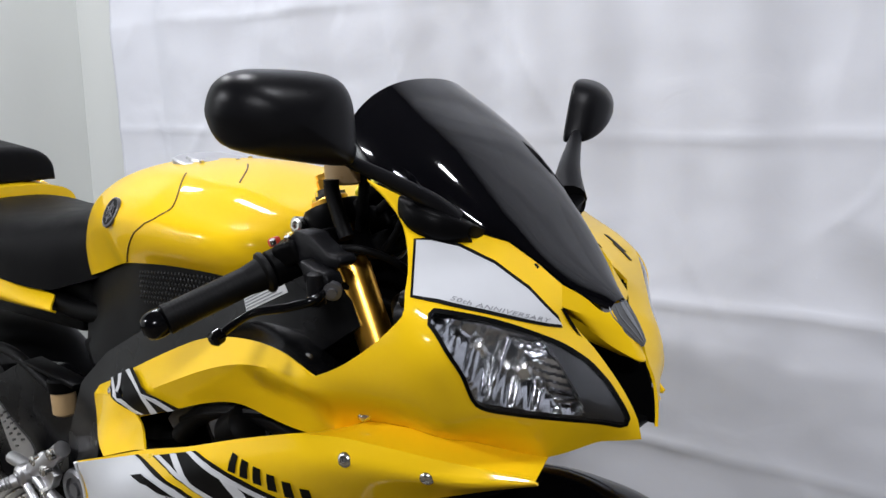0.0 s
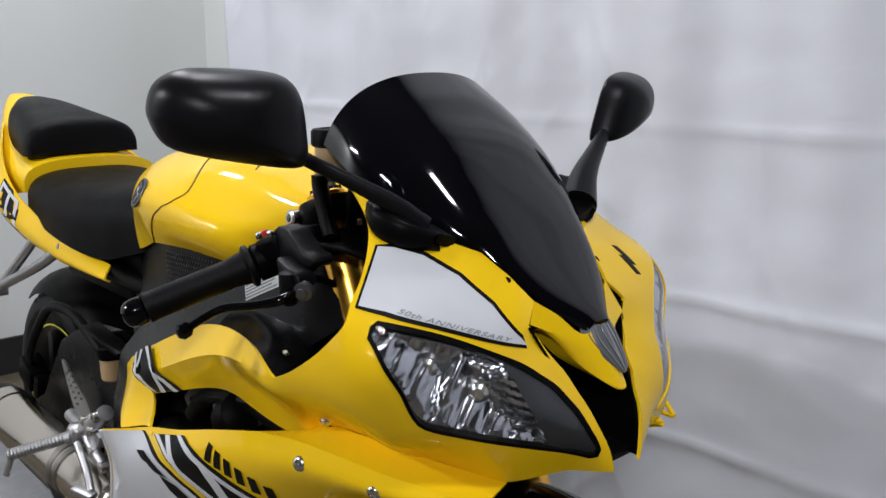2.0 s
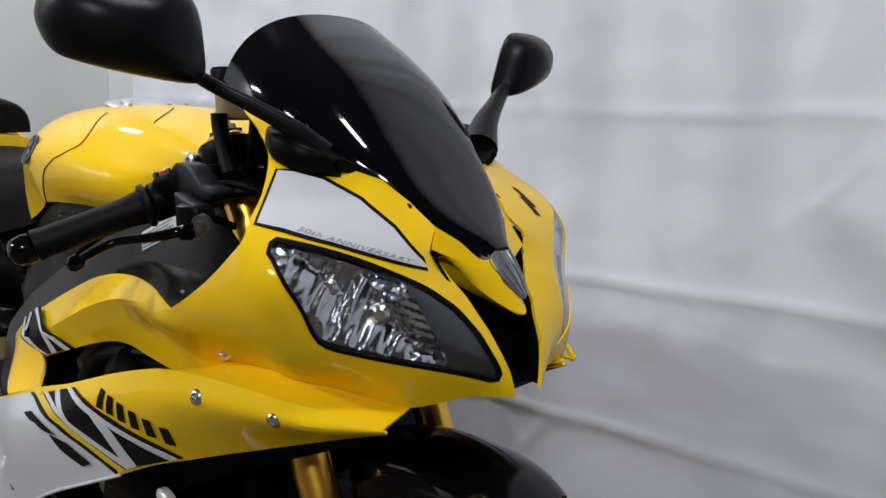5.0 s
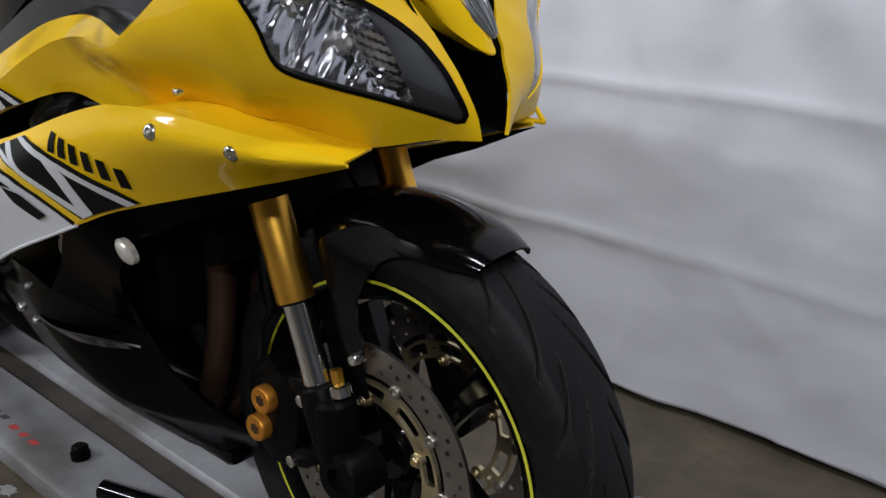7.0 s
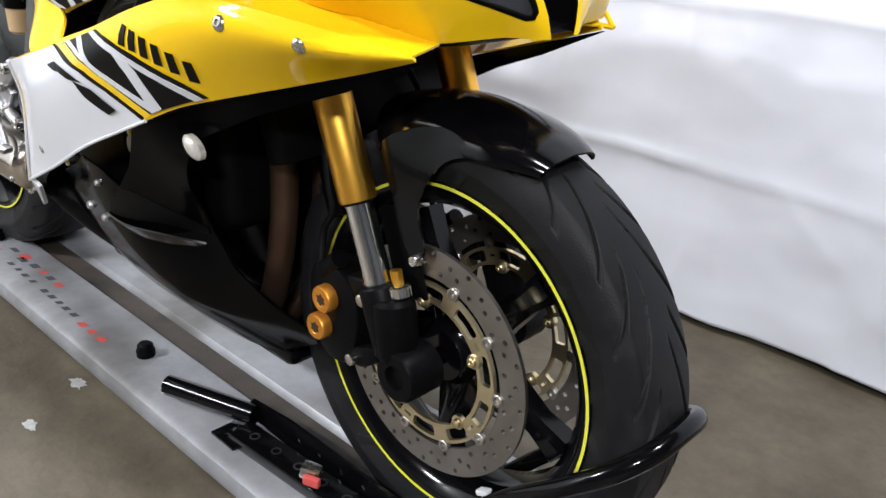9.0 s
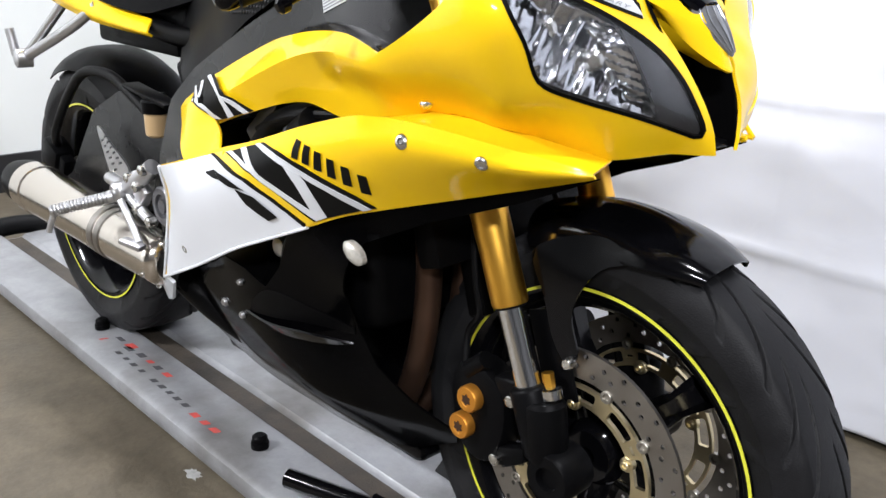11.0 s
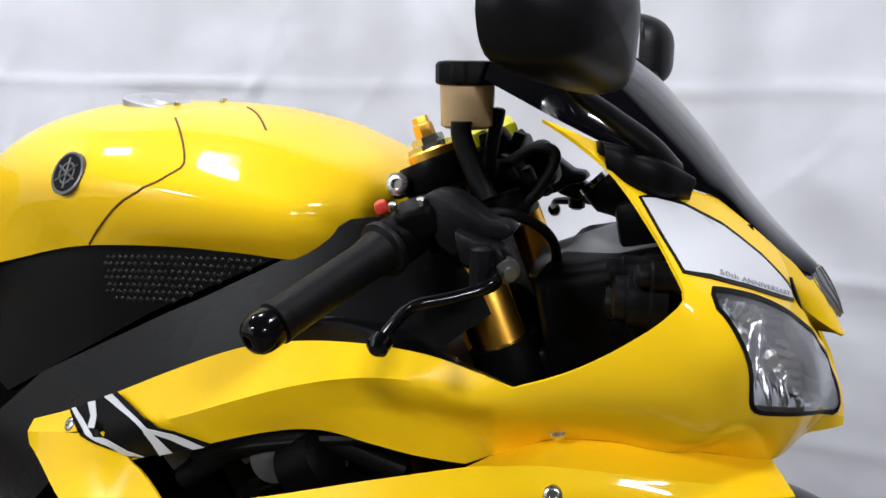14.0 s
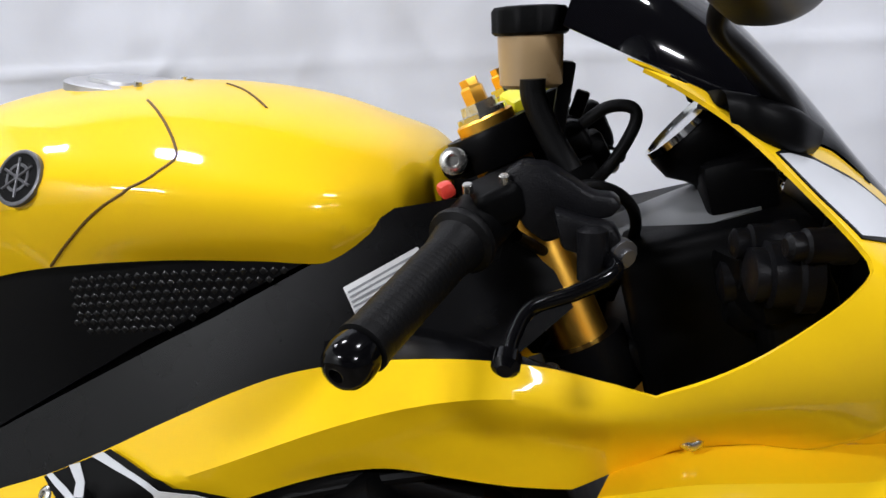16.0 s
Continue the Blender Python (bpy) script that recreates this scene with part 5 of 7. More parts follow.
chin = [loft([[(0.094, s * 0.010, 0.757), (0.062, s * 0.045, 0.757), (0.026, s * 0.095, 0.750)], [(0.02, s * 0.02, 0.735), (0.0, s * 0.05, 0.73), (-0.04, s * 0.1, 0.725)], [(-0.10, s * 0.02, 0.74), (-0.12, s * 0.06, 0.735), (-0.14, s * 0.12, 0.72)]], 14, 3, 0.003, (0, 0, -1)) for s in (-1, 1)]
obj("chin_panel", *joined(*chin), SATIN, bike, "black inner nose panel")

# tinted screen
C = spline([(-0.200, 0, 1.160), (-0.150, 0, 1.126), (-0.098, 0, 1.087), (-0.057, 0, 1.045), (-0.027, 0, 1.010), (0.002, 0, 0.974), (0.036, 0, 0.938), (0.070, 0, 0.907)], 34)
E = spline([(-0.226, -0.155, 1.079), (-0.170, -0.160, 1.052), (-0.110, -0.147, 1.022), (-0.050, -0.122, 0.990), (-0.024, -0.101, 0.979), (0.003, -0.086, 0.957), (0.034, -0.064, 0.926), (0.065, -0.030, 0.895)], 34)
sv = []
us = np.linspace(-1, 1, 41)
for c, e in zip(C, E):
    for u in us:
        k = abs(u)
        g = 1 - k**2.3
        sv.append((e[0] + (c[0] - e[0]) * g, -0.011 + (abs(e[1]) - 0.011) * (1.0 if u < 0 else 0.91) * math.sin(u * math.pi / 2 * 0.92) / math.sin(math.pi / 2 * 0.92), e[2] + (c[2] - e[2]) * g))
scr_vf = thick(sv, grid_faces(34, 41), 0.003, (0.3, 0, 1))
screen_ob = obj("windscreen", *scr_vf, SCREEN, bike, "dark smoked double-bubble windscreen", sharp=60)
for s in (-1, 1):
    for p in ((-0.058, 0.131, 0.992), (0.006, 0.092, 0.951)):
        v, f = turned((p[0] - 0.006, from_mid(s, p[1] - 0.006), p[2] - 0.006), (p[0] + 0.01, from_mid(s, p[1] + 0.01), p[2] + 0.012), [(0, 0.0048), (0.008, 0.0048), (0.010, 0.0036), (0.010, 0.0016)], 14)
        obj("screen_screw", v, f, PLASTIC, screen_ob, "black screen screw")


# mirrors
MIRROR_FACE = [(0.99, 0.2), (0.89, 0.64), (0.62, 0.90), (0.2, 0.965), (-0.38, 0.955), (-0.70, 0.84), (-0.88, 0.48), (-0.97, -0.19), (-1.0, -0.80), (-0.84, -1.0), (-0.14, -0.90), (0.55, -0.71), (0.81, -0.53), (0.96, -0.13)]


def mirror(s):
    ctr = np.array([-0.121, -0.331, 1.120]) if s < 0 else np.array([-0.142, 0.303, 1.113])
    v = []
    nu, nv = 56, 24
    ax = np.array([-0.36, s * 0.93, 0.05])
    ax /= np.linalg.norm(ax)
    fw_ = np.array([0.92, s * 0.36, -0.12])
    fw_ /= np.linalg.norm(fw_)
    upv = np.cross(ax, fw_)
    upv *= np.sign(upv[2])
    if s > 0:
        upv = upv + 0.3 * ax
    tall = 0.0460 if s < 0 else 0.0445
    face = rounded(MIRROR_FACE, nu)
    for i in range(nv):
        d = i / (nv - 1)
        k = max(0.02, math.sqrt(max(0.0, 1 - (max(0, d - 0.10) / 0.90) ** 2.3))) if i else 0.95
        for a, b in face:
            v.append(ctr + ax * (0.0745 * a * k) + upv * (tall * b * k) + fw_ * (0.060 * d - 0.02))
    f = grid_faces(nv, nu, True) + [tuple(range(nu - 1, -1, -1)), tuple(range((nv - 1) * nu, nv * nu))]
    mir = obj("mirror", v, f, MIRRORBLACK, bike, "satin black mirror on a black stalk", sharp=50)
    gl = [ctr + ax * (0.068 * a) + upv * (0.90 * tall * b) - fw_ * 0.0204 for a, b in face]
    obj("glass", *thick(gl, [tuple(range(nu))], 0.001, -fw_), CHROME, mir, "mirror glass")
    if s < 0:
        line = [(-0.064, -0.146, 1.004), (-0.080, -0.170, 1.028), (-0.106, -0.206, 1.053), (-0.128, -0.238, 1.073), (-0.130, -0.268, 1.090)]
        stalk = tube(line, lambda u: 0.0072 + 0.006 * (1 - u) ** 2.5, 14, 30)
    else:
        line = [(-0.066, 0.112, 1.000), (-0.088, 0.150, 1.030), (-0.108, 0.198, 1.058), (-0.126, 0.246, 1.086), (-0.133, 0.270, 1.100)]
        stalk = tube(line, lambda u: 0.0080 + 0.016 * (1 - u) ** 1.8, 14, 30)
    obj("stalk", *stalk, MIRRORBLACK, mir)
    b1 = [(-0.128, from_mid(s, 0.150), 1.028), (-0.100, from_mid(s, 0.146), 1.020), (-0.070, from_mid(s, 0.134), 1.008), (-0.042, from_mid(s, 0.118), 0.992)]
    b2 = [(-0.116, from_mid(s, 0.178), 1.030), (-0.095, from_mid(s, 0.184), 1.026), (-0.066, from_mid(s, 0.174), 1.016), (-0.042, from_mid(s, 0.146), 1.000)]
    b3 = [(-0.112, from_mid(s, 0.184), 1.012), (-0.092, from_mid(s, 0.190), 1.002), (-0.066, from_mid(s, 0.180), 0.994), (-0.044, from_mid(s, 0.150), 0.988)]
    b4 = [(-0.108, from_mid(s, 0.178), 1.000), (-0.088, from_mid(s, 0.180), 0.988), (-0.064, from_mid(s, 0.166), 0.981), (-0.046, from_mid(s, 0.138), 0.980)]
    obj("mirror_base", *loft([b1, b2, b3, b4], 16, 5, 0.012, (0, s, 0.3)), SATIN, mir)


mirror(-1)
mirror(1)


# tank
def tank():
    st = [(-0.93, [(0, 0.925), (-0.035, 0.918), (-0.055, 0.90), (-0.06, 0.875), (-0.055, 0.85), (-0.05, 0.835)]),
          (-0.875, [(0, 0.985), (-0.055, 0.975), (-0.090, 0.945), (-0.104, 0.905), (-0.104, 0.87), (-0.100, 0.845)]),
          (-0.80, [(0, 1.022), (-0.075, 1.010), (-0.125, 0.980), (-0.140, 0.935), (-0.132, 0.895), (-0.122, 0.864)]),
          (-0.72, [(0, 1.041), (-0.095, 1.029), (-0.150, 1.000), (-0.174, 0.960), (-0.160, 0.915), (-0.146, 0.886)]),
          (-0.64, [(0, 1.045), (-0.105, 1.034), (-0.165, 1.008), (-0.199, 0.972), (-0.190, 0.930), (-0.176, 0.903)]),
          (-0.55, [(0, 1.042), (-0.110, 1.031), (-0.165, 1.006), (-0.205, 0.972), (-0.198, 0.935), (-0.174, 0.908)]),
          (-0.47, [(0, 1.028), (-0.105, 1.018), (-0.160, 0.992), (-0.198, 0.965), (-0.195, 0.935), (-0.168, 0.906)]),
          (-0.41, [(0, 1.007), (-0.095, 0.999), (-0.145, 0.976), (-0.180, 0.957), (-0.180, 0.932), (-0.156, 0.902)]),
          (-0.365, [(0, 0.990), (-0.080, 0.984), (-0.118, 0.966), (-0.138, 0.948), (-0.140, 0.930), (-0.125, 0.915)]),
          (-0.340, [(0, 0.974), (-0.055, 0.968), (-0.085, 0.956), (-0.098, 0.940), (-0.096, 0.925), (-0.085, 0.915)])]
    rows = []
    for x, half in st:
        h = [(x, y, z) for y, z in half]
        rows.append([(x, -y, z) for x, y, z in reversed(h[1:])] + h)
    c = [spline(r, 41) for r in rows]
    g = np.stack([spline([r[j] for r in c], 57) for j in range(41)], 1)
    v = np.vstack(list(g))
    f = grid_faces(57, 41) + [tuple(range(40, -1, -1)), tuple(range(56 * 41, 57 * 41))]
    return v, f


tank_vf = tank()
tank_ob = obj("fuel_tank", *tank_vf, YELLOW, bike, "glossy yellow fuel tank", sharp=70)
tank_tree = bvh(tank_vf)
v, f = turned((-0.646, -0.004, 1.0315), (-0.637, -0.004, 1.0955), [(0, 0.066), (0.010, 0.066), (0.012, 0.062), (0.012, 0.046), (0.016, 0.044), (0.017, 0.03), (0.015, 0.012)], 48)
fc = obj("fuel_cap", v, f, CASTALU, tank_ob, "silver fuel filler cap")
for k in range(6):
    a = 2 * math.pi * k / 6
    v, f = turned((-0.645 + 0.056 * math.cos(a), 0.056 * math.sin(a) - 0.004, 1.0410), (-0.644 + 0.056 * math.cos(a), 0.056 * math.sin(a) - 0.004, 1.055), [(0, 0.004), (0.005, 0.004), (0.006, 0.002)], 8)
    obj("cap_screw", v, f, STEEL, fc)


# frame spar, side cover, seats and tail
def plate(fld_pts, outline, t, s=-1, step=0.02):
    fld = Field(fld_pts)
    q, f = flat_mesh(outline, (), step)
    return thick([(a, s * abs(float(h)), b) for (a, b), h in zip(q, fld(q))], f, t, (0, s, 0))


for s in (-1, 1):
    vf = plate([(-0.735, 0.742, 0.172), (-0.655, 0.785, 0.172), (-0.512, 0.858, 0.168), (-0.42, 0.905, 0.158), (-0.36, 0.944, 0.146), (-0.27, 0.955, 0.125), (-0.66, 0.68, 0.200), (-0.52, 0.76, 0.198), (-0.40, 0.80, 0.188), (-0.28, 0.815, 0.165), (-0.22, 0.86, 0.135), (-0.83, 0.60, 0.175), (-0.84, 0.50, 0.178), (-0.80, 0.69, 0.178)],
               [(-0.27, 0.955), (-0.36, 0.944), (-0.42, 0.905), (-0.512, 0.858), (-0.557, 0.837), (-0.655, 0.788), (-0.73, 0.750), (-0.80, 0.69), (-0.875, 0.58), (-0.885, 0.50), (-0.86, 0.44), (-0.80, 0.43), (-0.775, 0.50), (-0.74, 0.60), (-0.66, 0.68), (-0.52, 0.76), (-0.40, 0.80), (-0.28, 0.815), (-0.22, 0.86)], 0.045, s)
    if s < 0:
        spar_tree = bvh(vf)
    spar = obj("frame_spar", *vf, FRAMEBLACK, bike, "black powder-coated frame spar", sharp=35)
    v, f = turned((-0.831, s * 0.178, 0.498), (-0.831, s * 0.20, 0.498), [(0, 0.036), (0.012, 0.036), (0.016, 0.032), (0.016, 0.022), (0.01, 0.021), (0.01, 0.013), (0.016, 0.012)], 28)
    obj("pivot_nut", v, f, DARKMETAL, spar, "swingarm pivot nut")
    vf = plate([(-0.80, 0.856, 0.115), (-0.64, 0.895, 0.160), (-0.45, 0.905, 0.165), (-0.41, 0.90, 0.160), (-0.575, 0.826, 0.168), (-0.817, 0.708, 0.150), (-0.9, 0.80, 0.09), (-0.70, 0.80, 0.150)],
               [(-0.40, 0.918), (-0.46, 0.914), (-0.54, 0.914), (-0.64, 0.910), (-0.74, 0.884), (-0.86, 0.852), (-0.93, 0.838), (-0.92, 0.80), (-0.87, 0.742), (-0.80, 0.712), (-0.70, 0.768), (-0.575, 0.837), (-0.47, 0.886)], 0.01, s, 0.015)
    cover = obj("side_cover", *vf, SATIN, bike, "black side cover with a dimpled knee patch", sharp=35)
    if s < 0:
        ct = bvh(vf)
        for i in range(24):
            for j in range(9):
                x = -0.440 - i * 0.0085 - (j % 2) * 0.00425
                z = 0.898 - j * 0.0075 - 0.012 * (i / 24) ** 2
                if z > 0.842 + 0.25 * max(0, -0.515 - x) * 0 and z - 0.895 > (x + 0.44) * 0.42 - 0.005 and -0.64 < x:
                    hit, nrm, _, _ = ct.ray_cast(Vector((x, -1, z)), Vector((0, 1, 0)))
                    if hit is not None:
                        a = np.array(hit) + 0.0005 * np.array(nrm)
                        obj("dimple", *turned(a, a + np.array((0, -1, 0)) * 0.01, [(0, 0.0036), (0.0006, 0.0030), (0.0009, 0.0014)], 4), FRAMEBLACK, cover)
# first box is added backing, keeps the gap between cover and spar black
pieces = [bm_vf(box((-0.665, 0, 0.782), (0.42, 0.26, 0.11), (0, -27, 0), 0.01)), bm_vf(box((-0.62, 0, 0.86), (0.45, 0.18, 0.10), (0, 12, 0), 0.02)), bm_vf(box((-0.27, 0, 0.88), (0.07, 0.10, 0.20), (0, -22, 0), 0.02))]
obj("airbox", *joined(*pieces), PLASTIC, bike, "black airbox under the tank")
lab = obj("warning_label", *laid_on(spar_tree, [(-0.401, 0.8834), (-0.342, 0.9138), (-0.326, 0.893), (-0.3905, 0.8618)], (), 0.012, 0.0012, 0.0006), PAPER, bike, "white warning label on the frame")
for k in range(5):
    t = 0.14 + 0.17 * k
    a, b = np.array([-0.398 + 0.0085 * t, 0.8834 - 0.0216 * t]), np.array([-0.345 + 0.016 * t, 0.9118 - 0.0208 * t])
    c, d = a + (b - a) * (0.95 - 0.12 * (k % 2)), np.array([0.0006, -0.0016])
    obj("print_bar", *laid_on(spar_tree, [tuple(a), tuple(c), tuple(c + d), tuple(a + d)], (), 0.03, 0.002, 0.0004), GREYINK, lab)


def seat_loft(st, n=25):
    """Cushion through stations of (x, top, bottom, half width)."""
    rows = []
    for x, zt, zb, hw in st:
        row = []
        for k in range(n):
            a = math.pi * k / (n - 1)
            c, s = math.cos(a), math.sin(a)
            row.append((x, hw * math.copysign(abs(c) ** 0.7, c), zb + (zt - zb) * s**0.55))
        rows.append(row)
    g = np.stack([spline([r[j] for r in rows], 8 * len(rows)) for j in range(n)], 1)
    m = len(g)
    v = np.vstack(list(g))
    f = grid_faces(m, n) + [tuple(range(n - 1, -1, -1)), tuple(range((m - 1) * n, m * n))]
    f += [(i * n, (i + 1) * n, (i + 1) * n + n - 1, i * n + n - 1) for i in range(m - 1)]
    return v, f


st = seat_loft([(-0.815, 0.905, 0.862, 0.050), (-0.85, 0.940, 0.845, 0.090), (-0.92, 0.950, 0.825, 0.112), (-0.98, 0.946, 0.812, 0.130), (-1.08, 0.938, 0.822, 0.150), (-1.20, 0.936, 0.845, 0.158), (-1.30, 0.944, 0.87, 0.150), (-1.37, 0.945, 0.90, 0.110)])
obj("rider_seat", *st, VINYL, bike, "black vinyl rider seat", sharp=50)
pt = seat_loft([(-1.352, 1.005, 0.974, 0.112), (-1.362, 1.040, 0.970, 0.120), (-1.40, 1.050, 0.970, 0.121), (-1.50, 1.066, 0.978, 0.104), (-1.60, 1.080, 0.99, 0.085), (-1.67, 1.086, 1.02, 0.050)])
obj("passenger_seat", *pt, VINYL, bike, "black vinyl passenger seat", sharp=50)
tail = seat_loft([(-1.325, 0.966, 0.90, 0.146), (-1.42, 0.976, 0.89, 0.146), (-1.52, 0.995, 0.90, 0.130), (-1.62, 1.04, 0.93, 0.100), (-1.72, 1.085, 0.97, 0.062), (-1.78, 1.09, 1.0, 0.035)])
tail_ob = obj("tail_cowl", *tail, YELLOW, bike, "glossy yellow tail section with striped sides", sharp=50)
for s in (-1, 1):
    vf = loft([[(-0.97, s * 0.118, 0.802), (-1.08, s * 0.135, 0.822), (-1.20, s * 0.155, 0.856), (-1.33, s * 0.166, 0.908), (-1.48, s * 0.140, 0.967), (-1.64, s * 0.085, 1.03)],
               [(-0.95, s * 0.140, 0.782), (-1.05, s * 0.150, 0.790), (-1.16, s * 0.164, 0.806), (-1.30, s * 0.186, 0.848), (-1.40, s * 0.186, 0.885), (-1.50, s * 0.150, 0.930), (-1.64, s * 0.09, 0.99)],
               [(-0.955, s * 0.128, 0.772), (-1.05, s * 0.138, 0.776), (-1.16, s * 0.150, 0.785), (-1.30, s * 0.165, 0.812), (-1.43, s * 0.150, 0.842), (-1.62, s * 0.08, 0.93)]], 30, 6, 0.004, (0, s, 0))
    tp = obj("tail_panel", *vf, YELLOW, bike, "yellow side tail panel with black and white stripes", sharp=45)
    tt = bvh(vf)
    if s < 0:
        cell = [(-1.274, 0.810), (-1.374, 0.860), (-1.392, 0.926), (-1.287, 0.893)]
        obj("stripe", *laid_on(tt, cell, (), 0.02, 0.0010, 0.0006), STRIPEBLACK, tp, "black stripe block")
        for bar_ in ([(-1.279, 0.818), (-1.289, 0.821), (-1.302, 0.888), (-1.292, 0.886)], [(-1.317, 0.836), (-1.327, 0.840), (-1.342, 0.906), (-1.332, 0.902)], [(-1.362, 0.860), (-1.371, 0.864), (-1.386, 0.918), (-1.377, 0.916)], [(-1.284, 0.821), (-1.370, 0.864), (-1.371, 0.871), (-1.285, 0.829)], [(-1.292, 0.880), (-1.384, 0.914), (-1.385, 0.920), (-1.293, 0.887)]):
            obj("stripe", *laid_on(tt, bar_, (), 0.02, 0.0018, 0.0006), WHITEFILM, tp, "white stripe")
sub = [tube([(-0.80, s * 0.10, 0.78), (-1.0, s * 0.105, 0.79), (-1.5, s * 0.07, 0.90)], 0.018, 10) for s in (-1, 1)]
sub.append(bm_vf(box((-1.2, 0, 0.84), (0.6, 0.18, 0.06), (0, 8, 0), 0.01)))
obj("subframe", *joined(*sub), PLASTIC, bike, "black rear subframe")
for s in (-1, 1):
    h = joined(tube([(-1.13, s * 0.145, 0.815), (-1.22, s * 0.165, 0.765), (-1.41, s * 0.185, 0.690)], 0.011, 10), tube([(-1.25, s * 0.145, 0.830), (-1.33, s * 0.165, 0.760), (-1.415, s * 0.185, 0.690)], 0.010, 10),
               turned((-1.415, s * 0.175, 0.685), (-1.42, s * 0.215, 0.685), [(0, 0.02), (0.03, 0.02), (0.034, 0.014)], 16), tube([(-1.43, s * 0.2, 0.69), (-1.44, s * 0.205, 0.745)], 0.010, 10))
    obj("passenger_peg_hanger", *h, CASTALU, bike, "silver passenger peg hanger")

# ---- engine, lower fairing, rear end ----
eng = [bm_vf(box((-0.50, 0, 0.52), (0.42, 0.34, 0.22), (0, -8, 0), 0.03, 3)), bm_vf(box((-0.42, 0, 0.69), (0.20, 0.32, 0.22), (0, -25, 0), 0.02)), bm_vf(box((-0.72, 0, 0.52), (0.16, 0.28, 0.26), (0, 0, 0), 0.03, 3)),
       turned((-0.60, -0.10, 0.50), (-0.60, -0.20, 0.50), [(0, 0.095), (0.07, 0.095), (0.085, 0.085), (0.09, 0.05)], 32), turned((-0.45, -0.10, 0.505), (-0.45, -0.19, 0.505), [(0, 0.05), (0.07, 0.05), (0.08, 0.042), (0.083, 0.02)], 28)]
engine = obj("engine", *joined(*eng), ENGINE, bike, "black engine block seen through the fairing")
for cx, cz, r in ((-0.47, 0.545, 0.011), (-0.44, 0.485, 0.009), (-0.63, 0.44, 0.008), (-0.69, 0.44, 0.007), (-0.62, 0.40, 0.007)):
    v, f = turned((cx, -0.18, cz), (cx, -0.205, cz), [(0, r), (0.018, r), (0.02, r * 0.7)], 12)
    obj("engine_bolt", v, f, STEEL, engine)
for k in range(9):
    v, f = bm_vf(box((-0.40 - 0.012 * k * 0.3, -0.165, 0.64 + 0.012 * k), (0.12, 0.02, 0.004), (0, -25, 0), 0.001))
    obj("cooling_fin", v, f, ENGINE, engine)
v, f = tube([(-0.30, -0.16, 0.70), (-0.38, -0.19, 0.735), (-0.47, -0.19, 0.71), (-0.54, -0.18, 0.66)], 0.014, 12)
obj("coolant_hose", v, f, RUBBER, engine)
v, f = turned((-0.36, -0.20, 0.725), (-0.40, -0.195, 0.70), [(0, 0.02), (0.006, 0.028), (0.05, 0.028), (0.055, 0.02)], 20)
obj("oil_filler", v, f, PLASTIC, engine)
for a_, b_, w_ in (((-0.56, 0.672), (-0.49, 0.735), 0.022), ((-0.47, 0.69), (-0.40, 0.752), 0.014), ((-0.36, 0.70), (-0.33, 0.77), 0.012)):
    mx, mz = (a_[0] + b_[0]) / 2, (a_[1] + b_[1]) / 2
    ln = math.hypot(b_[0] - a_[0], b_[1] - a_[1])
    obj("engine_bracket", *bm_vf(box((mx, -0.178, mz), (ln, 0.012, w_), (0, -math.degrees(math.atan2(b_[1] - a_[1], b_[0] - a_[0])), 0), 0.004)), DARKMETAL, engine, "grey cast engine bracket")
v, f = turned((-0.43, -0.165, 0.70), (-0.43, -0.205, 0.70), [(0, 0.030), (0.012, 0.030), (0.014, 0.024), (0.03, 0.022), (0.032, 0.012)], 24)
obj("thermostat_cover", v, f, DARKMETAL, engine, "round grey cast cover")
obj("fuel_line", *tube([(-0.52, -0.19, 0.69), (-0.46, -0.20, 0.715), (-0.38, -0.20, 0.735), (-0.30, -0.19, 0.745)], 0.006, 8), RUBBER, engine)
rad = joined(bm_vf(box((-0.225, 0.03, 0.60), (0.035, 0.20, 0.26), (0, -18, 0), 0.006)), bm_vf(box((-0.225, 0, 0.640), (0.040, 0.30, 0.17), (0, -18, 0), 0.006)))
radi = obj("radiator", *rad, ENGINE, bike, "dark finned radiator")
for k in range(4):
    y = -0.105 + 0.07 * k
    v, f = tube([(-0.34, y, 0.69), (-0.262, y, 0.63), (-0.245, y, 0.50), (-0.27, y, 0.36), (-0.36, y * 0.7, 0.24), (-0.46, y * 0.4, 0.205)], 0.019, 12)
    obj("header_pipe", v, f, HEADER, bike, "heat-browned exhaust header pipe")


# black lower fairing
belly_out = [(0.050, 0.733), (-0.05, 0.700), (-0.155, 0.668), (-0.248, 0.637), (-0.31, 0.609), (-0.372, 0.580), (-0.41, 0.520), (-0.45, 0.478), (-0.50, 0.492), (-0.565, 0.492), (-0.62, 0.462), (-0.70, 0.425), (-0.745, 0.36), (-0.80, 0.33), (-0.88, 0.275), (-0.86, 0.245), (-0.72, 0.205), (-0.55, 0.195), (-0.40, 0.205), (-0.27, 0.245), (-0.17, 0.305), (-0.165, 0.325), (-0.225, 0.36), (-0.275, 0.40), (-0.295, 0.45), (-0.285, 0.52), (-0.24, 0.60), (-0.15, 0.645), (-0.05, 0.685)]
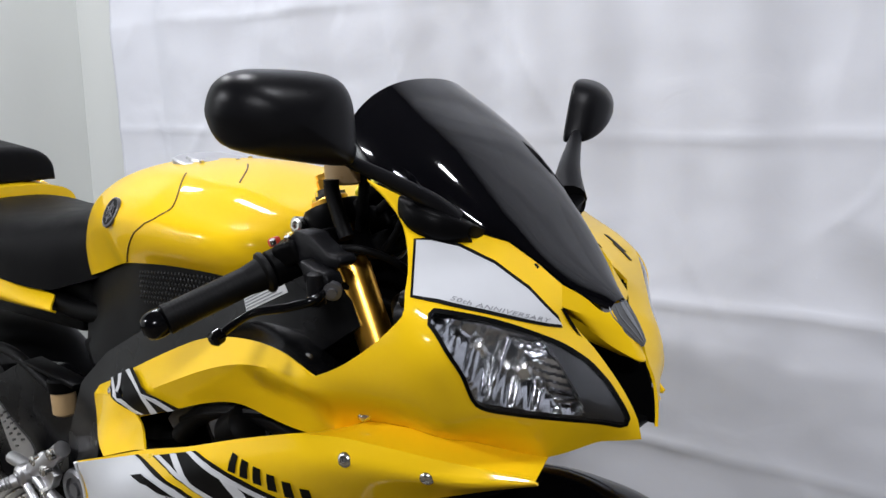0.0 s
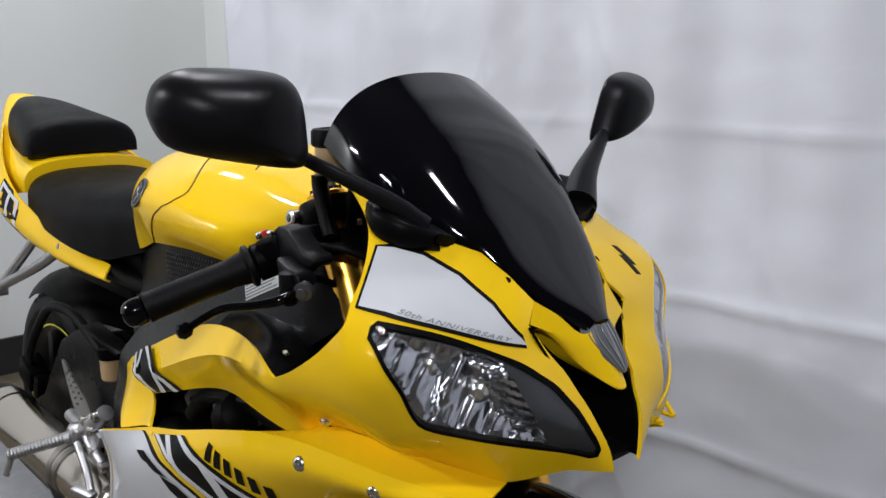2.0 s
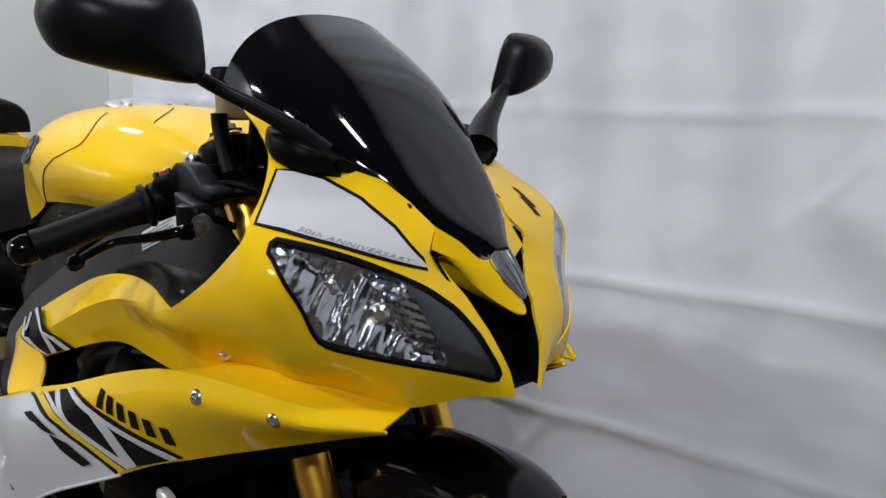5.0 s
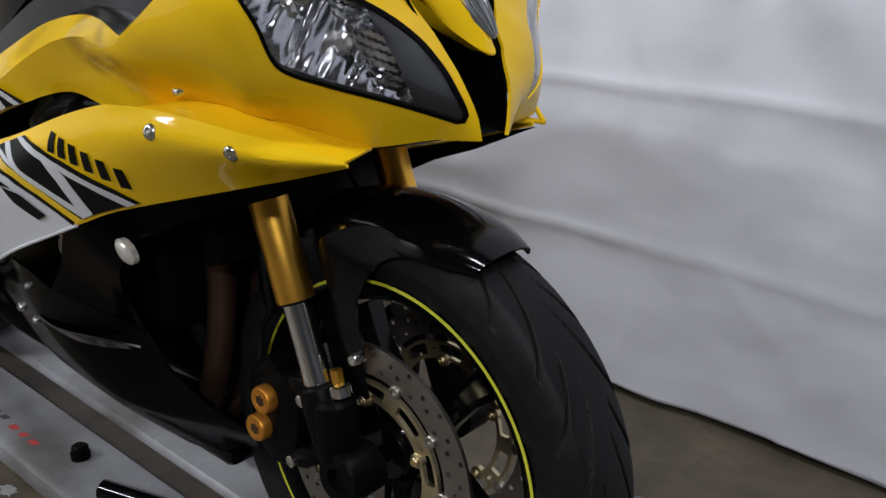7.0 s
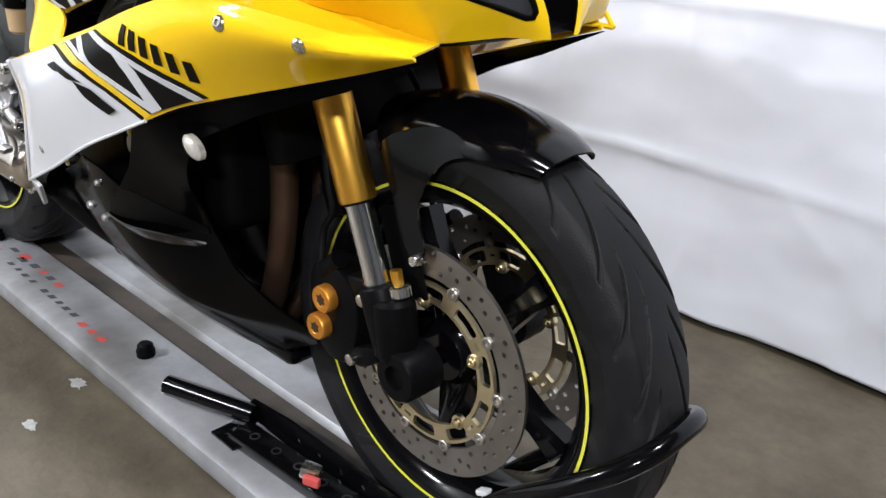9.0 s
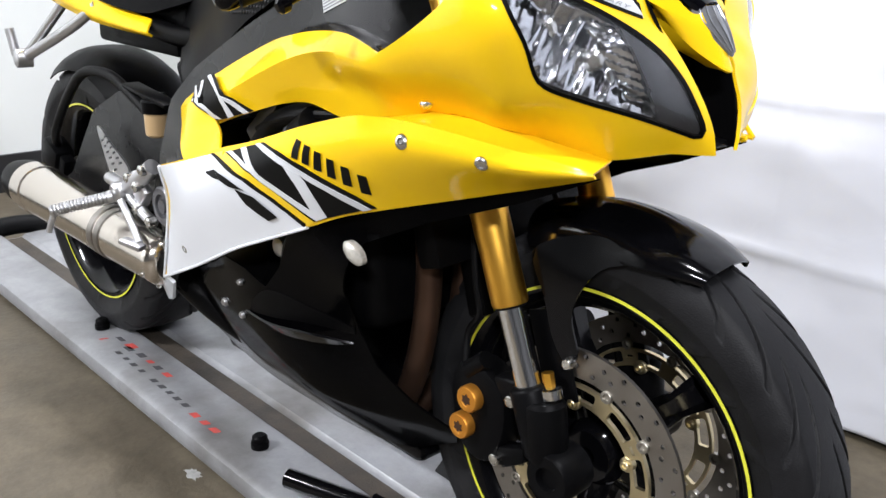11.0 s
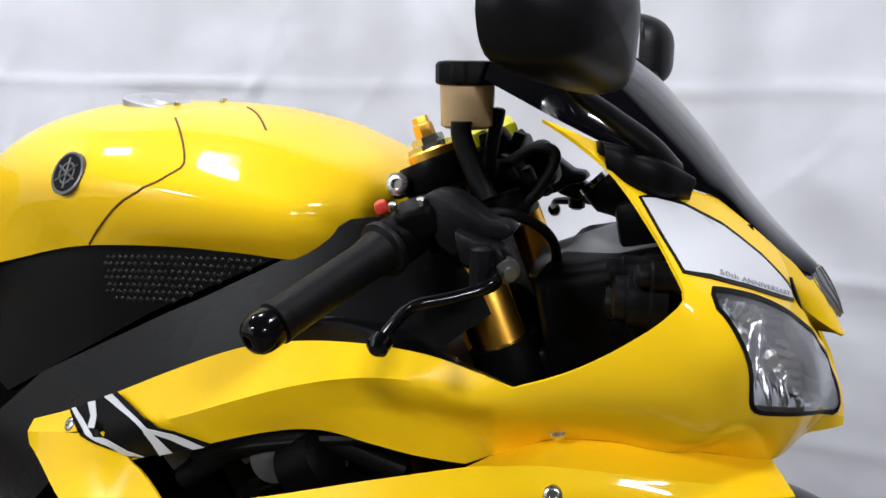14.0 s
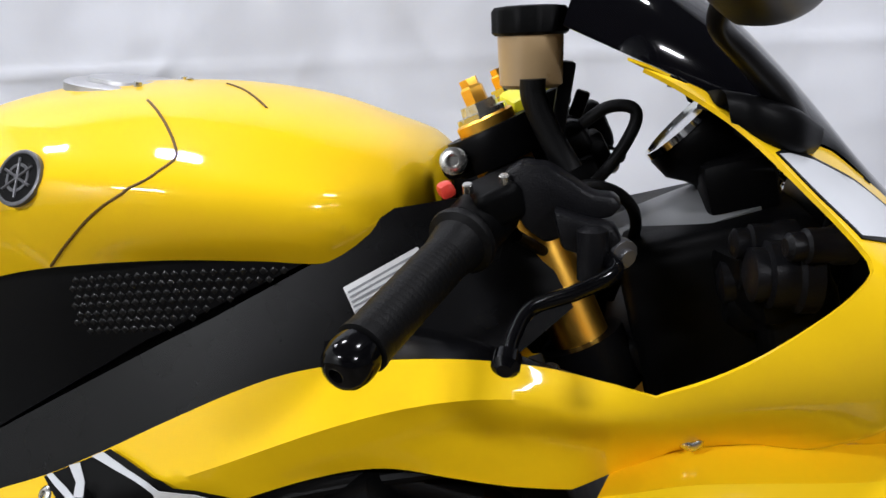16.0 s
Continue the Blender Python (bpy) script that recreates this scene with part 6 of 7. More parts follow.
belly_fld = Field([(0.05, 0.733, 0.155), (-0.05, 0.700, 0.175), (-0.155, 0.668, 0.207), (-0.31, 0.609, 0.246), (-0.372, 0.58, 0.246), (-0.24, 0.6, 0.222), (-0.295, 0.45, 0.185), (-0.45, 0.478, 0.232), (-0.62, 0.462, 0.215), (-0.45, 0.40, 0.220), (-0.40, 0.30, 0.170), (-0.22, 0.36, 0.150), (-0.17, 0.31, 0.115), (-0.40, 0.205, 0.085), (-0.55, 0.195, 0.080), (-0.60, 0.30, 0.165), (-0.72, 0.205, 0.085), (-0.88, 0.26, 0.10), (-0.70, 0.40, 0.195), (-0.238, 0.587, 0.232), (-0.05, 0.685, 0.168)])
q, f = flat_mesh(belly_out, (), 0.014)
bv = [(a, -float(h), b) for (a, b), h in zip(q, belly_fld(q))]
belly_vf = thick(bv, f, 0.003, (0, -1, 0))
belly = obj("lower_fairing", *belly_vf, LOWERBLACK, bike, "gloss black lower fairing", sharp=50)
obj("lower_fairing", *flip_y(belly_vf), LOWERBLACK, bike, "gloss black lower fairing", sharp=50)
bt = bvh(belly_vf)
hit, nrm, _, _ = bt.find_nearest(Vector((-0.238, -0.238, 0.587)))
n = 20
iv = []
for d, r in ((-0.003, 1.0), (0.004, 1.0), (0.007, 0.8), (0.009, 0.4), (0.0095, 0.05)):
    for k in range(n):
        a = 2 * math.pi * k / n
        iv.append((hit.x + 0.0195 * r * math.cos(a), hit.y - d, hit.z + 0.0130 * r * math.sin(a) - 0.005 * r * math.cos(a)))
obj("indicator", iv, grid_faces(5, n, True) + [tuple(range(4 * n, 5 * n))], AMBER, belly, "clear flush indicator lamp")
lip = loft([[(-0.512, -0.228, 0.418), (-0.44, -0.236, 0.424), (-0.36, -0.226, 0.434), (-0.282, -0.206, 0.441)], [(-0.50, -0.212, 0.410), (-0.44, -0.222, 0.408), (-0.36, -0.214, 0.418), (-0.290, -0.200, 0.434)]], 20, 2, 0.003, (0, -1, 0))
obj("fairing_lip", *lip, GLOSSBLACK, belly)
scp = laid_on(bt, rounded([(-0.505, 0.425), (-0.445, 0.475), (-0.36, 0.468), (-0.288, 0.444), (-0.38, 0.440), (-0.46, 0.428)], 30), (), 0.012, 0.001, 0.001)
obj("scoop_inset", *scp, PLASTIC, belly, "recessed black scoop")

# bolts and a pale lug showing in the gap above the lower fairing
for p, r in (((-0.545, -0.23, 0.393), 0.006), ((-0.616, -0.225, 0.387), 0.007), ((-0.52, -0.235, 0.462), 0.005)):
    hit, nrm, _, _ = bt.find_nearest(Vector(p))
    v, f = turned(hit - Vector((0, -0.002, 0)), hit - Vector((0, 0.006, 0)), [(0, r), (0.005, r), (0.008, r * 0.7)], 14)
    obj("bolt", v, f, CASTALU, belly)
v, f = turned((-0.455, -0.19, 0.531), (-0.455, -0.212, 0.531), [(0, 0.014), (0.016, 0.014), (0.018, 0.010), (0.018, 0.004)], 18)
obj("mount_bolt", v, f, CASTALU, engine)
obj("cable_lug", *joined(bm_vf(box((-0.438, -0.200, 0.496), (0.034, 0.012, 0.011), (0, 12, 0), 0.004)), bm_vf(box((-0.452, -0.198, 0.489), (0.014, 0.010, 0.018), (0, 12, 0), 0.003))), WHITE, engine, "pale plastic cable lug")
obj("vent_hose", *tube([(-0.39, -0.200, 0.575), (-0.40, -0.215, 0.55), (-0.405, -0.215, 0.51), (-0.40, -0.20, 0.47)], 0.016, 12), RUBBER, engine)

# swingarm, chain side parts, rear brake
for s in (-1, 1):
    vf = plate([(-0.85, 0.5, 0.14), (-0.96, 0.66, 0.135), (-1.2, 0.58, 0.135), (-1.39, 0.36, 0.135), (-1.1, 0.45, 0.14)],
               [(-0.83, 0.56), (-0.90, 0.64), (-0.985, 0.668), (-1.10, 0.655), (-1.22, 0.60), (-1.36, 0.44), (-1.46, 0.39), (-1.47, 0.33), (-1.40, 0.30), (-1.28, 0.34), (-1.10, 0.42), (-0.95, 0.45), (-0.83, 0.44)], 0.04, s, 0.03)
    sa = obj("swingarm", *vf, FRAMEBLACK, bike, "black swingarm", sharp=35)
    v, f = turned((-1.39, s * 0.13, 0.353), (-1.39, s * 0.165, 0.353), [(0, 0.03), (0.02, 0.03), (0.022, 0.02), (0.032, 0.018), (0.032, 0.008)], 20)
    obj("axle_nut", v, f, SATIN, sa)
obj("swingarm_bridge", *bm_vf(box((-0.93, 0, 0.53), (0.12, 0.26, 0.12), (0, 20, 0), 0.02)), FRAMEBLACK, bike)
brake_disc(rw, REAR, -0.098, 0.110, 0.078, 0.050)
rc = [bm_vf(box((-1.485, -0.115, 0.452), (0.075, 0.05, 0.065), (0, 25, 0), 0.012)), bm_vf(box((-1.45, -0.115, 0.41), (0.03, 0.03, 0.10), (0, 25, 0), 0.006))]
rcal = obj("rear_caliper", *joined(*rc), SATIN, bike, "black rear brake caliper")
obj("brake_hose", *tube([(-1.47, -0.12, 0.48), (-1.40, -0.145, 0.53), (-1.30, -0.15, 0.62), (-1.20, -0.155, 0.68), (-1.08, -0.155, 0.690), (-0.98, -0.155, 0.66), (-0.90, -0.15, 0.62)], 0.010, 10), RUBBER, rcal)
hug = []
for a in np.linspace(radians(20), radians(118), 24):
    for u in np.linspace(-1, 1, 13):
        r = 0.352 - 0.05 * abs(u) ** 3
        hug.append((REAR[0] + r * math.cos(a), 0.098 * u, REAR[2] + r * math.sin(a)))
obj("hugger", *thick(hug, grid_faces(24, 13), 0.003, (0.5, 0, 1)), PLASTIC, bike, "black rear hugger mudguard")
obj("under_tray", *bm_vf(box((-1.06, 0, 0.765), (0.32, 0.22, 0.05), (0, 0, 0), 0.01)), PLASTIC, bike, "black undertray")
# rear brake fluid cup and bracket
v, f = turned((-0.905, -0.155, 0.605), (-0.905, -0.155, 0.70), [(0, 0.016), (0.004, 0.02), (0.045, 0.021)], 20)
rr_ = obj("rear_reservoir", v, f, RESIN, bike, "small translucent rear brake reservoir with a black cap")
v, f = turned((-0.905, -0.155, 0.648), (-0.905, -0.155, 0.70), [(0, 0.024), (0.02, 0.025), (0.023, 0.022)], 20)
obj("cap", v, f, PLASTIC, rr_)
obj("reservoir_bracket", *bm_vf(box((-0.93, -0.15, 0.675), (0.16, 0.035, 0.008), (0, 6, 0), 0.003)), SATIN, rr_)
# heel guard with slots, rearset and folding peg
heel = [(-1.138, 0.578), (-1.122, 0.583), (-1.085, 0.560), (-1.018, 0.528), (-1.012, 0.500), (-1.072, 0.482), (-1.090, 0.492)]
slots = []
for i, t in enumerate(np.linspace(0.14, 0.86, 6)):
    cx, cz = -1.122 + t * 0.075, 0.572 - t * 0.062
    for k in (-1, 1):
        w = 0.006 + 0.004 * t
        ox, oz = k * (0.006 + 0.012 * t) * 0.75, k * (0.006 + 0.012 * t) * 0.55
        slots.append([(cx + ox - w * 0.8, cz + oz - 0.004), (cx + ox + w * 0.8, cz + oz + 0.001), (cx + ox + w * 0.8, cz + oz + 0.005), (cx + ox - w * 0.8, cz + oz + 0.001)])
q, f = flat_mesh(rounded(heel, 30), slots, 0.012)
obj("heel_guard", *thick([(a, -0.165, b) for a, b in q], f, 0.004, (0, -1, 0)), CASTALU, bike, "perforated aluminium heel guard")
brk = [tube([(-0.865, -0.188, 0.562), (-0.915, -0.195, 0.525), (-0.965, -0.195, 0.50)], 0.015, 12), tube([(-0.965, -0.195, 0.50), (-0.91, -0.198, 0.478), (-0.856, -0.198, 0.462)], 0.010, 12),
       tube([(-1.04, -0.19, 0.505), (-0.965, -0.195, 0.505)], 0.012, 12), bm_vf(box((-0.915, -0.19, 0.512), (0.06, 0.02, 0.04), (0, 35, 0), 0.006)), turned((-0.965, -0.175, 0.50), (-0.965, -0.225, 0.495), [(0, 0.020), (0.04, 0.020), (0.045, 0.014)], 18)]
rs = obj("rearset", *joined(*brk), CASTALU, bike, "cast aluminium rearset bracket")
for p in ((-0.872, 0.556), (-0.90, 0.52), (-0.858, 0.465), (-0.93, 0.53), (-0.905, 0.478)):
    v, f = turned((p[0], -0.195, p[1]), (p[0], -0.22, p[1]), [(0, 0.010), (0.014, 0.010), (0.016, 0.007), (0.016, 0.004), (0.012, 0.003)], 12)
    obj("bolt", v, f, STEEL, rs)
pa, pb = np.array([-0.975, -0.215, 0.488]), np.array([-1.03, -0.315, 0.462])
prof = []
for k in range(16):
    d = 0.012 + k * 0.0062
    prof += [(d, 0.0095), (d + 0.002, 0.0115), (d + 0.0045, 0.0115)]
v, f = turned(pa, pb, [(0, 0.012), (0.01, 0.012)] + prof + [(0.113, 0.008)], 12)
peg = obj("foot_peg", v, f, CASTALU, bike, "knurled aluminium foot peg with a feeler bolt")
obj("feeler", *tube([pb + (0.004, 0.01, 0.0), pb + (-0.006, 0.0, -0.04)], 0.006, 8), CASTALU, peg)
obj("brake_pedal", *joined(tube([(-0.945, -0.215, 0.485), (-0.89, -0.222, 0.455), (-0.838, -0.235, 0.436)], 0.007, 10), bm_vf(box((-0.845, -0.245, 0.436), (0.045, 0.022, 0.010), (0, 12, 25), 0.003))), CASTALU, bike, "aluminium rear brake pedal")
# silencer: a short titanium can in two sleeves
ma, mb = np.array([-0.835, -0.185, 0.392]), np.array([-1.42, -0.215, 0.418])
v, f = turned(ma, mb, [(-0.01, 0.030), (0.0, 0.044), (0.006, 0.0475), (0.018, 0.0475), (0.20, 0.0500), (0.201, 0.0515), (0.225, 0.0515), (0.226, 0.050), (0.50, 0.0530), (0.501, 0.0555), (0.520, 0.0555), (0.545, 0.0545)], 48)
can = obj("silencer", v, f, TITAN, bike, "brushed titanium exhaust silencer")
v, f = turned(ma, mb, [(0.545, 0.0545), (0.58, 0.050), (0.62, 0.040), (0.625, 0.030), (0.56, 0.028)], 40)
obj("end_cone", v, f, SATIN, can, "dark silencer end cone")
v, f = turned(ma, mb, [(-0.012, 0.030), (-0.08, 0.030)], 20)
v2, f2 = tube([ma + (0.02, 0, 0), (-0.72, -0.15, 0.33), (-0.60, -0.08, 0.26), (-0.46, 0, 0.21)], 0.028, 14)
obj("link_pipe", *joined((v, f), (v2, f2)), ENGINE, can)
for d0 in (0.165, 0.190):
    v, f = turned(ma, mb, [(d0, 0.0505), (d0 + 0.001, 0.0518), (d0 + 0.016, 0.0520), (d0 + 0.017, 0.0505)], 40)
    obj("mesh_band", v, f, DISC, can, "dark perforated band")
for d0 in (0.010, 0.512):
    p = ma + (mb - ma) / np.linalg.norm(mb - ma) * d0
    for a in (200, 250, 300):
        b = p + 0.05 * np.array([0, math.cos(radians(a)) * 1.0, -math.sin(radians(a)) * -1.0])
        v, f = turned(p + 0.9 * (b - p), p + 1.3 * (b - p), [(0, 0.005), (0.006, 0.005), (0.008, 0.002)], 10)
        obj("rivet", v, f, STEEL, can)
# side stand foot peeking out under the belly
obj("belly_pan", *bm_vf(box((-0.55, 0, 0.215), (0.55, 0.16, 0.03), (0, 0, 0), 0.012)), GLOSSBLACK, bike)
obj("white_tab", *thick([(-0.748, -0.238, 0.405), (-0.79, -0.215, 0.372), (-0.873, -0.186, 0.35), (-0.845, -0.185, 0.318), (-0.80, -0.2, 0.335), (-0.73, -0.232, 0.395)], [(0, 1, 5), (1, 4, 5), (1, 2, 3), (1, 3, 4)], 0.006, (0, -1, 0)), WHITE, side, "white fairing tab")
for p in ((-0.137, -0.222, 0.792), (-0.131, -0.262, 0.753), (-0.042, -0.233, 0.742), (-0.655, -0.213, 0.715), (-0.640, -0.252, 0.487)):
    hit, nrm, _, _ = side_tree.find_nearest(Vector(p))
    if nrm.y > 0:
        nrm = -nrm
    if p[0] == -0.137:
        nrm = Vector((0.1, -0.88, 0.46))
    a = np.array(hit) - 0.001 * np.array(nrm)
    v, f = turned(a, a + np.array(nrm), [(0, 0.0092), (0.002, 0.0092), (0.0045, 0.0074), (0.006, 0.0048), (0.006, 0.0036), (0.004, 0.0032)], 20)
    obj("fairing_bolt", v, f, STEEL, side, "stainless fairing bolt")

# ---- graphics on the side fairing ----
def decal(name, outline, material, lift, label="", parent=None, step=0.008):
    return obj(name, *laid_on(side_tree, outline, (), step, lift, 0.0006), material, parent or side, label, sharp=40)


white = decal("white_panel", [(-0.677, 0.6145), (-0.600, 0.638), (-0.524, 0.6625), (-0.4686, 0.6601), (-0.4051, 0.6543), (-0.3632, 0.6387), (-0.3334, 0.6217), (-0.3160, 0.6085), (-0.365, 0.5880), (-0.437, 0.5560), (-0.486, 0.5330), (-0.550, 0.5010), (-0.614, 0.4685), (-0.735, 0.4110), (-0.716, 0.4644), (-0.680, 0.5365), (-0.6715, 0.560), (-0.674, 0.579)], WHITE, 0.0010, "white lower side panel", None, 0.008)
decal("yellow_pinline", [(-0.523, 0.6635), (-0.480, 0.676), (-0.430, 0.674), (-0.388, 0.668), (-0.353, 0.655), (-0.322, 0.639), (-0.291, 0.6225), (-0.313, 0.609), (-0.333, 0.622), (-0.363, 0.639), (-0.405, 0.6545), (-0.4686, 0.6605)], YELLOWFILM, 0.0012, "yellow line between white and black")
decal("stripe", [(-0.5245, 0.6625), (-0.5155, 0.6656), (-0.4578, 0.6632), (-0.3963, 0.6568), (-0.3555, 0.6408), (-0.3259, 0.6238), (-0.3040, 0.6110), (-0.3150, 0.6085), (-0.3367, 0.6223), (-0.3669, 0.6385), (-0.4096, 0.6531), (-0.474, 0.6585)], STRIPEBLACK, 0.0020, "thin black line")
band = decal("stripe", [(-0.4774, 0.6739), (-0.4589, 0.6801), (-0.3729, 0.7084), (-0.3216, 0.7076), (-0.2794, 0.6984), (-0.2449, 0.6862), (-0.2153, 0.6734), (-0.1966, 0.6600), (-0.2226, 0.6509), (-0.2598, 0.6365), (-0.2949, 0.6217), (-0.322, 0.6373), (-0.3517, 0.6533), (-0.3865, 0.6661), (-0.4268, 0.6720)], STRIPEBLACK, 0.0022, "black speed block band", None, 0.008)
decal("stripe", [(-0.471, 0.6757), (-0.4589, 0.6801), (-0.4192, 0.6782), (-0.3863, 0.6751), (-0.3662, 0.6690), (-0.3428, 0.6606), (-0.3185, 0.6497), (-0.2896, 0.6370), (-0.2867, 0.6355), (-0.2900, 0.6245), (-0.2957, 0.6275), (-0.3213, 0.6412), (-0.3515, 0.6552), (-0.3864, 0.6688), (-0.4275, 0.6742)], WHITEFILM, 0.0030, "white line")
decal("stripe", [(-0.4317, 0.6887), (-0.417, 0.6932), (-0.392, 0.6841), (-0.3662, 0.6682), (-0.3819, 0.6725), (-0.3962, 0.6759)], WHITEFILM, 0.0032, "white cross bar")
decal("stripe", [(-0.3937, 0.7012), (-0.3819, 0.7054), (-0.3388, 0.7042), (-0.3121, 0.7002), (-0.2809, 0.6906), (-0.2469, 0.6785), (-0.2174, 0.6661), (-0.2037, 0.6575), (-0.2156, 0.6530), (-0.2299, 0.6605), (-0.2545, 0.6725), (-0.2831, 0.6824), (-0.2918, 0.6869), (-0.3159, 0.6921), (-0.3456, 0.6980)], WHITEFILM, 0.0030, "white line")
decal("stripe", [(-0.3159, 0.6921), (-0.2918, 0.6869), (-0.2840, 0.6788), (-0.2756, 0.6528), (-0.2705, 0.6334), (-0.2900, 0.6240), (-0.2935, 0.6448), (-0.3025, 0.6707)], WHITEFILM, 0.0032, "white cross bar")
# white paint carried round the panel's own edges
for line in (LOW[7:], [(-0.678, -0.268, 0.614), (-0.688, -0.252, 0.552), (-0.716, -0.246, 0.464), (-0.745, -0.238, 0.405)]):
    obj("panel_edge", *tube([(x, y - 0.0012, z) for x, y, z in line], 0.0024, 8), WHITE, white, "white painted panel edge")
# six dark marks of the maker's name, as plain bars
for k in range(6):
    t = k / 5
    x, z = -0.2905 + 0.0925 * t + 0.002 * t * t, 0.7172 - 0.0120 * t - 0.0135 * t * t
    w, h, sl = 0.0058, 0.0112 + 0.0012 * t, -0.0035
    decal("mark", [(x - w - sl, z + h), (x + w - sl - 0.001, z + h - 0.001), (x + w + sl, z - h - 0.001), (x - w + sl, z - h)], STRIPEBLACK, 0.0020, "dark name bar")
# model badge on the white panel, as plain slanted bars
for pts in ([(-0.518, 0.639), (-0.490, 0.6485), (-0.470, 0.6405), (-0.489, 0.638)], [(-0.487, 0.6485), (-0.452, 0.6475), (-0.410, 0.6405), (-0.443, 0.637), (-0.467, 0.640)], [(-0.430, 0.6369), (-0.394, 0.6347), (-0.366, 0.618), (-0.3590, 0.6135), (-0.3786, 0.6035), (-0.3948, 0.610), (-0.4147, 0.6195)]):
    decal("badge", pts, STRIPEBLACK, 0.0034, "black slanted badge bar", white)
# cross pattern on the rear arm
decal("stripe", [(-0.654, 0.729), (-0.5872, 0.7606), (-0.567, 0.7538), (-0.543, 0.7456), (-0.5091, 0.7423), (-0.4722, 0.7297), (-0.5244, 0.7132), (-0.5699, 0.6984), (-0.5956, 0.7078), (-0.6245, 0.7140), (-0.6362, 0.7174)], STRIPEBLACK, 0.0062, "black cross pattern", None, 0.008)
for pts in ([(-0.6497, 0.7311), (-0.6434, 0.7337), (-0.6265, 0.7273), (-0.6179, 0.7224), (-0.5879, 0.7170), (-0.5515, 0.7049), (-0.5633, 0.7016), (-0.5957, 0.7107), (-0.6167, 0.7173), (-0.6287, 0.7216)], [(-0.6259, 0.7426), (-0.6148, 0.7467), (-0.6079, 0.7340), (-0.6082, 0.7229), (-0.6175, 0.7215), (-0.6163, 0.7322)],
            [(-0.6027, 0.7534), (-0.5930, 0.7580), (-0.5676, 0.7486), (-0.5477, 0.7426), (-0.5100, 0.7393), (-0.4818, 0.7266), (-0.4947, 0.7224), (-0.5179, 0.7327), (-0.5331, 0.7359), (-0.5534, 0.7399), (-0.5810, 0.7471)], [(-0.5477, 0.7426), (-0.5331, 0.7359), (-0.5177, 0.7155), (-0.5327, 0.7100), (-0.5385, 0.7264)]):
    decal("stripe", pts, WHITEFILM, 0.0076, "white cross bar", None, 0.008)

# small grey lettering along the white flash
tx = bpy.data.curves.new("lettering", "FONT")
tx.body, tx.size, tx.extrude, tx.shear, tx.space_character = "50th ANNIVERSARY", 0.0072, 0.0002, 0.35, 1.12
a_, b_ = Vector((-0.0165, -0.2220, 0.9375)), Vector((0.0400, -0.1180, 0.8995))
xa = (b_ - a_).normalized()
na = Vector((0.70, -0.62, 0.35))
na = (na - na.dot(xa) * xa).normalized()
ya = na.cross(xa)
tob = bpy.data.objects.new("lettering", tx)
bpy.context.scene.collection.objects.link(tob)
dg = bpy.context.evaluated_depsgraph_get()
tme = bpy.data.meshes.new_from_object(tob.evaluated_get(dg))
bpy.data.objects.remove(tob)
wide_ = max(v.co.x for v in tme.vertices)
for v in tme.vertices:
    u = v.co.x / wide_
    p = a_ + (b_ - a_) * u + ya * v.co.y * 0.78
    s_, z_, h_ = sz(*p)
    q = Vector(from_sz(s_, z_, float(cowl_field([(s_, z_)])[0]) + 0.0026 + v.co.z))
    v.co = q
tme.materials.clear()
tme.materials.append(GREYINK)
lt = new("lettering", tme)
lt.parent = cowl
lt["label"] = "small grey anniversary lettering"

# tank seams and round emblem
def on_tank(x, y, z, lift):
    hit, nrm, _, _ = tank_tree.find_nearest(Vector((x, y, z)))
    c = Vector((-0.55, 0, 0.93))
    if nrm.dot(hit - c) < 0:
        nrm = -nrm
    return np.array(hit + lift * nrm)


SEAM = mat("dark_gap_and_step", (0.10, 0.045, 0.0), 0.6)
# first line: panel gap; second: top recess's step, its shade drawn dark
for pts in ([(-0.6465, -0.1756, 0.9038), (-0.6175, -0.1913, 0.9275), (-0.5807, -0.2048, 0.9551), (-0.5424, -0.2011, 0.9764), (-0.5294, -0.1911, 0.9852), (-0.5228, -0.1813, 0.9916), (-0.5279, -0.17, 0.9997), (-0.5394, -0.1548, 1.0109), (-0.556, -0.136, 1.0232), (-0.5776, -0.1115, 1.0327)], [(-0.542, -0.0251, 1.04), (-0.5145, -0.051, 1.032), (-0.4796, -0.0946, 1.0167)]):
    path = [on_tank(*p, 0.0002) for p in spline(pts, 40)]
    obj("panel_seam", *tube(path, 0.0012, 6, 40), SEAM, tank_ob, "narrow panel gap")
ec = np.array(on_tank(-0.652, -0.195, 0.981, 0.0))
hit, nrm, _, _ = tank_tree.find_nearest(Vector(ec))
en = np.array(nrm) * (-1 if nrm.y > 0 else 1)
v, f = turned(ec - 0.002 * en, ec + en, [(0, 0.0235), (0.0035, 0.0235), (0.0042, 0.0225), (0.0042, 0.0205), (0.0034, 0.0200)], 40)
em = obj("emblem", v, f, DARKMETAL, tank_ob, "round silver emblem with a black field")
v, f = turned(ec + 0.0008 * en, ec + en, [(0, 0.0200), (0.0010, 0.0200)], 40)
obj("emblem_field", v, f, STRIPEBLACK, em)
eu = np.cross(en, (1.0, 0, 0))
eu /= np.linalg.norm(eu)
es = np.cross(eu, en)
for k in range(3):
    a = math.pi * k / 3 + math.pi / 2
    d = math.cos(a) * es + math.sin(a) * eu
    obj("emblem_bar", *tube([ec + 0.0022 * en - 0.0165 * d, ec + 0.0022 * en + 0.0165 * d], 0.0012, 6), DARKMETAL, em)
v, f = turned(ec + 0.0012 * en, ec + en, [(0, 0.012), (0.0012, 0.012), (0.0012, 0.0095), (0, 0.0095)], 30)
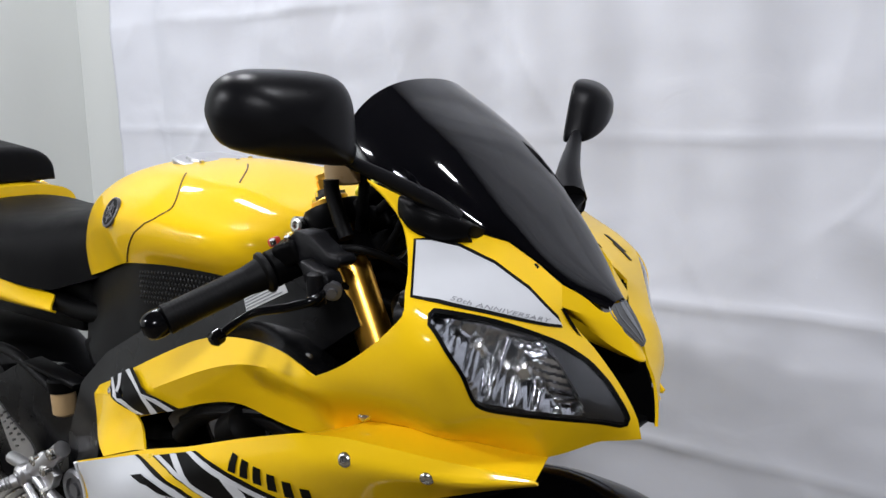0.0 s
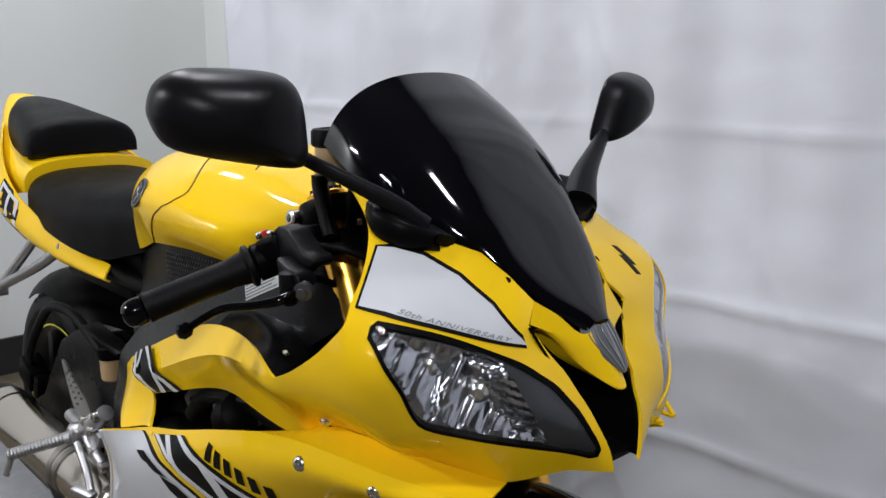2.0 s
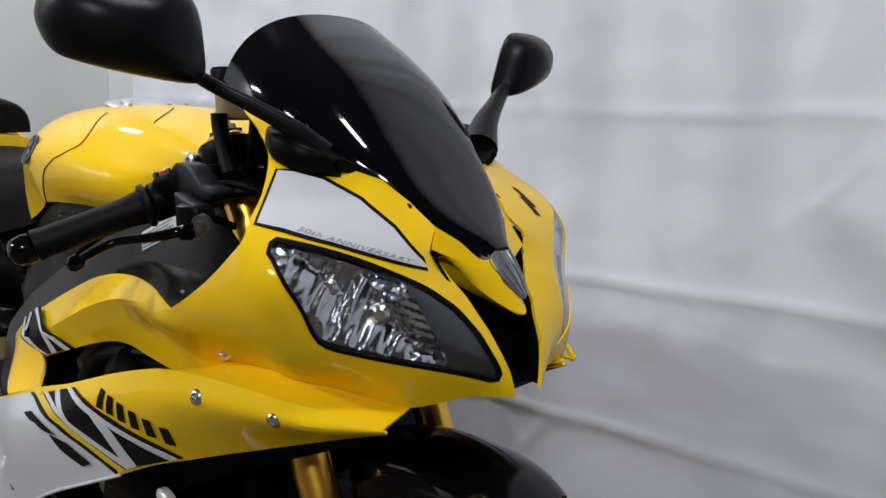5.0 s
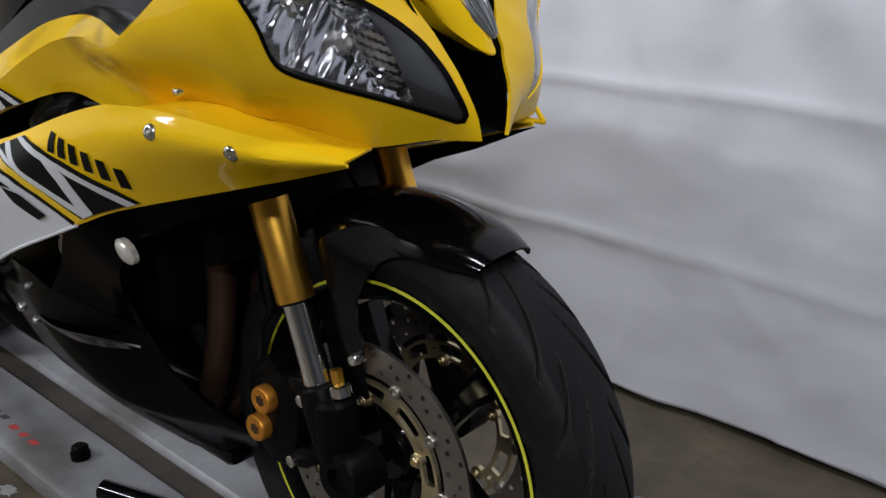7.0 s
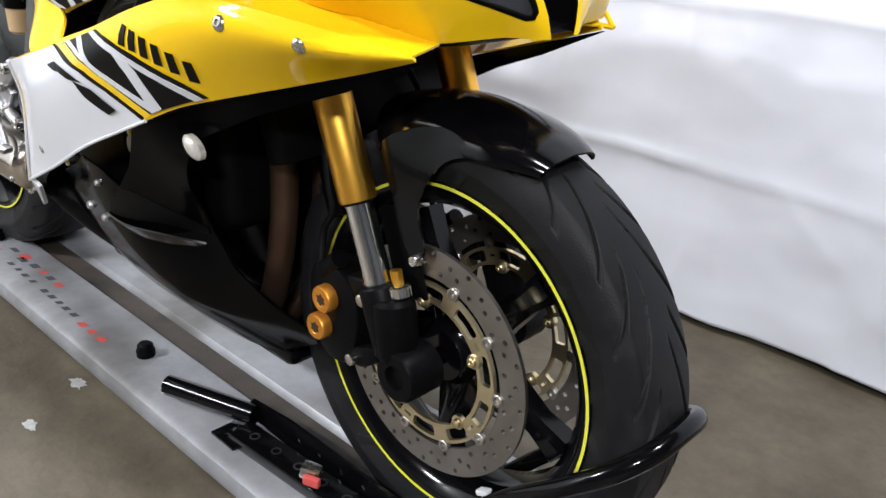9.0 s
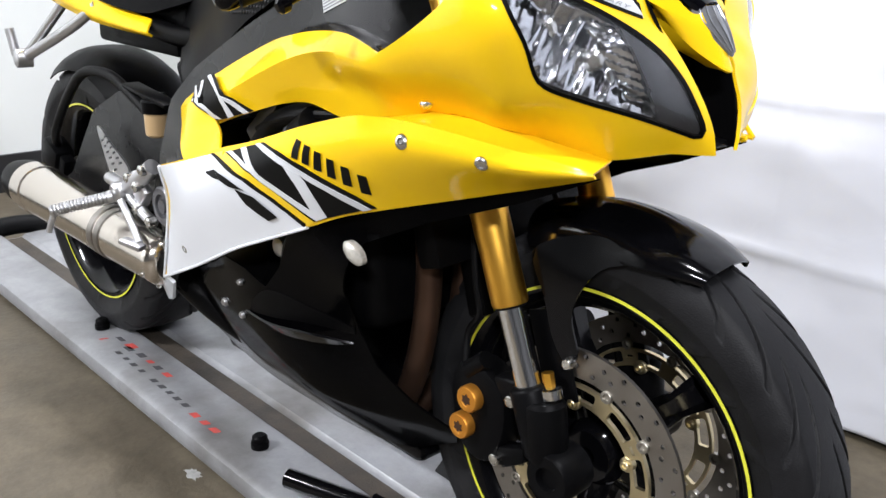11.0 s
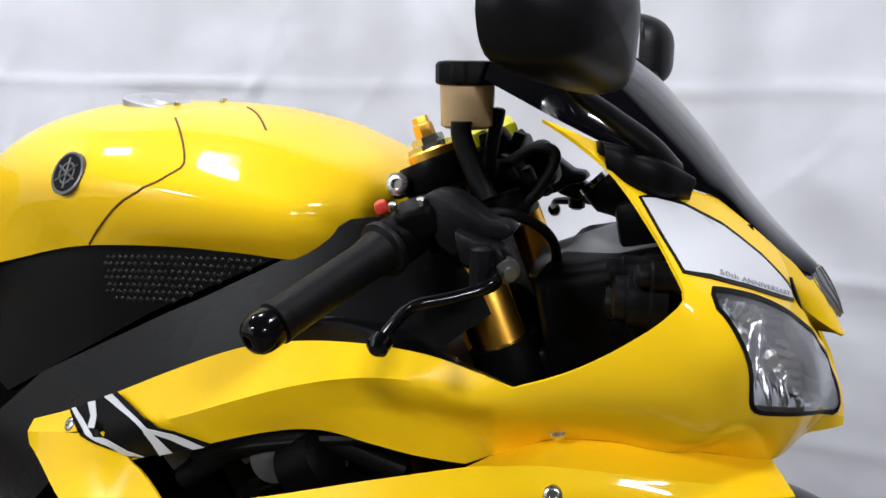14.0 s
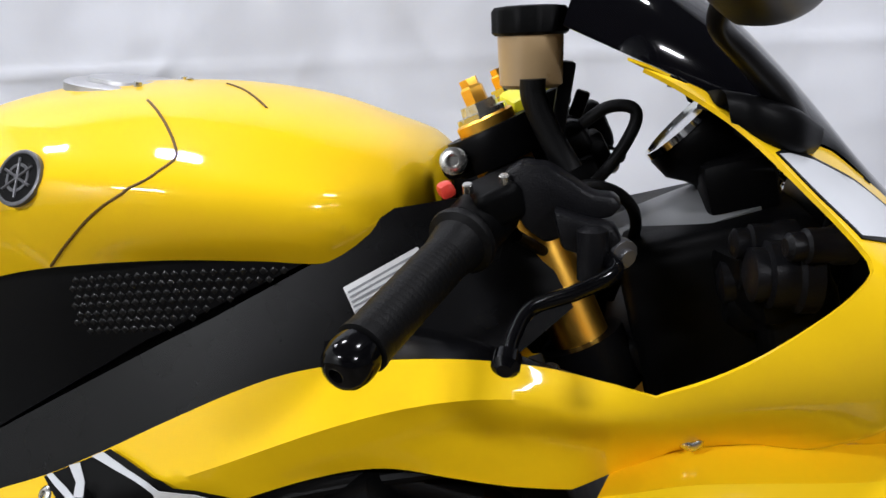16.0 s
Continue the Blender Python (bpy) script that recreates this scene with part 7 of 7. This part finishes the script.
obj("emblem_ring", v, f, DARKMETAL, em)

# name on the rail, worn: dark and red bars
for x0, x1, y0, y1, m_ in ((-1.295, -1.255, -0.102, -0.084, BLACKINK), (-1.245, -1.205, -0.104, -0.074, REDINK), (-1.235, -1.195, -0.112, -0.090, BLACKINK), (-1.185, -1.150, -0.106, -0.082, BLACKINK), (-1.14, -1.115, -0.104, -0.086, REDINK), (-1.105, -1.075, -0.106, -0.084, BLACKINK), (-1.065, -1.03, -0.106, -0.086, REDINK),
                            (-1.225, -1.20, -0.137, -0.120, BLACKINK), (-1.185, -1.165, -0.137, -0.120, BLACKINK), (-1.15, -1.125, -0.138, -0.120, BLACKINK), (-1.11, -1.09, -0.138, -0.120, BLACKINK), (-1.055, -1.03, -0.139, -0.120, BLACKINK), (-1.02, -0.995, -0.139, -0.120, BLACKINK), (-0.985, -0.965, -0.139, -0.120, BLACKINK), (-0.955, -0.93, -0.140, -0.121, BLACKINK), (-0.92, -0.895, -0.140, -0.121, BLACKINK),
                            (-0.875, -0.845, -0.146, -0.124, REDINK), (-0.835, -0.81, -0.146, -0.124, REDINK), (-0.80, -0.77, -0.146, -0.124, REDINK), (-1.31, -1.30, -0.135, -0.105, REDINK)):
    bm = bmesh.new()
    sk = 0.006
    y1 = y0 + 0.62 * (y1 - y0)
    x1 = x0 + 0.75 * (x1 - x0)
    vs = [bm.verts.new(p) for p in ((x0, y0, 0.0506), (x1, y0, 0.0506), (x1 + sk, y1, 0.0506), (x0 + sk, y1, 0.0506))]
    bm.faces.new(vs)
    part("print_bar", bm, m_, dolly, "worn printed mark")
# white paint spills on the concrete
rng = random.Random(7)
for cx, cy, r in ((-0.751, -0.207, 0.017), (-0.683, -0.324, 0.014)):
    ring = []
    for k in range(22):
        a = 2 * math.pi * k / 22
        rr = r * (0.6 + 0.6 * rng.random())
        ring.append((cx + 1.4 * rr * math.cos(a), cy + 0.8 * rr * math.sin(a)))
    q, f = flat_mesh(ring, (), 0.05)
    tagged(obj("paint_spill", *thick([(a, b, 0.0012) for a, b in q], f, 0.001, (0, 0, 1)), WHITESTAIN), "small white paint spill on the concrete", "stain", "paint spills")
